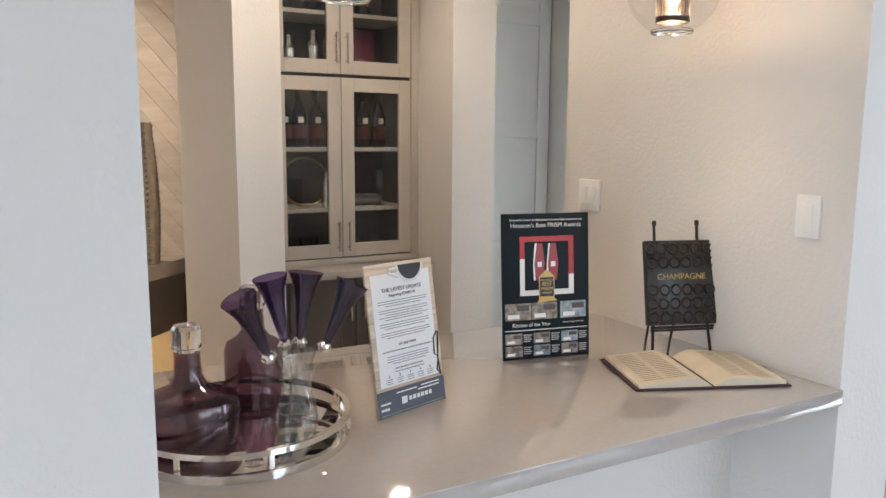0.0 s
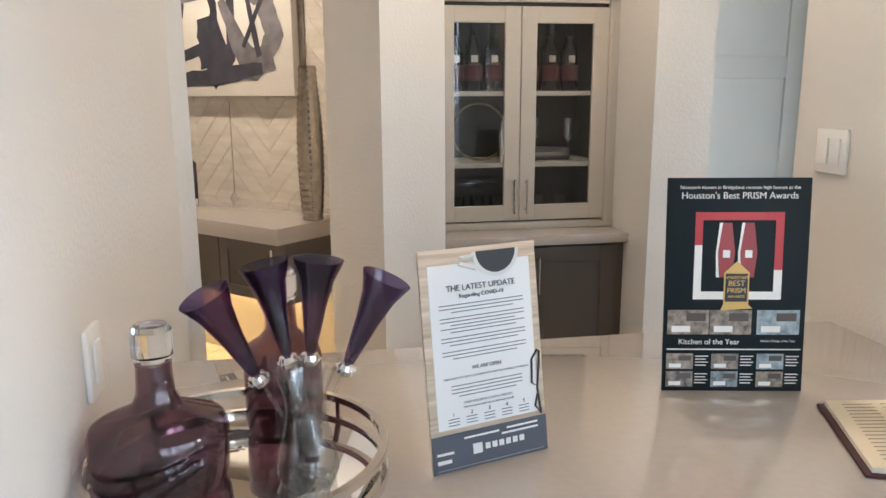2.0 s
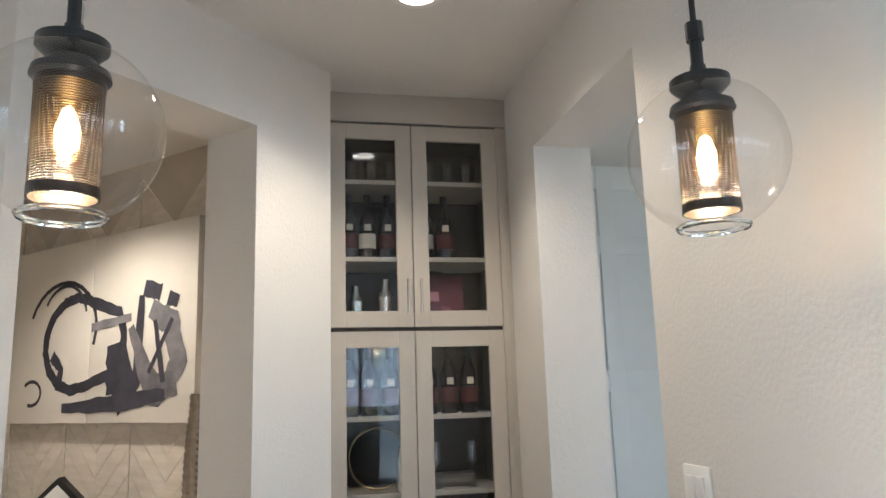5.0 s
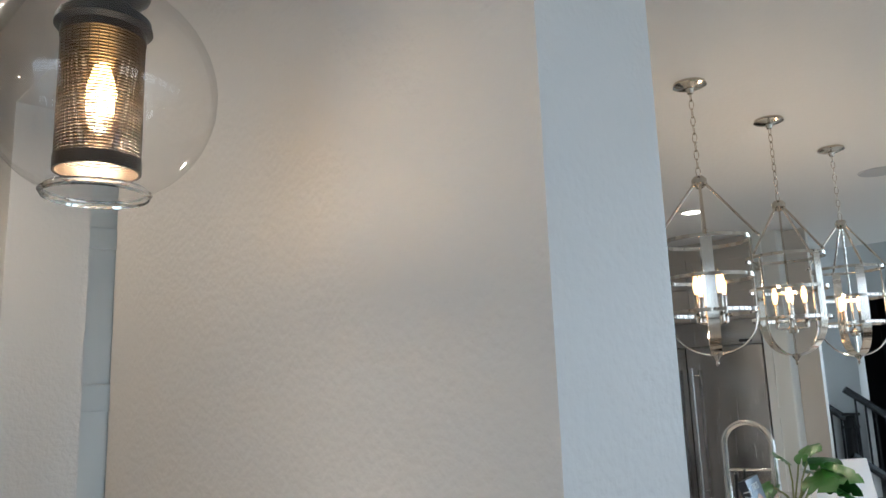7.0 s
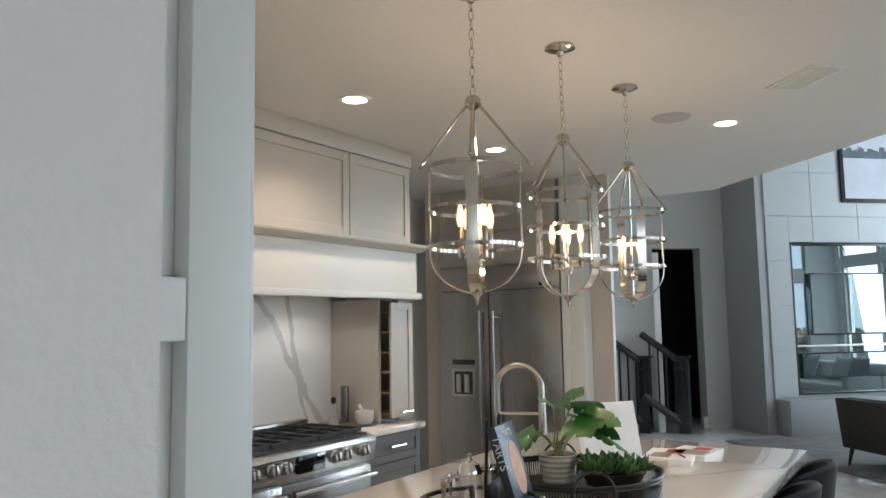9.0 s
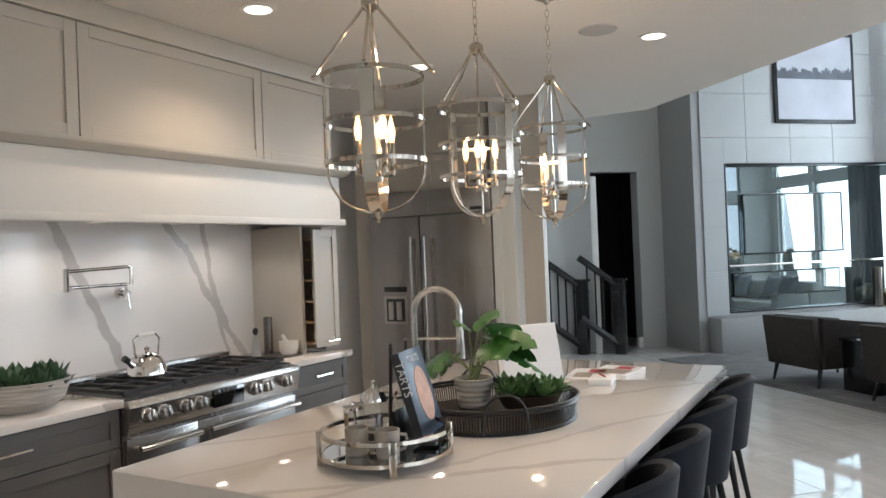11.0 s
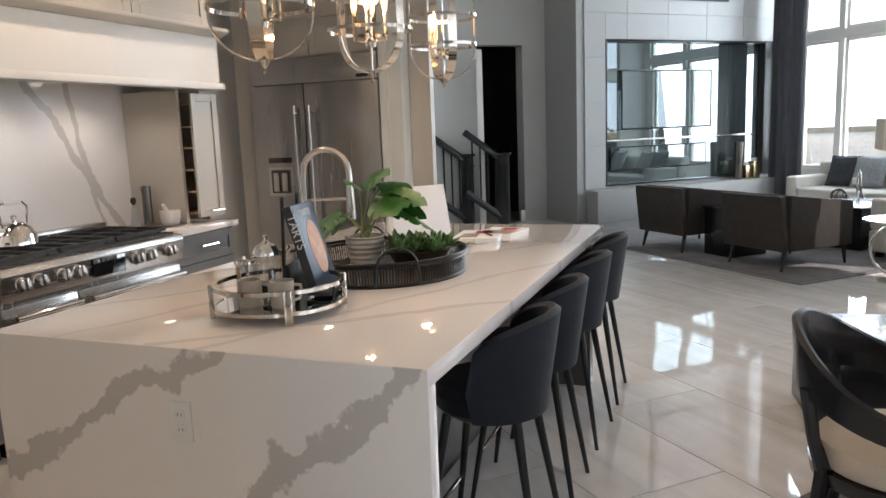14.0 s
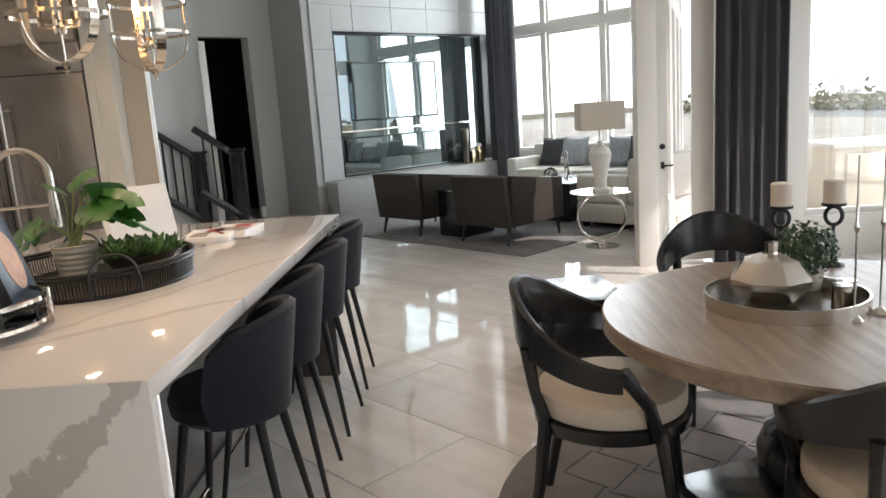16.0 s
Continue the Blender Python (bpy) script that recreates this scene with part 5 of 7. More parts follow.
part("bottom_lip", box(HX0, 3.775, 1.79, HX1 + 0.025, 3.87, 1.83, 0.003), TRIM, hood)
part("bottom_lip", box(HX1 - 0.06, 3.87, 1.79, HX1 + 0.025, RANGE_WALL_Y - 0.002, 1.83, 0.003), TRIM, hood)
part("underside", box(HX0, 3.87, 1.85, HX1 - 0.06, RANGE_WALL_Y - 0.002, 1.90), STEEL, hood)
for x in (3.7, 4.3, 4.9, 5.5):
    part("hood_lamp", lathe([(0, 0), (0.035, 0), (0.035, 0.01), (0, 0.01)], 20), DOWNGLOW, hood, "lit hood lamp", m=pose(x, 4.12, 1.838))
    spot_lamp("hood_lamp_beam", (x, 4.12, 1.83), 7, (1.0, 0.90, 0.78), 140)
part("ledge", prism([(3.72, 2.17), (3.725, 2.15), (3.78, 2.121), (3.86, 2.121), (3.86, 2.17)], HX0, HX1 + 0.035, 0.003), CABINET, hood, m=Matrix(((0, 0, 1, 0), (1, 0, 0, 0), (0, 1, 0, 0), (0, 0, 0, 1))))
for x0, x1 in ((HX0, 4.21), (4.21, 5.42), (5.42, 6.075)):
    u = holder("wall_cabinet", Matrix.Identity(4), "taupe-white shaker wall cabinet above the hood", "cabinet", "wall cabinets over the hood")
    part("body", box(x0, 3.825, 2.172, x1, RANGE_WALL_Y - 0.002, 2.725), CABINET, u)
    shaker(u, "door", x0 + 0.003, 2.177, x1 - 0.003, 2.72, 3.80, CABINET, 0.06)
structure("trim_crown", box(HX0, 3.79, 2.727, 6.085, RANGE_WALL_Y - 0.002, CEILING_Z - 0.002, 0.004), CABINET, "plain taupe-white crown board above the wall cabinets")

tower = holder("pull_out_cabinet", Matrix.Identity(4), "narrow taupe pull-out spice cabinet, drawn partly open", "cabinet")
part("side_panel", box(5.90, 3.96, BENCH + 0.002, 5.925, RANGE_WALL_Y - 0.002, 1.788), CABINET, tower)
part("side_panel", box(6.13, 3.96, BENCH + 0.002, 6.155, RANGE_WALL_Y - 0.002, 1.788), CABINET, tower)
part("back_panel", box(5.925, 4.30, BENCH + 0.002, 6.13, RANGE_WALL_Y - 0.002, 1.788), CABIN_IN, tower)
fr = shaker(tower, "front", 5.92, BENCH + 0.04, 6.17, 1.765, 3.86, CABINET, 0.05)
bar_handle(fr, 6.06, BENCH + 0.075, 3.86, 0.12, False, CHROME)
WOODIN = streaked("maple_inside", (0.32, 0.20, 0.11), (0.5, 0.34, 0.2), 0.5)
for k in range(6):
    part("shelf", box(5.935, 3.88, BENCH + 0.06 + k * 0.14, 6.12, 4.28, BENCH + 0.072 + k * 0.14), WOODIN, tower)

# pot filler, kettle and small things by the range
pf = holder("pot_filler", pose(4.62, RANGE_WALL_Y - 0.021, 1.42), "polished chrome folding pot filler on the backsplash", "tap")
part("flange", lathe([(0, 0.03), (0.03, 0.028), (0.033, 0.0), (0, 0)], 24), CHROME, pf, m=pose(0.21, 0, 0, 90, 0, 0))
part("valve", tube([(0.21, -0.02, 0.0), (0.21, -0.08, 0.0)], 0.016, 12), CHROME, pf)
part("lever", tube([(0.21, -0.075, 0.0), (0.215, -0.085, -0.09)], 0.006, 8), CHROME, pf)
part("arm", tube([(0.21, -0.06, 0.0), (0.21, -0.065, 0.05), (-0.17, -0.10, 0.05)], 0.010, 10), CHROME, pf)
part("joint", tube([(-0.18, -0.10, 0.03), (-0.18, -0.10, 0.15)], 0.015, 12), CHROME, pf)
part("arm", tube([(-0.18, -0.10, 0.135), (0.19, -0.12, 0.15)], 0.010, 10), CHROME, pf)
part("spout", tube([(0.15, -0.12, 0.15), (0.20, -0.12, 0.15), (0.20, -0.12, 0.05)], 0.012, 12), CHROME, pf)
kettle = holder("kettle", pose(4.78, 4.12, 0.966), "round polished steel kettle on the cooktop", "kettle")
part("body", lathe([(0, 0), (0.095, 0), (0.105, 0.012), (0.100, 0.055), (0.078, 0.10), (0.045, 0.125), (0, 0.13)], 32), CHROME, kettle)
part("lid_knob", lathe([(0, 0.128), (0.010, 0.13), (0.012, 0.145), (0.016, 0.155), (0, 0.168)], 14), CHROME, kettle)
part("spout", tube([(-0.08, 0, 0.06), (-0.125, 0, 0.10)], 0.018, 10, radii=[0.022, 0.014]), CHROME, kettle)
part("spout_cap", tube([(-0.118, 0, 0.095), (-0.145, 0, 0.115)], 0.018, 10), BLACK, kettle)
part("handle", tube([(-0.07, 0, 0.10), (-0.085, 0, 0.20), (-0.06, 0, 0.225), (0.06, 0, 0.225), (0.085, 0, 0.20), (0.075, 0, 0.10)], 0.006, 8), CHROME, kettle)
part("grip", tube([(-0.05, 0, 0.226), (0.05, 0, 0.226)], 0.011, 10), TRIM, kettle, "pale wooden grip")
cone = holder("grater", pose(5.66, 4.16, BENCH), "steel pyramid grater with a black knob", "grater")
part("body", lathe([(0, 0), (0.045, 0), (0.018, 0.15), (0, 0.155)], 4), CHROME, cone)
part("knob", lathe([(0, 0.15), (0.012, 0.155), (0.020, 0.175), (0.014, 0.195), (0, 0.2)], 14), BLACK, cone)
thing("pepper_mill", lathe([(0, 0), (0.03, 0), (0.03, 0.25), (0.027, 0.255), (0, 0.255)], 20), RIBBED, "tall textured silver canister by the range", "canister", loc=pose(5.82, 4.20, BENCH))
mortar = holder("mortar", pose(5.82, 4.02, BENCH + 0.012), "white marble mortar and pestle on a dark board", "mortar")
part("bowl", lathe([(0, 0), (0.05, 0), (0.062, 0.03), (0.065, 0.085), (0.055, 0.085), (0.045, 0.03), (0, 0.02)], 28), TRIM, mortar)
part("pestle", tube([(0.0, 0, 0.04), (-0.06, 0, 0.13)], 0.014, 10, radii=[0.018, 0.011]), TRIM, mortar)
thing("dark_board", lathe([(0, 0), (0.12, 0), (0.12, 0.011), (0, 0.011)], 32), DARKCAB, "round dark serving board on the worktop", "board", loc=pose(5.80, 4.05, BENCH))
STRIPED = mat("grey_striped_ceramic", (0.50, 0.47, 0.43), 0.5, vary=0.5, scale=8, stretch=(1, 1, 14))
GREEN = mat("succulent_green", (0.05, 0.10, 0.045), 0.5, vary=0.4, scale=30)
LEAF = mat("glossy_leaf", (0.045, 0.155, 0.025), 0.3, vary=0.35, scale=14)
STEMGREEN = mat("pale_green_stem", (0.22, 0.26, 0.09), 0.5, vary=0.2, scale=20)


def spikes(bm, cx, cy, cz, n, r, seed, fat=0.012):
    """A rosette of pointed fleshy leaves growing from one root."""
    rnd = random.Random(seed)
    o = Vector((cx, cy, cz))
    root = bm.verts.new(o)
    for k in range(n):
        a = 2.4 * k
        up = 0.2 + 0.7 * k / n
        d_ = Vector((math.cos(a) * (1.1 - up), math.sin(a) * (1.1 - up), up)).normalized()
        length = r * (0.8 + 0.4 * rnd.random())
        side = Vector((-math.sin(a), math.cos(a), 0))
        hollow = d_.cross(side) * fat * 0.7
        ring = [bm.verts.new(o + d_ * g * length + side * w * fat) for g, w in ((0.35, 0.8), (0.62, 1.0), (0.85, 0.62), (1.0, 0.0), (0.85, -0.62), (0.62, -1.0), (0.35, -0.8))]
        mid = bm.verts.new(o + d_ * 0.6 * length - hollow)
        edge = [root] + ring
        for p, q in zip(edge, edge[1:] + edge[:1]):
            bm.faces.new((p, q, mid))
        bm.faces.new(edge[::-1])
    return bm


bowl = holder("succulent_bowl", pose(4.03, 4.02, BENCH), "grey striped bowl planted with green succulents", "plant")
part("bowl", lathe([(0, 0), (0.10, 0), (0.17, 0.05), (0.20, 0.14), (0.19, 0.14), (0.16, 0.06), (0, 0.03)], 36), STRIPED, bowl)
rnd = random.Random(3)
for k in range(9):
    a, rr = 2 * math.pi * k / 8, 0.12 if k < 8 else 0
    part("rosette", spikes(bmesh.new(), rr * math.cos(a), rr * math.sin(a), 0.10, 22, 0.095 + 0.03 * rnd.random(), k, 0.020), GREEN, bowl)

# refrigerator
fridge = holder("refrigerator", Matrix.Identity(4), "wide built-in stainless steel side-by-side refrigerator", "refrigerator")
FX = 7.60
part("body", box(FX, 3.336, 0.08, FX + 0.62, 4.56, 2.12), STEEL, fridge)
part("toe_grille", box(FX + 0.05, 3.38, 0, FX + 0.6, 4.55, 0.079), BLACK, fridge)
for a, b, hy in ((3.34, 4.02, 3.955), (4.03, 4.555, 4.095)):
    dd = part("door", box(FX - 0.06, a, 0.10, FX - 0.002, b, 1.895, 0.006), STEEL, fridge)
    part("handle", tube([(FX - 0.115, hy, 0.62), (FX - 0.115, hy, 1.72)], 0.014, 12), STEEL, dd)
    for z in (0.68, 1.66):
        part("handle_post", tube([(FX - 0.06, hy, z), (FX - 0.115, hy, z)], 0.009, 8), CHROME, dd)
part("top_grille", box(FX - 0.05, 3.34, 1.905, FX - 0.002, 4.555, 2.115, 0.005), STEEL, fridge)
part("badge", box(FX - 0.053, 3.42, 1.925, FX - 0.0505, 3.53, 1.95), BLACK, fridge)
disp = part("dispenser", box(FX - 0.066, 4.17, 0.96, FX - 0.058, 4.42, 1.21, 0.003), NICKEL, fridge, "ice and water dispenser")
part("dispenser_bay", box(FX - 0.069, 4.20, 0.985, FX - 0.066, 4.39, 1.185), BLACKGLASS, disp)
part("dispenser_paddle", box(FX - 0.080, 4.225, 1.0, FX - 0.069, 4.28, 1.16, 0.003), NICKEL, disp)
part("dispenser_paddle", box(FX - 0.080, 4.31, 1.0, FX - 0.069, 4.365, 1.16, 0.003), NICKEL, disp)
part("display_strip", box(FX - 0.066, 4.18, 1.245, FX - 0.0585, 4.41, 1.29, 0.002), BLACKGLASS, fridge)
surround = holder("refrigerator_cabinet", Matrix.Identity(4), "taupe cabinetry built around the refrigerator", "cabinet")
part("side_panel", box(FX - 0.02, 3.13, 0, FX + 0.64, 3.332, CEILING_Z - 0.002), PANEL, surround)
part("batten", box(FX - 0.034, 3.135, 0, FX - 0.02, 3.20, CEILING_Z - 0.004), PANEL, surround)
part("batten", box(FX - 0.034, 3.267, 0, FX - 0.02, 3.332, CEILING_Z - 0.004), PANEL, surround)
part("batten", box(FX - 0.0335, 3.20, 1.30, FX - 0.02, 3.267, 1.38), PANEL, surround)
part("column", box(FX + 0.10, 2.945, 0, FX + 0.16, 3.128, CEILING_Z - 0.002), CABINET, surround)
part("side_panel", box(FX - 0.02, 4.565, 0, FX + 0.64, 4.72, CEILING_Z - 0.002), CABINET, surround)
part("upper_box", box(FX, 3.372, 2.122, FX + 0.64, 4.563, CEILING_Z - 0.002), CABINET, surround)
for z0, z1 in ((2.135, 2.42), (2.43, 2.70)):
    for a, b in ((3.378, 3.965), (3.971, 4.558)):
        bm = bmesh.new()
        for q in ((a, z0, a + 0.05, z1), (b - 0.05, z0, b, z1), (a + 0.05, z0, b - 0.05, z0 + 0.05), (a + 0.05, z1 - 0.05, b - 0.05, z1)):
            bm_box(bm, FX - 0.022, q[0], q[1], FX - 0.001, q[2], q[3])
        bm_box(bm, FX - 0.012, a + 0.048, z0 + 0.048, FX - 0.002, b - 0.048, z1 - 0.048)
        part("door", bm, CABINET, surround)

# island
isl = holder("kitchen_island", Matrix.Identity(4), "long kitchen island with a white veined quartz waterfall top", "island")
x0, y0, x1, y1 = ISL
part("top", box(x0 + 0.004, y0, COUNTER - 0.05, x1, y1, COUNTER, 0.003), ISLAND_TOP, isl, "polished white quartz with faint grey veins")
part("waterfall_end", box(x0, y0 + 0.0006, 0, x0 + 0.05, y1 - 0.0006, COUNTER - 0.0015, 0.002), ISLAND_END, isl, "polished white quartz waterfall end with two broad veins")
part("base", box(x0 + 0.05, y0 + 0.42, 0.08, x1 - 0.05, y1 - 0.04, COUNTER - 0.051), DARKCAB, isl)
part("plinth", box(x0 + 0.05, y0 + 0.46, 0, x1 - 0.08, y1 - 0.10, 0.079), BLACK, isl)
part("end_leg", box(x1 - 0.12, y0 + 0.06, 0, x1 - 0.04, y0 + 0.42, COUNTER - 0.051), DARKCAB, isl)
outlet = holder("wall_outlet", pose(x0, 2.085, 0.70, 0, 0, -90), "white duplex outlet on the island end", "outlet")
part("plate", box(-0.037, -0.006, -0.06, 0.037, 0, 0.06, 0.002), TRIM, outlet)
for z in (-0.022, 0.022):
    sock = part("socket", box(-0.016, -0.008, z - 0.014, 0.016, -0.006, z + 0.014, 0.002), TRIM, outlet)
    for x in (-0.006, 0.006):
        part("slot", box(x - 0.001, -0.0085, z - 0.004, x + 0.001, -0.008, z + 0.006), BLACK, sock)

# stools
VELVET = mat("charcoal_velvet", (0.013, 0.016, 0.022), 0.8, vary=0.25, scale=9, bump=0.15, bump_scale=400, spec=0.2)
VELVET.node_tree.nodes["Principled BSDF"].inputs["Sheen Weight"].default_value = 0.14


def curved_shell(r_in, r_out, z_at, a0, a1, n=20, rows=5, squash=1.0, flare=0.0):
    """An upholstered wrap-round back: z_at(angle fraction) gives its low and high edge."""
    bm = bmesh.new()
    loops = []
    for k in range(n + 1):
        f = k / n
        a = radians(a0 + (a1 - a0) * f)
        lo, hi = z_at(f)
        prof = []
        for j in range(rows + 1):
            g = j / rows
            r = r_out + flare * g
            prof.append((r, lo + (hi - lo) * g))
        prof.append(((r_in + r_out) / 2 + flare, hi + (r_out - r_in) * 0.35))
        for j in range(rows, -1, -1):
            g = j / rows
            prof.append((r_in + flare * g, lo + (hi - lo) * g))
        loops.append([bm.verts.new((r * math.cos(a) * squash, r * math.sin(a), z)) for r, z in prof])
    m = len(loops[0])
    for p, q in zip(loops, loops[1:]):
        for j in range(m):
            bm.faces.new((p[j], p[(j + 1) % m], q[(j + 1) % m], q[j]))
    bm.faces.new(loops[0])
    bm.faces.new(loops[-1][::-1])
    bmesh.ops.recalc_face_normals(bm, faces=bm.faces)
    return bm


def stool(m):
    s = holder("bar_stool", m, "charcoal velvet counter stool with a curved back and black legs", "stool", "stools along the island")
    part("seat", lathe([(0, 0.545), (0.17, 0.545), (0.192, 0.565), (0.197, 0.61), (0.182, 0.645), (0, 0.655)], 32), VELVET, s)
    part("backrest", curved_shell(0.150, 0.190, lambda f: (0.545, 0.66 + 0.225 * math.sin(math.pi * f) ** 0.28), 178, 362, 32, 6, flare=0.05), VELVET, s)
    part("seat_pan", lathe([(0, 0.53), (0.15, 0.53), (0.17, 0.544), (0, 0.544)], 28), BLACK, s)
    for sx in (-1, 1):
        for sy in (-1, 1):
            part("leg", tube([(sx * 0.115, sy * 0.12, 0.54), (sx * 0.18, sy * 0.205, 0.0)], 0.014, 10, radii=[0.017, 0.009]), BLACK, s)
    part("footrest", tube([(-0.162, 0.175, 0.19), (0.162, 0.175, 0.19)], 0.008, 8), CHROME, s, "chrome footrest bar")
    return s


first = stool(pose(4.33, 1.41, 0))
for x, turn in ((4.84, 2), (5.45, -2), (6.03, 1)):
    copy_thing(first, pose(x, 1.41, 0, 0, 0, turn))

# island pendants
CANDLE = glow("candle_bulb_glow", (1.0, 0.58, 0.24), 4)


def chain(bm, z0, z1):
    n = int((z1 - z0) / 0.034)
    for k in range(n):
        z = z0 + (k + 0.5) * (z1 - z0) / n
        pts = []
        for j in range(12):
            a = 2 * math.pi * j / 12
            u, w = 0.009 * math.cos(a), 0.022 * math.sin(a)
            pts.append((u, 0, z + w) if k % 2 else (0, u, z + w))
        tube(pts, 0.0022, 5, bm, closed=True)
    return bm


def cage_pendant(x, y, spin):
    p = holder("cage_pendant", pose(x, y, 0, 0, 0, spin), "polished nickel cage pendant with candle bulbs on a chain", "pendant lamp", "cage pendants over the island")
    Z = CEILING_Z
    TOP, R = 2.42, 0.165
    part("canopy", lathe([(0, Z), (0.065, Z), (0.068, Z - 0.012), (0.045, Z - 0.022), (0.018, Z - 0.026), (0.012, Z - 0.045), (0, Z - 0.047)], 28), CAGEMETAL, p)
    part("chain", chain(bmesh.new(), TOP + 0.02, Z - 0.04), CAGEMETAL, p, "nickel link chain")
    part("hub", lathe([(0, TOP + 0.02), (0.02, TOP + 0.018), (0.03, TOP + 0.006), (0.03, TOP - 0.012), (0.016, TOP - 0.03), (0, TOP - 0.032)], 20), CAGEMETAL, p)
    for k in range(4):
        a = math.pi / 2 * k + 0.3
        c, s_ = math.cos(a), math.sin(a)
        part("arm", tube([(0.02 * c, 0.02 * s_, TOP - 0.01), ((R + 0.03) * c, (R + 0.03) * s_, TOP - 0.235)], 0.0055, 8), CAGEMETAL, p)
        part("ball", lathe([(0, -0.009), (0.009, 0), (0, 0.009)], 10), CAGEMETAL, p, m=pose((R + 0.035) * c, (R + 0.035) * s_, TOP - 0.24))
        pts = [(R * c, R * s_, TOP - 0.245), (R * c, R * s_, TOP - 0.55)]
        for q in range(1, 9):
            e = math.pi / 2 * q / 8
            pts.append((max(R * math.cos(e), 0.012) * c, max(R * math.cos(e), 0.012) * s_, TOP - 0.55 - 0.15 * math.sin(e)))
        if k % 2:
            part("strap", tube(pts, 0.0042, 6), CAGEMETAL, p)
            continue
        strap = bmesh.new()
        prev = None
        tx, ty = -s_ * 0.021, c * 0.021
        for q in pts:
            pair = (strap.verts.new((q[0] + tx, q[1] + ty, q[2])), strap.verts.new((q[0] - tx, q[1] - ty, q[2])), strap.verts.new((q[0] * 0.97 - tx, q[1] * 0.97 - ty, q[2] + 0.003)), strap.verts.new((q[0] * 0.97 + tx, q[1] * 0.97 + ty, q[2] + 0.003)))
            if prev:
                for j in range(4):
                    strap.faces.new((prev[j], prev[(j + 1) % 4], pair[(j + 1) % 4], pair[j]))
            prev = pair
        bmesh.ops.recalc_face_normals(strap, faces=strap.faces)
        part("strap", strap, CAGEMETAL, p)
    for z in (TOP - 0.25, TOP - 0.40, TOP - 0.535):
        part("hoop", band(R + 0.001, R + 0.007, z - 0.007, z + 0.007, 40), CAGEMETAL, p)
    part("spine", tube([(0, 0, TOP - 0.02), (0, 0, TOP - 0.70)], 0.005, 8), CAGEMETAL, p)
    part("finial", lathe([(0, TOP - 0.745), (0.007, TOP - 0.735), (0.004, TOP - 0.725), (0.018, TOP - 0.705), (0.02, TOP - 0.695), (0, TOP - 0.69)], 16), CAGEMETAL, p)
    part("bobeche", lathe([(0, TOP - 0.60), (0.02, TOP - 0.60), (0.024, TOP - 0.58), (0.01, TOP - 0.56), (0, TOP - 0.56)], 16), CAGEMETAL, p)
    for k in range(4):
        a = math.pi / 2 * k + 0.9
        c, s_ = math.cos(a), math.sin(a)
        cd = part("candle", tube([(0.062 * c, 0.062 * s_, TOP - 0.575), (0.062 * c, 0.062 * s_, TOP - 0.465)], 0.010, 10), CAGEMETAL, p)
        part("candle_arm", tube([(0, 0, TOP - 0.58), (0.062 * c, 0.062 * s_, TOP - 0.575)], 0.005, 8), CAGEMETAL, p)
        part("bulb", lathe([(0.007, TOP - 0.465), (0.0125, TOP - 0.44), (0.013, TOP - 0.425), (0.007, TOP - 0.395), (0, TOP - 0.372)], 14), CANDLE, cd, "glowing candle bulb", m=pose(0.062 * c, 0.062 * s_, 0))
    point_lamp("cage_pendant_light", (x, y, TOP - 0.36), 6, WARM, 0.03)
    return p


for x, y, spin in ((4.085, 2.06, 10), (4.80, 2.03, 55), (5.54, 2.0, 20)):
    cage_pendant(x, y, spin)
for x, y in ((4.85, 3.27), (6.355, 3.245), (6.62, 1.738), (4.82, 0.99)):
    downlight(x, y, CEILING_Z, 30)
spk = thing("ceiling_speaker", lathe([(0, -0.006), (0.11, -0.006), (0.115, 0.0005), (0, 0.0005)], 36), mat("speaker_grille", (0.45, 0.44, 0.43), 0.6), "round flush ceiling speaker grille", "speaker", loc=pose(6.29, 1.98, CEILING_Z))
vent = holder("ceiling_vent", pose(5.95, 1.19, CEILING_Z, 0, 0, 45), "white slatted rectangular ceiling vent", "vent")
part("frame", box(-0.19, -0.10, -0.008, 0.19, 0.10, 0.0005, 0.002), TRIM, vent)
for k in range(7):
    part("slat", box(-0.165, -0.08 + k * 0.025, -0.013, 0.165, -0.068 + k * 0.025, -0.008), TRIM, vent)

# island things: two-tier ring tray with coffee things
TRAY1 = (4.03, 2.03)
rt = holder("ring_tray", pose(*TRAY1, COUNTER) @ Matrix.Scale(0.86, 4), "round polished nickel two-tier tray on the island", "tray")
part("base", lathe([(0, 0.035), (0.235, 0.035), (0.235, 0.043), (0, 0.043)], 56), MIRROR, rt, "mirror base")
part("lower_ring", band(0.232, 0.246, 0.032, 0.046, 56), CAGEMETAL, rt)
part("upper_ring", band(0.232, 0.246, 0.108, 0.123, 56), CAGEMETAL, rt)
for k in range(4):
    part("foot", box(-0.010, -0.014, 0.0, 0.010, 0.014, 0.125, 0.002), CAGEMETAL, rt, m=Matrix.Rotation(radians(40 + 90 * k), 4, "Z") @ pose(0.247, 0, 0))
MUG = mat("beige_stoneware", (0.42, 0.38, 0.32), 0.45, vary=0.08, scale=25)
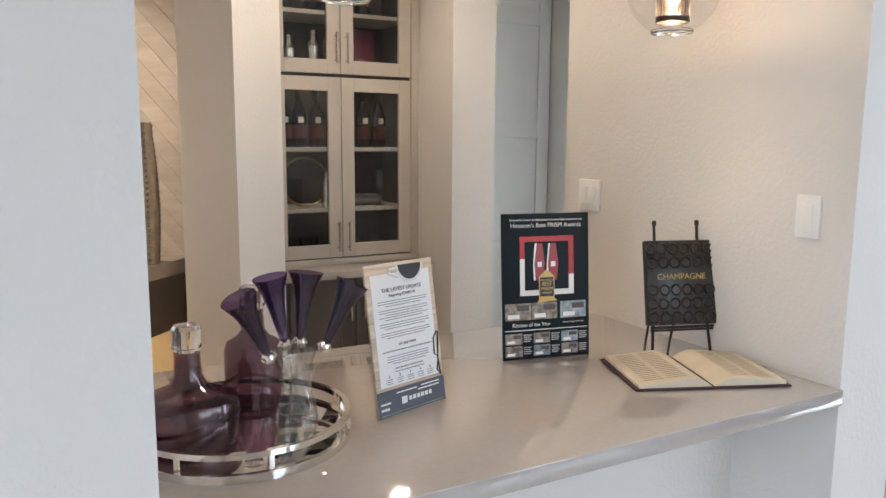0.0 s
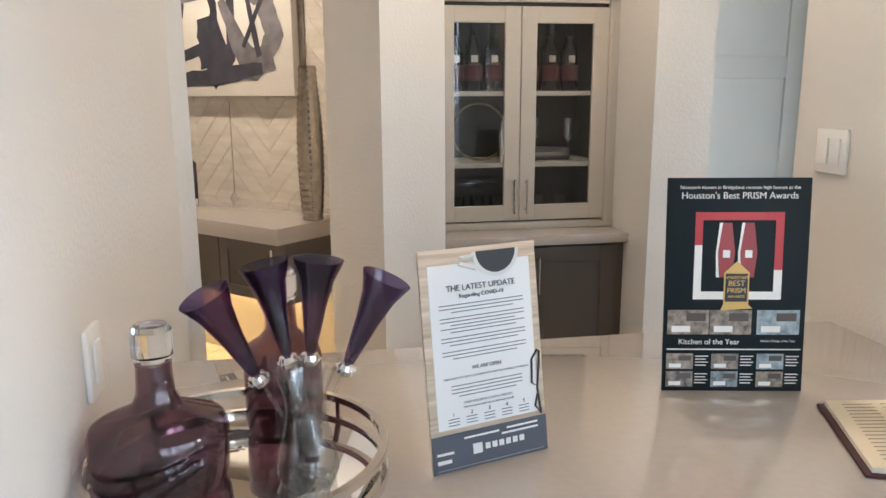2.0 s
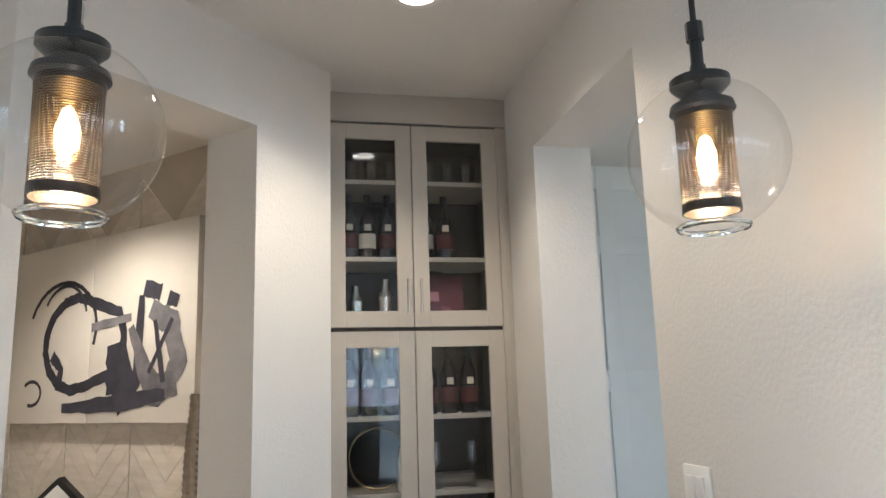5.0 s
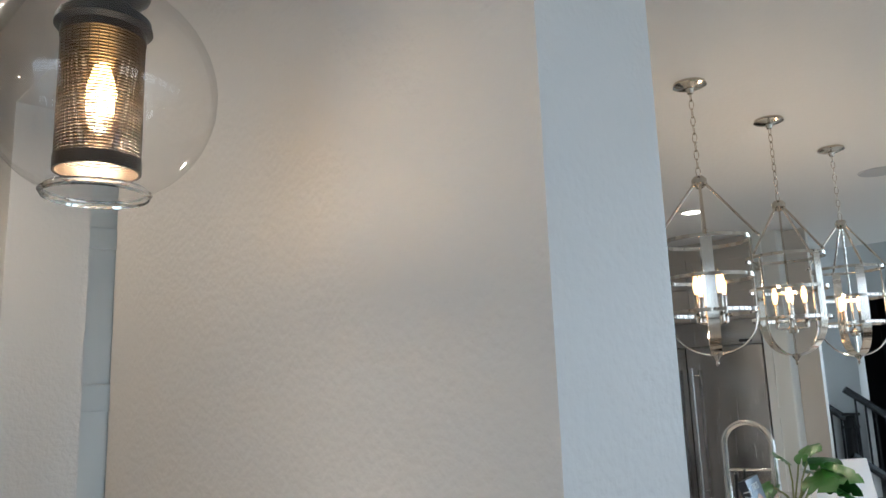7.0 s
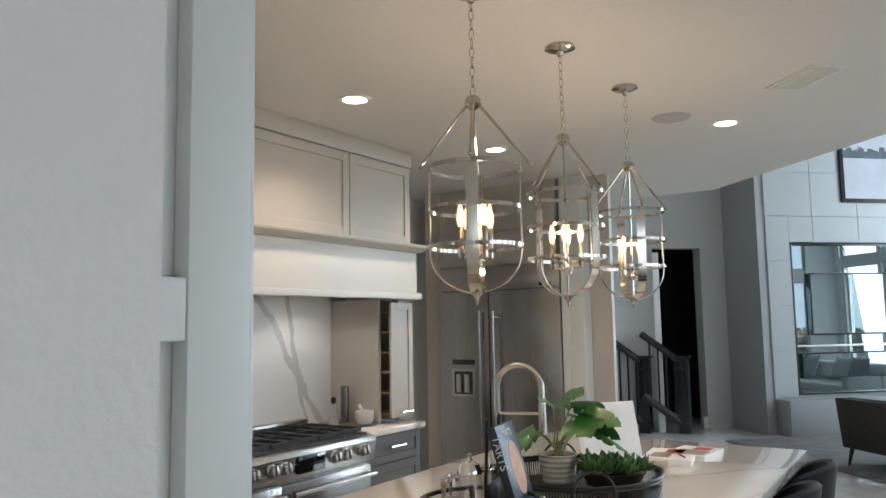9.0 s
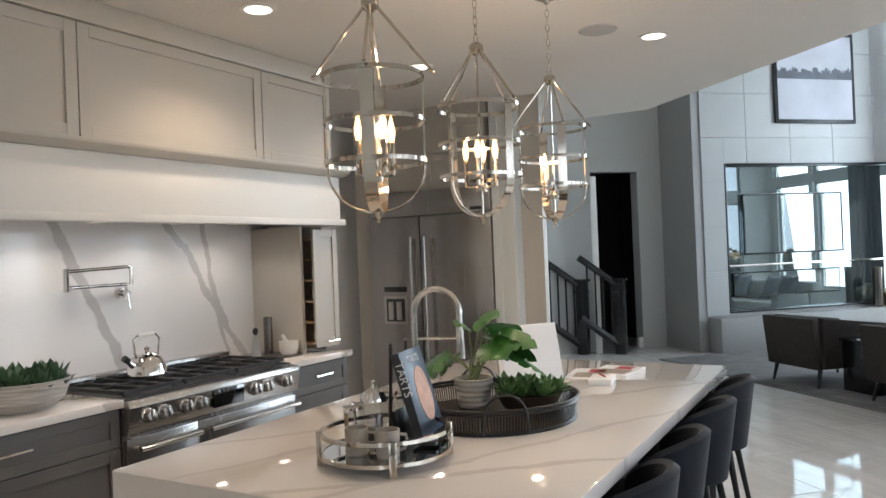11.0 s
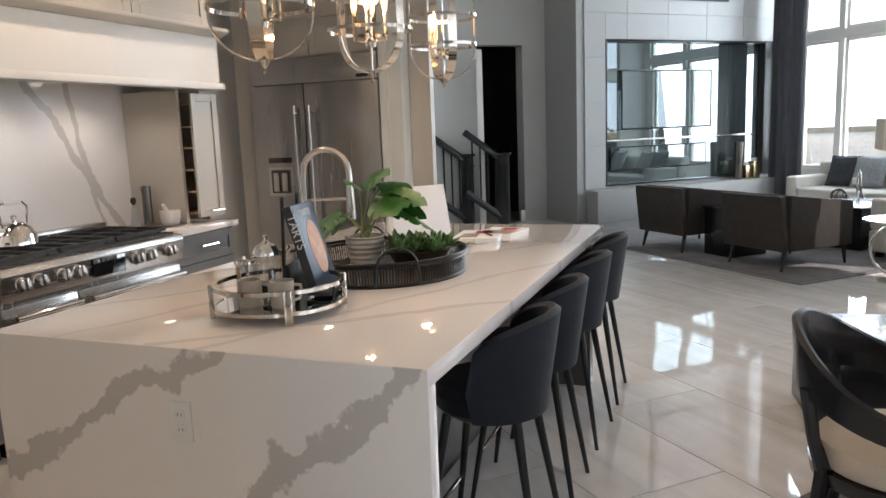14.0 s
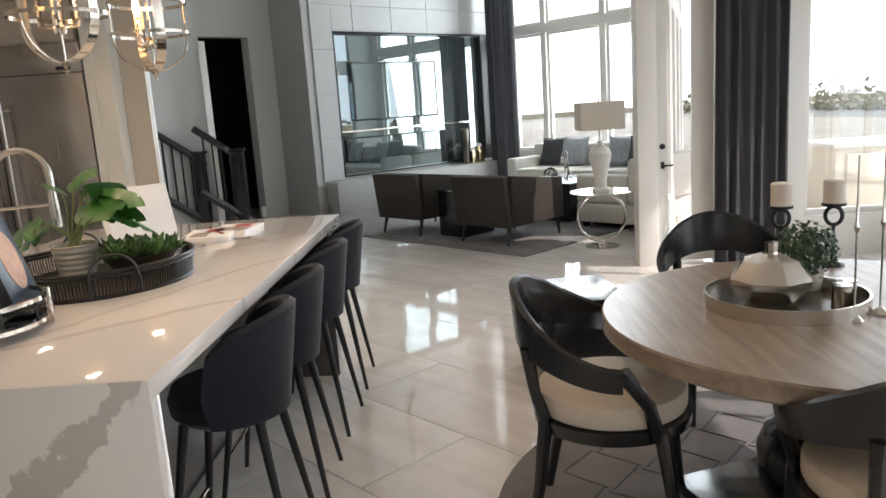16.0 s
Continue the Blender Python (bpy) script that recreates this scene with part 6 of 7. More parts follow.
for x, y, turn in ((-0.11, 0.045, -60), (-0.10, -0.08, -50)):
    mg = holder("mug", pose(TRAY1[0] + x * 0.9, TRAY1[1] + y * 0.9, COUNTER + 0.0375, 0, 0, turn) @ Matrix.Scale(0.82, 4), "beige stoneware mug on the tray", "mug", "mugs on the tray")
    part("cup", lathe([(0, 0), (0.040, 0), (0.044, 0.006), (0.046, 0.105), (0.042, 0.105), (0.040, 0.01), (0, 0.008)], 28), MUG, mg)
    part("handle", tube([(0.044, 0, 0.085), (0.070, 0, 0.080), (0.074, 0, 0.055), (0.064, 0, 0.03), (0.044, 0, 0.025)], 0.0065, 8), MUG, mg)
press = holder("french_press", pose(TRAY1[0] + 0.03, TRAY1[1] + 0.06, COUNTER + 0.0375) @ Matrix.Scale(0.85, 4), "glass french press with a polished dome lid", "coffee press")
part("beaker", lathe([(0.048, 0.008), (0.049, 0.17), (0.047, 0.17), (0.046, 0.01)], 28, closed=True), VASEGLASS, press)
part("coffee", lathe([(0, 0.012), (0.044, 0.012), (0.044, 0.06), (0, 0.06)], 24), mat("coffee_beans", (0.03, 0.018, 0.01), 0.4, vary=0.5, scale=90), press)
part("base_ring", band(0.048, 0.052, 0.0, 0.025, 28), CHROME, press)
part("lid", lathe([(0.052, 0.168), (0.052, 0.18), (0.04, 0.205), (0.012, 0.22), (0.006, 0.235), (0.012, 0.243), (0, 0.25)], 28), CHROME, press)
part("handle", tube([(0.0, 0.05, 0.16), (0.0, 0.095, 0.15), (0.0, 0.095, 0.05), (0.0, 0.05, 0.04)], 0.006, 8), CHROME, press)
for dx, dy, h in ((-0.02, 0.155, 0.15), (0.12, 0.02, 0.18)):
    jr = holder("glass_jar", pose(TRAY1[0] + dx * 0.75, TRAY1[1] + dy * 0.75, COUNTER + 0.0375) @ Matrix.Scale(0.8, 4), "glass jar with a wooden spoon and metal lid", "jar", "jars on the tray")
    part("jar", lathe([(0, 0), (0.037, 0), (0.038, h), (0.036, h), (0.035, 0.006), (0, 0.006)], 24), VASEGLASS, jr)
    part("lid", lathe([(0.039, h), (0.04, h + 0.012), (0.01, h + 0.018), (0.008, h + 0.03), (0, h + 0.032)], 24), CHROME, jr)
    part("scoop", box(-0.045, -0.008, 0.0, -0.039, 0.008, h * 0.95, 0.002), WOODIN, jr)

# cookbook on its stand
BOOKBLUE = mat("dark_blue_cover", (0.035, 0.055, 0.085), 0.35, vary=0.3, scale=9)
cb = holder("cookbook", pose(4.17, 1.94, COUNTER + 0.06, 0, 0, 12) @ pose(0, 0, 0, -16, 0, 0), "dark cookbook titled tarts leaning on a black stand", "book")
part("cover", box(-0.105, -0.014, 0, 0.105, 0.014, 0.29, 0.002), BOOKBLUE, cb)
part("spine", box(-0.107, -0.0145, 0.001, -0.1055, 0.0145, 0.289), DARKINK, cb)
part("tart_picture", lathe([(0, 0), (0.062, 0), (0.062, 0.001), (0, 0.001)], 28), mat("peach_print", (0.55, 0.27, 0.14), 0.45, vary=0.3, scale=40), cb, m=pose(0.015, -0.0145, 0.135, 90, 0, 0) @ Matrix.Diagonal((1, 1.5, 1, 1)))
flat_text(cb, "TARTS", 0.040, (-0.108, 0.0065, 0.262), (90, 90, -90), WHITEINK, "LEFT")
flat_text(cb, "TARTS", 0.035, (0.0, -0.0155, 0.245), (90, 0, 0), WHITEINK)
st = holder("book_stand", pose(4.17, 1.94, COUNTER, 0, 0, 12), "black iron book stand with upright rods", "stand")
for x in (-0.07, 0.07):
    part("rod", tube([(x, 0.12, 0), (x, 0.105, 0.36)], 0.006, 8), BLACK, st)
    part("finial", lathe([(0, 0.355), (0.009, 0.362), (0, 0.372)], 10), BLACK, st, m=pose(x, 0.105, 0))
    part("foot", tube([(x, 0.13, 0.006), (x, -0.05, 0.006), (x, -0.055, 0.085)], 0.005, 8), BLACK, st)
part("ledge", box(-0.10, -0.05, 0.045, 0.10, 0.03, 0.057, 0.002), BLACK, st)
part("back_plate", box(-0.09, 0.05, 0.05, 0.09, 0.056, 0.16, 0.002), BLACK, st, m=pose(0, 0.02, 0, -14, 0, 0))

# wire basket with plants
BASK = (4.71, 1.985)
DARKWOOD = streaked("dark_stained_wood", (0.020, 0.013, 0.009), (0.045, 0.030, 0.020), 0.45)
bk = holder("wire_basket", pose(*BASK, COUNTER) @ Matrix.Scale(1.1, 4), "round dark wire basket tray with two hoop handles", "basket")
part("floor_disc", lathe([(0, 0.004), (0.30, 0.004), (0.30, 0.012), (0, 0.012)], 48), DARKWOOD, bk)
for z, r, fat in ((0.006, 0.303, 0.008), (0.070, 0.313, 0.005), (0.082, 0.316, 0.006)):
    part("hoop", tube(ring_points(r, z, 56), fat, 8, closed=True), BLACK, bk)
bm = bmesh.new()
for k in range(190):
    a = 2 * math.pi * k / 190
    tube([(0.303 * math.cos(a), 0.303 * math.sin(a), 0.004), (0.315 * math.cos(a), 0.315 * math.sin(a), 0.08)], 0.0026, 4, bm)
tagged(part("wire_side", bm, BLACK, bk, "close dark upright wires"), kind="stuff")
for a in (215, 35):
    c, s_ = math.cos(radians(a)), math.sin(radians(a))
    pts = [(0.32 * c - s_ * 0.075 * math.cos(t), 0.32 * s_ + c * 0.075 * math.cos(t), 0.01 + 0.125 * max(0, math.sin(t)) ** 0.6) for t in [math.pi * k / 14 for k in range(15)]]
    part("handle", tube(pts, 0.0045, 8), BLACK, bk)
POT = mat("cream_ribbed_pot", (0.62, 0.57, 0.48), 0.5, vary=0.08, scale=20)
SOIL = mat("potting_soil", (0.05, 0.035, 0.02), 0.9, vary=0.5, scale=70, bump=0.6, bump_scale=90)


def leaf(bm, base, tip, width, droop, seed):
    """A broad leaf from base to tip, cut into lobes along both sides and folded at the midrib."""
    rnd = random.Random(seed)
    b, t_ = Vector(base), Vector(tip)
    d_ = t_ - b
    side = d_.cross(Vector((0, 0, 1))).normalized()
    roll = rnd.uniform(-0.7, 0.7)
    side = (side * math.cos(roll) + side.cross(d_).normalized() * math.sin(roll)).normalized()
    up = side.cross(d_).normalized()
    n = 18
    rows = []
    for k in range(n + 1):
        f = k / n
        c = b + d_ * f + Vector((0, 0, -droop * f * f))
        full = width * (math.sin(math.pi * min(1, f ** 0.75 * 0.96 + 0.04)) ** 0.7)
        row = []
        for sgn in (-1, 1):
            lobe = 0.62 if (k + (2 if sgn > 0 else 0)) % 5 == 4 and 3 < k < 17 else 1.0
            for g in (1.0, 0.55):
                w = full * (lobe if g == 1.0 else min(lobe + 0.25, 1.0)) * g
                sweep = d_ * (0.10 * g * (1 - f))
                row.append(bm.verts.new(c + side * sgn * w - sweep + up * (w * 0.28 - 0.9 * w * w / width * 0.55) + Vector((0, 0, 0.004 * rnd.random()))))
        rows.append((row[0], row[1], bm.verts.new(c), row[3], row[2]))
    for a, c in zip(rows, rows[1:]):
        for j in range(4):
            bm.faces.new((a[j], a[j + 1], c[j + 1], c[j]))
    return bm


plant = holder("potted_plant", pose(4.79, 2.10, COUNTER + 0.0135) @ Matrix.Scale(0.90, 4), "leafy green split-leaf plant in a ribbed cream pot", "plant")
part("pot", lathe([(0, 0)] + [(0.068 + 0.022 * k / 11 + (0.004 if k % 2 else 0), 0.006 + 0.13 * k / 11) for k in range(12)] + [(0.084, 0.138), (0.078, 0.11), (0, 0.11)], 36), POT, plant)
part("soil", lathe([(0, 0.118), (0.080, 0.116), (0.080, 0.11), (0, 0.11)], 28), SOIL, plant)
LEAVES = ((0.06, -0.05, 0.30, 0.20, -0.17, 0.33), (0.02, -0.03, 0.34, -0.03, -0.16, 0.42), (0.05, -0.10, 0.24, 0.12, -0.27, 0.20), (0.03, 0.03, 0.29, 0.04, 0.12, 0.39), (0.04, -0.14, 0.28, 0.06, -0.30, 0.27), (-0.06, 0.10, 0.19, -0.14, 0.24, 0.13), (0.02, 0.10, 0.16, 0.02, 0.27, 0.10), (0.10, -0.04, 0.24, 0.26, -0.12, 0.22), (-0.02, -0.10, 0.24, -0.09, -0.22, 0.24), (0.08, -0.12, 0.20, 0.16, -0.30, 0.12))
for k, (ax, ay, az, bx, by, bz) in enumerate(LEAVES):
    part("leaf", leaf(bmesh.new(), (ax, ay, az + 0.06), (bx, by, bz + 0.05), 0.082 + 0.012 * (k % 3), 0.05, k), LEAF, plant)
    part("stem", tube([(0.03 * math.cos(k), 0.03 * math.sin(k), 0.115), (ax * 0.5, ay * 0.5, 0.12 + az * 0.5), (ax, ay, az + 0.06)], 0.0042, 6), STEMGREEN, plant)
low = holder("succulent_dish", pose(4.83, 1.87, COUNTER + 0.0265) @ Matrix.Scale(1.15, 4), "low dish of green succulents in the basket", "plant")
part("dish", lathe([(0, 0), (0.09, 0), (0.12, 0.05), (0.112, 0.05), (0.085, 0.01), (0, 0.01)], 28), DARKWOOD, low)
BRIGHTGREEN = mat("fresh_succulent_green", (0.10, 0.19, 0.055), 0.45, vary=0.4, scale=40)
for k in range(12):
    a, rr = 2.4 * k, 0.032 * math.sqrt(k)
    part("rosette", spikes(bmesh.new(), rr * math.cos(a), rr * math.sin(a), 0.045, 20, 0.062, k + 40, 0.011), BRIGHTGREEN, low)

# faucet, sink, papers
fc = holder("kitchen_faucet", pose(4.98, 2.50, COUNTER) @ Matrix.Diagonal((1, 1, 0.92, 1)), "tall nickel spring-neck kitchen faucet on the island", "faucet")
part("base", lathe([(0, 0), (0.03, 0), (0.028, 0.02), (0.02, 0.06), (0.018, 0.20), (0, 0.2)], 20), NICKEL, fc)
pts = [(0, 0, 0.18)] + [(0.0, 0.12 * math.cos(t) - 0.12, 0.42 + 0.12 * math.sin(t)) for t in [math.pi * k / 14 for k in range(15)]] + [(0, -0.24, 0.30)]
part("spring_neck", tube(pts, 0.014, 12), NICKEL, fc)
part("brace", tube([(0, 0, 0.29), (0, -0.24, 0.30)], 0.007, 8), NICKEL, fc)
part("spray_head", tube([(0, -0.24, 0.36), (0, -0.24, 0.20)], 0.02, 14, radii=[0.016, 0.022]), NICKEL, fc)
part("lever", tube([(0.02, 0, 0.10), (0.09, 0, 0.12)], 0.007, 8), NICKEL, fc)
ps = holder("price_sheet_stand", pose(5.42, 2.04, COUNTER, 0, 0, -38), "clear leaning stand with a white printed sheet", "sign")
part("sheet", box(-0.108, -0.003, 0, 0.108, 0.003, 0.30, 0.001), PAPER, ps, m=pose(0, 0, 0, -14, 0, 0))
part("footing", box(-0.108, 0.0, 0, 0.108, 0.10, 0.004), ACRYLIC, ps)
pf2 = holder("picture_frame", pose(5.30, 2.12, COUNTER, 0, 0, -42), "white framed notice leaning on the island", "picture frame")
part("frame", box(-0.09, -0.008, 0, 0.09, 0.008, 0.24, 0.003), TRIM, pf2, m=pose(0, 0, 0, -18, 0, 0))
part("print", box(-0.068, -0.0092, 0.025, 0.068, -0.0082, 0.215), PAPER, pf2, m=pose(0, 0, 0, -18, 0, 0))
part("prop_leg", box(-0.02, 0.0, 0, 0.02, 0.10, 0.004), TRIM, pf2)
for x, y, turn, sx, sy, h in ((5.78, 1.93, 8, 0.15, 0.11, 0.003), (5.92, 1.84, -6, 0.14, 0.11, 0.003)):
    lf = holder("leaflet", pose(x, y, COUNTER, 0, 0, turn), "printed leaflet lying on the island", "leaflet", "leaflets on the island")
    part("sheet", box(-sx, -sy, 0, sx, sy, h), PAPER, lf)
    part("photo", box(-sx * 0.8, -sy * 0.8, h, sx * 0.1, sy * 0.7, h + 0.0006), PHOTO_A, lf)
    part("photo", box(sx * 0.2, -sy * 0.6, h, sx * 0.85, sy * 0.2, h + 0.0006), RED, lf)
crd = holder("card_stack", pose(5.56, 1.80, COUNTER, 0, 0, 10), "stack of white cards on the island", "cards")
part("card_block", box(-0.085, -0.055, 0, 0.085, 0.055, 0.028, 0.001), PAPER, crd)
part("pen", tube([(-0.03, -0.02, 0.033), (0.05, 0.02, 0.033)], 0.004, 8), RED, crd)


# ---- dining ----
OAK = streaked("pale_limed_oak", (0.20, 0.145, 0.10), (0.32, 0.245, 0.175), 0.34, along=(0.8, 10, 10), bump=0.08)
SEATCLOTH = mat("cream_seat_cloth", (0.62, 0.53, 0.42), 0.85, vary=0.05, scale=12, bump=0.2, bump_scale=500)
RUGGREY = mat("grey_carved_rug", (0.20, 0.19, 0.19), 0.95, vary=0.25, scale=5, bump=0.8, bump_scale=160)
RUGLINE = mat("grey_rug_line", (0.13, 0.125, 0.13), 0.95, vary=0.2, scale=9)
TC = (4.40, -0.58)
table = holder("round_table", pose(*TC, 0), "round pale oak dining table on a black turned pedestal", "table")
part("tabletop", lathe([(0, 0.685), (0.70, 0.685), (0.745, 0.688), (0.752, 0.695), (0.752, 0.742), (0.747, 0.75), (0, 0.75)], 72), OAK, table)
part("pedestal", lathe([(0, 0.06), (0.20, 0.06), (0.235, 0.12), (0.245, 0.25), (0.22, 0.32), (0.155, 0.36), (0.15, 0.42), (0.20, 0.47), (0.215, 0.52), (0.20, 0.60), (0.22, 0.64), (0.22, 0.684), (0, 0.684)], 40), BLACKWOOD, table)
part("plinth", box(-0.38, -0.38, 0.02, 0.38, 0.38, 0.06, 0.008), BLACKWOOD, table, m=Matrix.Rotation(radians(20), 4, "Z"))
rug = holder("dining_rug", pose(*TC, 0, 0, 0, 0) @ Matrix.Diagonal((0.79, 0.79, 1, 1)), "round grey carved rug under the dining table", "rug")
part("rug_body", lathe([(0, 0), (1.45, 0), (1.46, 0.01), (1.44, 0.019), (0, 0.019)], 64), RUGGREY, rug)
bm = bmesh.new()
rnd = random.Random(9)
for k in range(-7, 8):
    for j in range(-7, 8):
        cx, cy = k * 0.2, j * 0.2
        if math.hypot(cx, cy) > 1.2:
            continue
        a = radians(45 if (k + j) % 2 else -45) + 0.2 * rnd.random()
        dx, dy = math.cos(a) * 0.13, math.sin(a) * 0.13
        tube([(cx - dx, cy - dy, 0.019), (cx + dx, cy + dy, 0.019)], 0.006, 4, bm)
tagged(part("carved_groove", bm, RUGLINE, rug), kind="stuff")


def rail_top(f):
    """The height of the wrap-round chair back: low at the arms, high behind."""
    s = math.sin(math.pi * f)
    return (0.55 + 0.09 * s ** 1.6, 0.615 + 0.195 * s ** 1.8)


def dining_chair(m):
    c = holder("dining_chair", m, "black lacquered barrel-back dining chair with a cream seat", "chair", "chairs round the dining table")
    part("seat", prism([(0.24 * math.cos(radians(a)) * (1.0 if abs(math.cos(radians(a))) < 0.8 else 1.0), 0.235 * math.sin(radians(a))) for a in range(0, 360, 12)], 0.41, 0.485, 0.02), SEATCLOTH, c, "cream upholstered seat")
    part("seat_frame", lathe([(0.20, 0.37), (0.245, 0.37), (0.252, 0.41), (0.20, 0.41)], 36, closed=True), BLACKWOOD, c)
    part("backrest", curved_shell(0.268, 0.294, rail_top, 168, 372, 30, 5, flare=0.012), BLACKWOOD, c)
    for sx in (-1, 1):
        part("leg", tube([(sx * 0.205, 0.16, 0.41), (sx * 0.215, 0.19, 0.2), (sx * 0.22, 0.21, 0)], 0.02, 10, radii=[0.024, 0.019, 0.014]), BLACKWOOD, c)
        part("leg", tube([(sx * 0.165, -0.18, 0.42), (sx * 0.175, -0.205, 0.2), (sx * 0.19, -0.245, 0)], 0.02, 10, radii=[0.024, 0.019, 0.014]), BLACKWOOD, c)
        part("arm_post", tube([(sx * 0.205, 0.15, 0.39), (sx * 0.245, 0.13, 0.50), (sx * 0.278, 0.06, 0.61)], 0.02, 10, radii=[0.024, 0.02, 0.024]), BLACKWOOD, c)
        part("back_post", tube([(sx * 0.165, -0.18, 0.40), (sx * 0.17, -0.21, 0.50), (sx * 0.175, -0.228, 0.64)], 0.02, 10, radii=[0.023, 0.018, 0.022]), BLACKWOOD, c)
    return c


ch = dining_chair(pose(4.43, 0.155, 0.019, 0, 0, 164) @ Matrix.Scale(1.06, 4))
copy_thing(ch, pose(3.79, -0.47, 0.019, 0, 0, -95))
copy_thing(ch, pose(5.36, -0.57, 0.019, 0, 0, 88))
copy_thing(ch, pose(4.30, -1.55, 0.019, 0, 0, 5))
bench = holder("lettered_box", pose(6.02, 0.06, 0, 0, 0, 8), "black box with gold lettering standing on the floor", "box")
part("body", box(-0.28, -0.24, 0, 0.28, 0.24, 0.45, 0.006), BLACKWOOD, bench)
for k in range(4):
    part("letter_bar", box(-0.10, -0.14 + k * 0.075, 0.4503, 0.04, -0.10 + k * 0.075, 0.4512), GOLDINK, bench)
# table setting
dt = holder("serving_tray", pose(4.46, -0.43, 0.75) @ Matrix.Scale(1.06, 4), "round brushed nickel tray on the dining table", "tray")
part("floor_disc", lathe([(0, 0), (0.235, 0), (0.235, 0.006), (0, 0.006)], 48), RIBBED, dt)
part("rim", band(0.232, 0.24, 0.0, 0.045, 56), NICKEL, dt)
FACET = mat("faceted_silver", (0.70, 0.66, 0.60), 0.18, 1.0)
pot = holder("faceted_jar", pose(4.50, -0.40, 0.757) @ Matrix.Scale(1.05, 4), "faceted silver lidded jar on the tray", "jar")
part("body", lathe([(0, 0), (0.07, 0), (0.125, 0.055), (0.125, 0.065), (0, 0.065)], 8), FACET, pot, smooth=False)
part("lid", lathe([(0.128, 0.066), (0.128, 0.076), (0.085, 0.135), (0.03, 0.155), (0, 0.156)], 8), FACET, pot, smooth=False)
part("knob", lathe([(0, 0.155), (0.02, 0.155), (0.022, 0.19), (0, 0.192)], 8), FACET, pot, smooth=False)
for dx, dy in ((-0.05, -0.13), (0.0, -0.17)):
    sp = holder("small_canister", pose(4.42 + dx, -0.44 + dy, 0.757), "small silver canister on the tray", "canister", "canisters on the tray")
    part("body", lathe([(0, 0), (0.03, 0), (0.03, 0.05), (0, 0.05)], 20), FACET, sp)
    part("lid", lathe([(0.031, 0.051), (0.031, 0.075), (0, 0.077)], 20), FACET, sp)
bush = holder("table_plant", pose(4.63, -0.57, 0.757) @ Matrix.Scale(1.05, 4), "small bushy green plant on the dining table", "plant")
part("pot", lathe([(0, 0), (0.05, 0), (0.06, 0.06), (0.052, 0.06), (0, 0.05)], 20), POT, bush)
bm = bmesh.new()
rnd = random.Random(21)
for k in range(900):
    v = Vector((rnd.gauss(0, 1), rnd.gauss(0, 1), rnd.gauss(0, 1))).normalized() * (0.06 + 0.045 * rnd.random())
    c = Vector((0, 0, 0.13)) + v
    s1 = Vector((rnd.gauss(0, 1), rnd.gauss(0, 1), rnd.gauss(0, 1))).normalized() * 0.011
    s2 = s1.cross(v.normalized()) * 0.8
    bm.faces.new([bm.verts.new(c + q) for q in (s1, s2, -s1, -s2)])
tagged(part("leaves", bm, GREEN, bush, smooth=False), kind="stuff")
for x, y, h in ((4.98, -0.63, 0.30), (4.97, -0.83, 0.30)):
    cs = holder("candle_holder", pose(x, y, 0.75), "black chain-link candle holder with a white candle", "candle holder", "candle holders on the table")
    part("foot", lathe([(0, 0), (0.045, 0), (0.04, 0.01), (0.008, 0.02), (0.007, h * 0.55), (0, h * 0.55)], 20), BLACK, cs)
    part("link", tube([(0.030 * math.cos(2 * math.pi * k / 20), 0, h * 0.55 + 0.035 + 0.036 * math.sin(2 * math.pi * k / 20)) for k in range(20)], 0.008, 8, closed=True), BLACK, cs, m=Matrix.Rotation(radians(70), 4, "Z"))
    part("cup", lathe([(0, h * 0.55 + 0.07), (0.045, h * 0.55 + 0.075), (0.045, h * 0.55 + 0.085), (0, h * 0.55 + 0.085)], 20), BLACK, cs)
    part("candle", lathe([(0, h * 0.55 + 0.086), (0.04, h * 0.55 + 0.086), (0.04, h * 0.55 + 0.17), (0.034, h * 0.55 + 0.176), (0, h * 0.55 + 0.178)], 24), mat("candle_wax", (0.72, 0.64, 0.55), 0.5) if "candle_wax" not in bpy.data.materials else bpy.data.materials["candle_wax"], cs, "white wax candle")
for x, y in ((4.25, -0.55), (4.31, -0.66)):
    sw = holder("tall_ornament", pose(x, y, 0.75), "tall slender antique metal stake ornament", "ornament", "stake ornaments")
    part("foot", lathe([(0, 0), (0.028, 0), (0.02, 0.01), (0.005, 0.02), (0, 0.02)], 16), NICKEL, sw)
    part("rod", tube([(0, 0, 0.01), (0, 0, 0.50)], 0.0035, 8), NICKEL, sw)
    part("finial", lathe([(0, 0.26), (0.009, 0.285), (0.005, 0.30), (0.004, 0.36), (0, 0.365)], 12), NICKEL, sw)

# ---- curtains and the glazed door ----
DRAPE = mat("slate_grey_drape", (0.105, 0.105, 0.115), 0.85, vary=0.15, scale=6, bump=0.15, bump_scale=300)


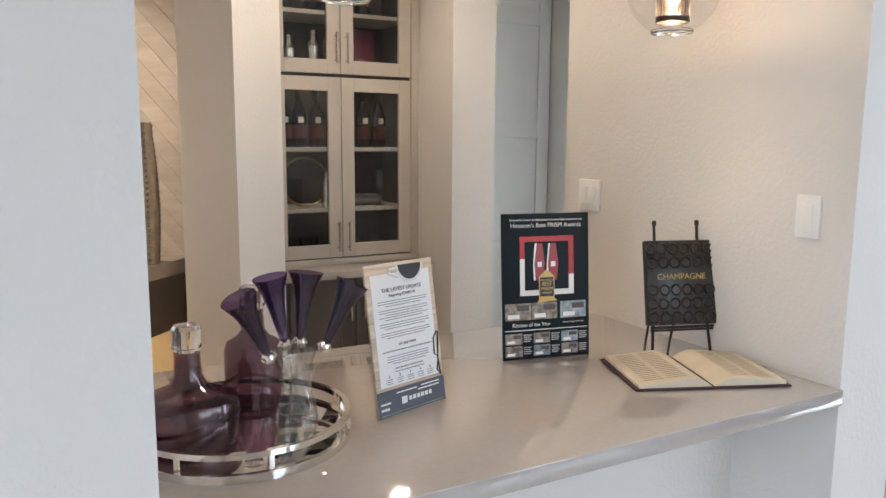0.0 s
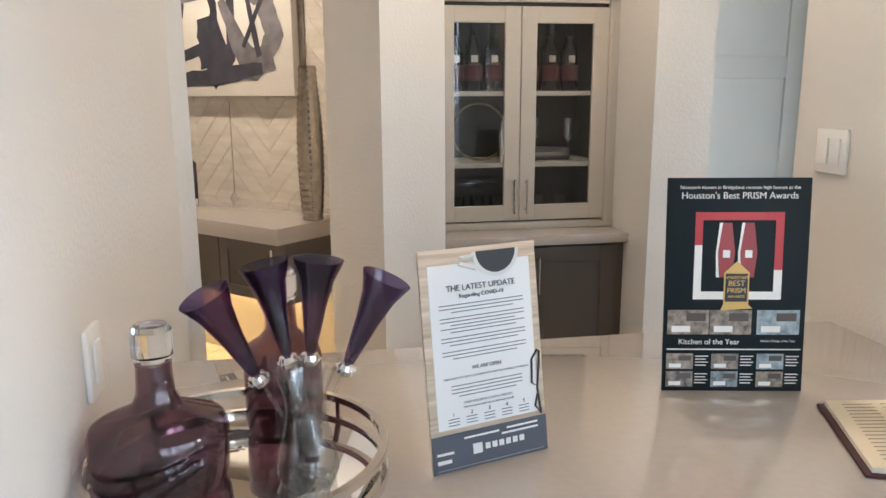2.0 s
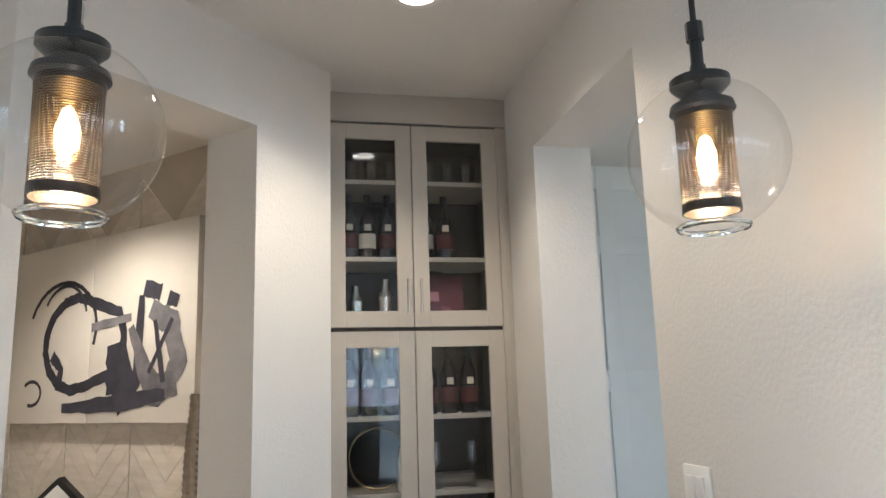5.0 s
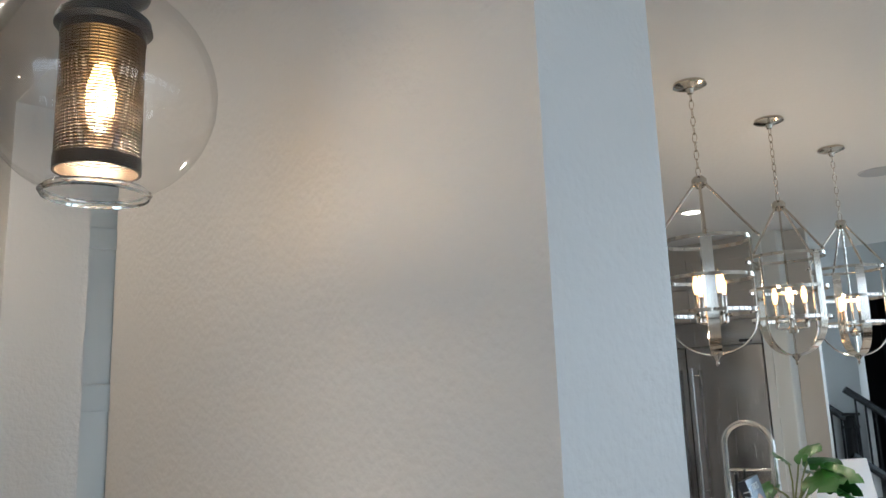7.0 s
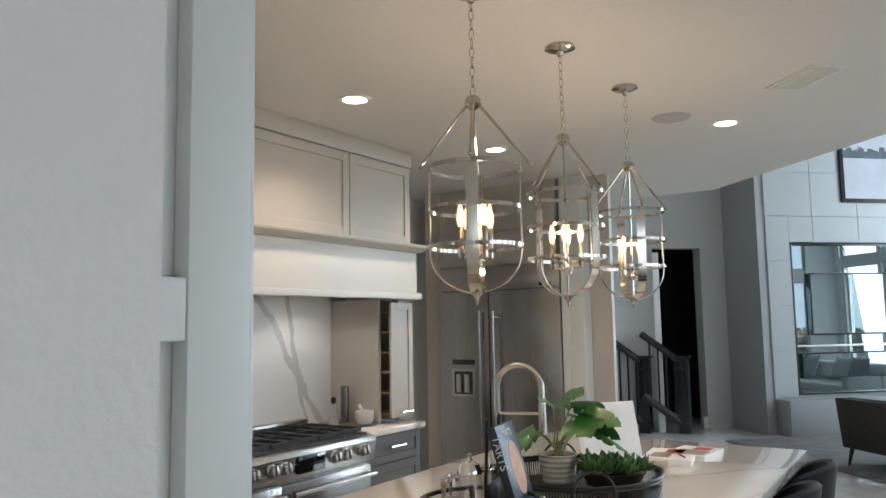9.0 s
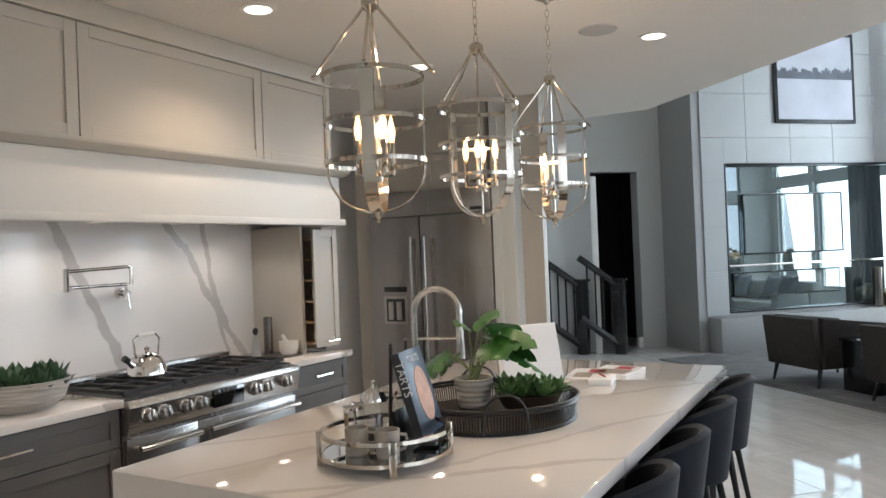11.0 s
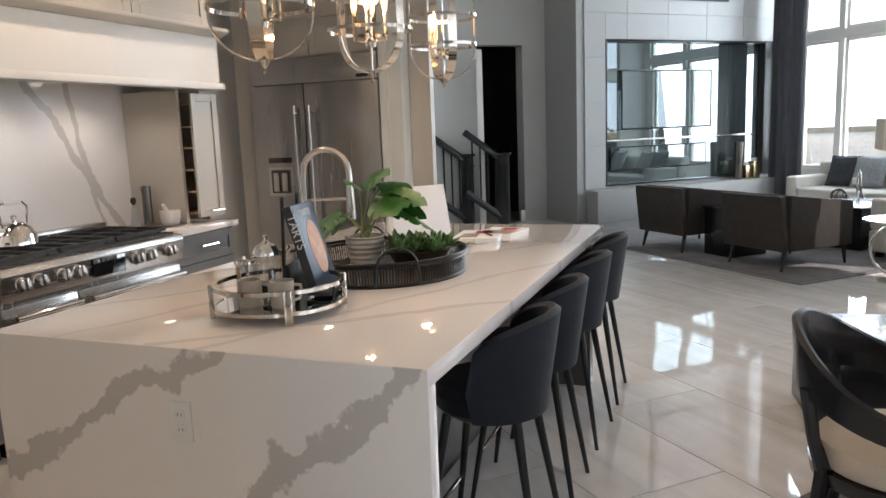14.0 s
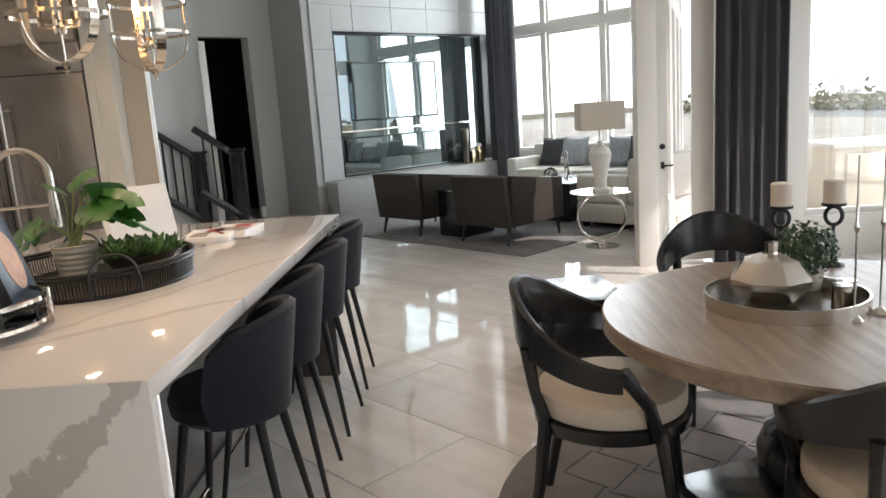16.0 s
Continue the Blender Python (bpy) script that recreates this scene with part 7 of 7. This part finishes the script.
def drape(name, m, width, height, words, folds=7):
    bm = bmesh.new()
    n = folds * 8
    rows = 6
    grid = []
    for i in range(n + 1):
        f = i / n
        col = []
        for j in range(rows + 1):
            g = j / rows
            amp = 0.032 * (0.65 + 0.35 * (1 - g)) * (1 + 0.25 * math.sin(f * 9))
            col.append(bm.verts.new((f * width + 0.01 * math.sin(g * 3 + f * 20), amp * math.sin(2 * math.pi * folds * f + 0.4 * math.sin(g * 2.2)), height * g + 0.012)))
        grid.append(col)
    for a, b in zip(grid, grid[1:]):
        for j in range(rows):
            bm.faces.new((a[j], b[j], b[j + 1], a[j + 1]))
    bmesh.ops.solidify(bm, geom=bm.faces[:], thickness=0.004)
    c = holder(name, m, words, "curtain", "slate grey curtains")
    part("cloth", bm, DRAPE, c)
    part("rod", tube([(-0.1, 0, height + 0.03), (width + 0.1, 0, height + 0.03)], 0.014, 10), BLACK, c)
    return c


drape("curtain", pose(8.34, -2.08, 0, 0, 0, 90), 0.60, 2.95, "slate grey floor-length curtain beside the dining window", 6)
drape("curtain", pose(15.52, 0.12, 0, 0, 0, -135), 0.64, 5.3, "slate grey tall curtain beside the living room window", 6)

gd = holder("glazed_door", pose(8.50, -1.04, 0, 0, 0, -90), "white framed glass door with a black lever handle", "door")
for nm, b in (("stile", (0.0, 0.02, 0.09, 2.40)), ("stile", (0.30, 0.02, 0.48, 2.40)), ("rail", (0.09, 0.02, 0.30, 0.22)), ("rail", (0.09, 2.30, 0.30, 2.40))):
    part(nm, box(b[0], 0, b[1], b[2], 0.045, b[3], 0.003), TRIM, gd)
pn = part("pane", box(0.085, 0.018, 0.21, 0.305, 0.024, 2.31), PANE, gd, smooth=False)
pn.visible_shadow = False
lv = part("lever", tube([(0.045, -0.01, 0.86), (0.045, -0.055, 0.86), (0.12, -0.058, 0.86)], 0.009, 8), BLACK, gd)
part("rose", box(0.03, -0.012, 0.83, 0.06, 0.0, 0.89, 0.003), BLACK, gd)
part("deadbolt", lathe([(0, 0.02), (0.022, 0.018), (0.025, 0), (0, 0)], 16), BLACK, gd, m=pose(0.045, 0, 1.02, 90, 0, 0))

# outdoor kitchen and distance
OUTWALL = mat("sunlit_stucco", (0.72, 0.66, 0.55), 0.8, vary=0.05)
oc = holder("outdoor_kitchen", pose(10.3, -3.6, 0), "cream outdoor kitchen counter on the patio", "outdoor kitchen")
part("body", box(-0.35, -1.8, 0, 0.4, 0.35, 0.78), OUTWALL, oc)
part("top", box(-0.4, -1.85, 0.782, 0.45, 0.4, 0.83, 0.004), TRIM, oc)
for k in range(4):
    part("drawer", box(-0.37, -1.4 + k * 0.42, 0.42, -0.352, -1.02 + k * 0.42, 0.72, 0.004), OUTWALL, oc)
structure("pavement_patio", box(8.62, -9, -0.05, 14.0, -2.6, -0.01), OUTWALL, "pale sunlit patio paving")
HEDGE = mat("dry_shrub", (0.34, 0.32, 0.20), 0.9, vary=0.5, scale=12)
rnd = random.Random(31)
bm = bmesh.new()
for k in range(5200):
    u = rnd.random()
    base_pt = Vector((14 + u * 46, -14 - (1 - abs(2 * u - 1)) * 6 - rnd.random() * 3, abs(rnd.gauss(0, 0.5)))) if k % 2 else Vector((4 + u * 40, -26 - rnd.random() * 4, abs(rnd.gauss(0, 0.45))))
    s1 = Vector((rnd.gauss(0, 1), rnd.gauss(0, 1), rnd.gauss(0, 1))).normalized() * 0.22
    s2 = s1.cross(Vector((rnd.gauss(0, 1), rnd.gauss(0, 1), 1))).normalized() * 0.16
    bm.faces.new([bm.verts.new(base_pt + q) for q in (s1, s2, -s1, -s2)])
thing("hedge", bm, HEDGE, "distant dry shrubs beyond the windows", "shrubs", kind="stuff", smooth=False)

# ---- living room ----
FP = Matrix.Translation((13.16, 2.70, 0)) @ Matrix.Rotation(radians(-45), 4, "Z")
hearth = thing("hearth", box(0.0, -0.30, 0, 3.75, -0.022, 0.49, 0.006), GREIGE, "grey plaster hearth ledge below the fireplace wall", "hearth", loc=FP)
media = holder("media_wall_glass", FP, "large dark glass media panel with a screen and linear fireplace", "fireplace")
part("back_panel", box(G0 + 0.001, 0.10, GZ0 + 0.001, G1 - 0.001, 0.12, GZ1 - 0.001), MEDIAGLASS, media, "dark mirror-polished glass", smooth=False)
for a, b, lo, hi in ((G0 + 0.001, G0 + 0.025, GZ0 + 0.001, GZ1 - 0.001), (G1 - 0.20, G1 - 0.001, GZ0 + 0.001, GZ1 - 0.001), (G0 + 0.025, G1 - 0.20, GZ1 - 0.03, GZ1 - 0.001), (G0 + 0.025, G1 - 0.20, GZ0 + 0.001, GZ0 + 0.02)):
    part("frame", box(a, -0.022, lo, b, 0.10, hi, 0.002), BLACK, media)
scr = part("screen", box(0.69, 0.05, 1.37, 2.43, 0.095, 2.24), MEDIAGLASS, media, "flat television screen", smooth=False)
part("bezel", tube([(0.69, 0.05, 1.37), (2.43, 0.05, 1.37), (2.43, 0.05, 2.24), (0.69, 0.05, 2.24)], 0.014, 6, closed=True), BLACK, media)
part("firebox", box(0.50, 0.06, 0.76, 2.35, 0.095, 1.10), MEDIAGLASS, media, smooth=False)
part("firebox_trim", tube([(0.50, 0.06, 0.76), (2.35, 0.06, 0.76), (2.35, 0.06, 1.10), (0.50, 0.06, 1.10)], 0.010, 6, closed=True), BLACK, media)
part("divider", box(0.40, 0.075, 1.19, 3.40, 0.098, 1.22, 0.002), NICKEL, media)
pic = holder("framed_picture", FP @ pose(0, -0.02, 0), "dark framed landscape picture above the fireplace", "picture")
part("frame", box(1.235, -0.035, 3.275, 2.67, 0.0, 4.63, 0.004), BLACK, pic)
part("print", box(1.29, -0.039, 3.33, 2.615, -0.0355, 4.575), mat("misty_landscape_print", (0.42, 0.42, 0.47), 0.5, vary=0.25, scale=1.6), pic)
bm = bmesh.new()
rnd = random.Random(77)
for k in range(66):
    a = 1.29 + k * 0.02
    bm_box(bm, a, -0.041, 3.93, a + 0.0205, -0.0395, 4.02 + 0.05 * math.sin(k * 0.33) ** 2 + 0.05 * rnd.random())
part("treeline", bm, mat("dark_treeline_print", (0.08, 0.09, 0.11), 0.6, vary=0.4, scale=9), pic, smooth=False)

CHAIRCLOTH = mat("charcoal_weave", (0.052, 0.045, 0.040), 0.9, vary=0.15, scale=14, bump=0.25, bump_scale=420, spec=0.2)


def armchair(m, words):
    """Faces local -y; the back is at +y."""
    c = holder("armchair", m, words, "armchair", "armchairs on the rug")
    bm = prism([(-0.36, 0.30), (0.36, 0.30), (0.38, 0.385), (-0.38, 0.385)], 0.19, 0.72, 0.012)
    for v in bm.verts:
        if v.co.z > 0.5:
            v.co.y += 0.06
    part("backrest", bm, CHAIRCLOTH, c)
    for s in (-1, 1):
        bm = bmesh.new()
        bm_box(bm, s * 0.30, -0.54, 0.19, s * 0.37, 0.30, 0.62, 0.012)
        for v in bm.verts:
            if v.co.z > 0.4:
                v.co.z += 0.10 * (v.co.y + 0.54) / 0.84
        part("arm", bm, CHAIRCLOTH, c)
        for y, dy in ((-0.48, -0.02), (0.31, 0.05)):
            part("leg", tube([(s * 0.32, y, 0.19), (s * 0.33, y + dy, 0.0)], 0.02, 8, radii=[0.024, 0.013]), BLACKWOOD, c)
    part("seat_base", box(-0.298, -0.53, 0.19, 0.298, 0.30, 0.31, 0.01), CHAIRCLOTH, c)
    part("cushion", box(-0.295, -0.54, 0.312, 0.295, 0.28, 0.44, 0.03, 3), CHAIRCLOTH, c)
    return c


armchair(pose(10.12, 0.19, 0.02, 0, 0, 45), "charcoal woven armchair with splayed legs, back turned")
armchair(pose(11.08, 1.15, 0.02, 0, 0, 45), "charcoal woven armchair standing beside its twin")
lr = holder("living_rug", Matrix.Translation((9.13, 0.08, 0)) @ Matrix.Rotation(radians(45), 4, "Z"), "grey woven area rug with a dark border", "rug")
part("rug_body", box(0, -2.6, 0, 4.4, 0, 0.018, 0.004), RUGGREY, lr)
part("border", box(0.03, -0.07, 0.018, 4.37, -0.04, 0.0195), RUGLINE, lr)
part("border", box(0.03, -2.57, 0.018, 0.06, -0.07, 0.0195), RUGLINE, lr)
dk = holder("side_cabinet", pose(10.65, 0.62, 0.018, 0, 0, 45), "black cube side table between the armchairs", "side table")
part("body", box(-0.2, -0.25, 0, 0.2, 0.25, 0.50, 0.006), BLACKWOOD, dk)
part("top", box(-0.22, -0.27, 0.501, 0.22, 0.27, 0.53, 0.006), BLACKWOOD, dk)
ct = holder("coffee_table", pose(11.55, -0.62, 0.018, 0, 0, 45), "dark coffee table on the rug", "coffee table")
part("body", box(-0.45, -0.45, 0.06, 0.45, 0.45, 0.44, 0.006), BLACKWOOD, ct)
part("plinth", box(-0.40, -0.40, 0, 0.40, 0.40, 0.059), BLACK, ct)
part("top", box(-0.47, -0.47, 0.441, 0.47, 0.47, 0.47, 0.006), BLACKWOOD, ct)
orb = holder("wire_orb", pose(11.35, -0.45, 0.489 + 0.08), "black wire orb ornament on the coffee table", "ornament")
for k in range(5):
    part("hoop", tube(ring_points(0.085, 0, 24), 0.006, 6, closed=True), BLACK, orb, m=pose(0, 0, 0, 40 * k, 63 * k, 20 * k))
cand = holder("candle_branch", pose(11.75, -0.70, 0.489), "black branch candle holder with round hoop", "candle holder")
part("branch", tube([(-0.28, 0, 0.06), (-0.1, 0, 0.14), (0.1, 0, 0.10), (0.28, 0, 0.16)], 0.012, 8), BLACK, cand)
part("hoop", tube([(0.16 * math.cos(2 * math.pi * k / 32), 0, 0.17 + 0.16 * math.sin(2 * math.pi * k / 32)) for k in range(32)], 0.008, 8, closed=True), NICKEL, cand)
part("candle", lathe([(0, 0.16), (0.035, 0.16), (0.035, 0.23), (0, 0.23)], 16), TRIM, cand, m=pose(0.28, 0, 0))
WHITECLOTH = mat("off_white_linen", (0.62, 0.59, 0.54), 0.9, vary=0.05, scale=12, bump=0.2, bump_scale=400)
PILLOWGREY = mat("slate_cushion_cloth", (0.06, 0.065, 0.075), 0.9, vary=0.2, scale=14)
PILLOWPALE = mat("pale_blue_cushion_cloth", (0.32, 0.35, 0.37), 0.9, vary=0.25, scale=20)


def sofa(m, width, words):
    s = holder("sofa", m, words, "sofa", "white sofas")
    part("base", box(-width / 2, -0.45, 0.08, width / 2, 0.45, 0.30, 0.03, 3), WHITECLOTH, s)
    part("backrest", box(-width / 2, 0.22, 0.30, width / 2, 0.45, 0.80, 0.05, 3), WHITECLOTH, s)
    for sd in (-1, 1):
        part("arm", box(sd * width / 2, -0.45, 0.30, sd * (width / 2 - 0.18), 0.22, 0.62, 0.04, 3), WHITECLOTH, s)
        for y in (-0.38, 0.38):
            part("foot", box(sd * (width / 2 - 0.1) - 0.03, y - 0.03, 0, sd * (width / 2 - 0.1) + 0.03, y + 0.03, 0.08), BLACKWOOD, s)
    for k in range(2):
        w = (width - 0.38) / 2
        part("seat_cushion", box(-width / 2 + 0.19 + k * w, -0.44, 0.30, -width / 2 + 0.185 + (k + 1) * w, 0.22, 0.46, 0.04, 3), WHITECLOTH, s)
    return s


def cushion(m, size, material, words):
    bm = bmesh.new()
    bmesh.ops.create_grid(bm, x_segments=10, y_segments=10, size=size / 2)
    top = bm.verts[:]
    for v in top:
        fx, fy = 1 - (2 * v.co.x / size) ** 2, 1 - (2 * v.co.y / size) ** 2
        v.co.z = 0.085 * (max(fx, 0) * max(fy, 0)) ** 0.45
        v.co.x *= 1 - 0.06 * max(fy, 0)
        v.co.y *= 1 - 0.06 * max(fx, 0)
    low = bmesh.ops.duplicate(bm, geom=bm.verts[:] + bm.edges[:] + bm.faces[:])["geom"]
    for v in [g for g in low if isinstance(g, bmesh.types.BMVert)]:
        v.co.z *= -1
    bmesh.ops.remove_doubles(bm, verts=bm.verts, dist=1e-4)
    bmesh.ops.recalc_face_normals(bm, faces=bm.faces)
    return thing("throw_pillow", bm, material, words, "pillow", "pillows on the sofa", loc=m)


S1 = Matrix.Translation((13.35, -1.25, 0)) @ Matrix.Rotation(radians(-135), 4, "Z")
sofa(S1, 2.5, "off-white linen sofa under the living room windows")
for x, mt, w in ((-0.75, PILLOWGREY, "slate grey throw pillow on the sofa"), (-0.35, PILLOWPALE, "pale blue patterned throw pillow on the sofa"), (0.5, PILLOWPALE, "pale blue throw pillow on the sofa"), (0.85, PILLOWGREY, "slate grey throw pillow leaning on the sofa")):
    cushion(S1 @ pose(x, 0.12, 0.68, 68, 0, 6), 0.46, mt, w)
S2 = Matrix.Translation((10.75, -1.42, 0)) @ Matrix.Rotation(radians(135), 4, "Z")
sofa(S2, 1.3, "off-white linen armchair sofa with its side to the kitchen")
rs = holder("ring_side_table", pose(9.42, -0.72, 0), "round glass side table on a nickel ring base", "side table")
part("foot", lathe([(0, 0), (0.17, 0), (0.17, 0.012), (0.05, 0.02), (0.05, 0.06), (0, 0.06)], 32), CHROME, rs)
part("ring", tube([(0, 0.235 * math.cos(2 * math.pi * k / 48), 0.30 + 0.235 * math.sin(2 * math.pi * k / 48)) for k in range(48)], 0.014, 10, closed=True), CHROME, rs)
part("top", lathe([(0, 0.545), (0.30, 0.545), (0.305, 0.552), (0.30, 0.56), (0, 0.56)], 48), CHROME, rs, "mirrored round top")
lamp = holder("table_lamp", pose(9.42, -0.72, 0.561), "white ceramic vase lamp with a drum shade", "lamp")
part("base", box(-0.075, -0.075, 0, 0.075, 0.075, 0.035, 0.004), TRIM, lamp)
part("body", lathe([(0, 0.036), (0.06, 0.036), (0.058, 0.10), (0.075, 0.20), (0.105, 0.32), (0.11, 0.37), (0.085, 0.42), (0.035, 0.45), (0.022, 0.475), (0.03, 0.49), (0, 0.495)], 32), TRIM, lamp, "white glazed ceramic body")
SHADE = mat("linen_shade", (0.74, 0.68, 0.60), 0.9, vary=0.04, scale=30)
part("shade", box(-0.21, -0.21, 0.60, 0.21, 0.21, 0.865, 0.012), SHADE, lamp, "pale linen drum shade")
part("stem", tube([(0, 0, 0.49), (0, 0, 0.60)], 0.008, 8), NICKEL, lamp)
part("finial", lathe([(0, 0.864), (0.012, 0.87), (0, 0.90)], 10), BLACK, lamp)
tv = holder("silver_floor_vase", FP @ pose(2.84, -0.16, 0.491), "tall hammered silver vase on the hearth", "vase")
part("body", lathe([(0, 0), (0.06, 0), (0.07, 0.05), (0.085, 0.6), (0.075, 0.6), (0, 0.3)], 28), RIBBED, tv)
for k, (h, dx) in enumerate(((0.22, 0.25), (0.28, 0.42))):
    gb = holder("cube_candle", FP @ pose(2.75 + dx, -0.16, 0.491), "pale gold cube candle holder on the hearth", "candle holder", "candle cubes on the hearth")
    part("cube", box(-0.07, -0.07, 0, 0.07, 0.07, h, 0.004), GOLD, gb)
    part("candle", lathe([(0, h), (0.045, h), (0.045, h + 0.05), (0, h + 0.05)], 18), TRIM, gb)
structure("baseboard", box(0.0, -0.005, 0, 0.6, -0.018, 0.17, 0.003), TRIM, "white baseboard").matrix_basis = Matrix.Translation((13.75, 3.32, 0)) @ Matrix.Rotation(radians(135), 4, "Z")
switch_plate((13.42, 2.95, 1.28), -45, 1, "white switch on the grey chimney side")

# stair rail in the hall
def newel(x, y, rise, words):
    n = holder("stair_rail", pose(x, y, 0), words, "stair rail", "black stair rails")
    part("newel_post", box(-0.075, -0.075, 0, 0.075, 0.075, 1.06, 0.006), BLACKWOOD, n)
    part("post_collar", box(-0.088, -0.088, 0.90, 0.088, 0.088, 0.93, 0.005), BLACKWOOD, n)
    part("post_cap", box(-0.10, -0.10, 1.061, 0.10, 0.10, 1.10, 0.008), BLACKWOOD, n)
    part("handrail", tube([(0, 0.0, 0.98), (-0.30, 0.50, 0.98 + rise)], 0.05, 8), BLACKWOOD, n)
    part("stringer", tube([(0, 0.0, 0.10), (-0.30, 0.50, 0.10 + rise)], 0.06, 6), BLACKWOOD, n)
    for k in range(1, 5):
        f = k / 5
        part("baluster", tube([(-0.30 * f, 0.50 * f, 0.1 + rise * f), (-0.30 * f, 0.50 * f, 0.96 + rise * f)], 0.014, 6), BLACK, n)
    return n


newel(12.55, 4.35, 0.44, "black stair newel and rail by the doorway")
newel(12.75, 3.85, 0.44, "second black stair newel and rail by the doorway")
structure("trim_doorway", box(0, -0.01, 0, 0.10, -0.0005, 2.6, 0.003), TRIM, "white casing of the dark doorway").matrix_basis = Matrix.Translation((13.75, 3.32, 0)) @ Matrix.Rotation(radians(135), 4, "Z") @ pose(1.32, 0.2, 0)
for k, z in enumerate((0.9, 1.5)):
    dsh = thing("dark_shelf", box(-0.8, 0, 0, 0.8, 0.3, 0.03, 0.003), NICKEL if k else BLACK, "dim shelf in the dark room", "shelf", "dark room shelves", loc=Matrix.Translation((13.75, 5.25, z)) @ Matrix.Rotation(radians(135), 4, "Z"))

# ---- pieces: wall tiles, chevron tiles, floor tiles ----
chim = structure("wall_chimney_tiles", box(0.02, -0.004, 0.5, 0.03, -0.0005, 0.51), STONE, "large grey stone tiles on the chimney wall")
chim.matrix_basis = FP
shared = {}
TW, TH = 0.76, 0.64
for r in range(9):
    for c in range(6):
        z0, z1 = 0.505 + r * TH, 0.505 + (r + 1) * TH - 0.006
        a0, a1 = -0.02 + c * TW, -0.02 + (c + 1) * TW - 0.006
        a1 = min(a1, 4.1)
        spans = [(a0, a1, z0, z1)]
        if z0 < GZ1 and a0 < G1 and a1 > G0:
            spans = []
            if a0 < G0 - 0.01:
                spans.append((a0, G0 - 0.002, z0, z1))
            if a1 > G1 + 0.02:
                spans.append((G1 + 0.002, a1, z0, z1))
            if z1 > GZ1 + 0.01:
                spans.append((max(a0, G0), min(a1, G1), GZ1 + 0.002, z1))
        for a, b, lo, hi in spans:
            if b - a > 0.01 and hi - lo > 0.01:
                key = (round(b - a, 3), round(hi - lo, 3))
                if key not in shared:
                    me = bpy.data.meshes.new("stone_tile")
                    q = box(0, -0.018, 0, key[0], -0.001, key[1], 0.0015, 1)
                    q.to_mesh(me)
                    q.free()
                    me.materials.append(STONE)
                    shared[key] = me
                o = new("stone_tile", shared[key])
                o.parent = chim
                o.matrix_basis = pose(a, 0, lo)

# chevron tiles over the buffet
PW, PL = 0.095, 0.42
q = bmesh.new()
h45 = PL * math.sqrt(0.5)
v = [q.verts.new(p) for p in ((0, 0, 0), (h45, 0, h45), (h45, 0, h45 + PW * 1.36), (0, 0, PW * 1.36), (0, 0.008, 0), (h45, 0.008, h45), (h45, 0.008, h45 + PW * 1.36), (0, 0.008, PW * 1.36))]
for f in ((4, 5, 6, 7), (0, 4, 7, 3), (1, 2, 6, 5), (3, 7, 6, 2), (0, 1, 5, 4)):
    q.faces.new([v[k] for k in f])
bmesh.ops.recalc_face_normals(q, faces=q.faces)
me_a = bpy.data.meshes.new("chevron_tile")
q.to_mesh(me_a)
for vv in q.verts:
    vv.co.x *= -1
bmesh.ops.reverse_faces(q, faces=q.faces)
me_b = bpy.data.meshes.new("chevron_tile")
q.to_mesh(me_b)
q.free()
me_a.materials.append(CHEVRON)
me_b.materials.append(CHEVRON)
step = PW * 1.36 + 0.004
for c in range(8):
    for r in range(-2, 16):
        z = 0.94 + r * step
        up = c % 2 == 0
        x = -0.5 + (c if up else c + 1) * (h45 + 0.004)
        if z + h45 + PW > PANTRY_Z or x > 2.3:
            continue
        o = new("chevron_tile", me_a if up else me_b)
        o.parent = TILEROOT
        o.matrix_basis = pose(x, 0.002, z)

# floor tiles, laid on the slant in a third-offset bond
floor_tiles = structure("floor_tiling", box(-2.7, -3.5, -0.006, -2.6, -3.4, -0.004), GROUT, "polished cream stone floor tiles laid on the slant")
ft = bpy.data.meshes.new("floor_tile")
FL, FW = 1.22, 0.61
q = box(0, 0, -0.010, FL - 0.004, FW - 0.004, 0.0, 0.0012, 1)
q.to_mesh(ft)
q.free()
ft.materials.append(FLOORTILE)
rest = bmesh.new()
count = 0
for j in range(-24, 20):
    for i in range(-10, 20):
        u = 4.15 + i * FL + (j % 3) * FL / 3
        w = -3.21 + j * FW
        cx, cy = (u + FL / 2 - w - FW / 2) * math.sqrt(0.5), (u + FL / 2 + w + FW / 2) * math.sqrt(0.5)
        if not (-2.3 < cx < 16.6 and -3.0 < cy < 6.6):
            continue
        m = DIAG @ pose(u, w, 0)
        if 2.6 < cx < 13.5 and -2.6 < cy < 4.0 and count < 290:
            o = new("floor_tile", ft)
            o.parent = floor_tiles
            o.matrix_basis = m
            count += 1
        else:
            n0 = len(rest.verts)
            bm_box(rest, 0, 0, -0.010, FL - 0.004, FW - 0.004, 0.0)
            rest.verts.ensure_lookup_table()
            for vv in rest.verts[n0:]:
                vv.co = m @ vv.co
far = structure("floor_tile_field", rest, FLOORTILE, "polished cream floor tiles further off")
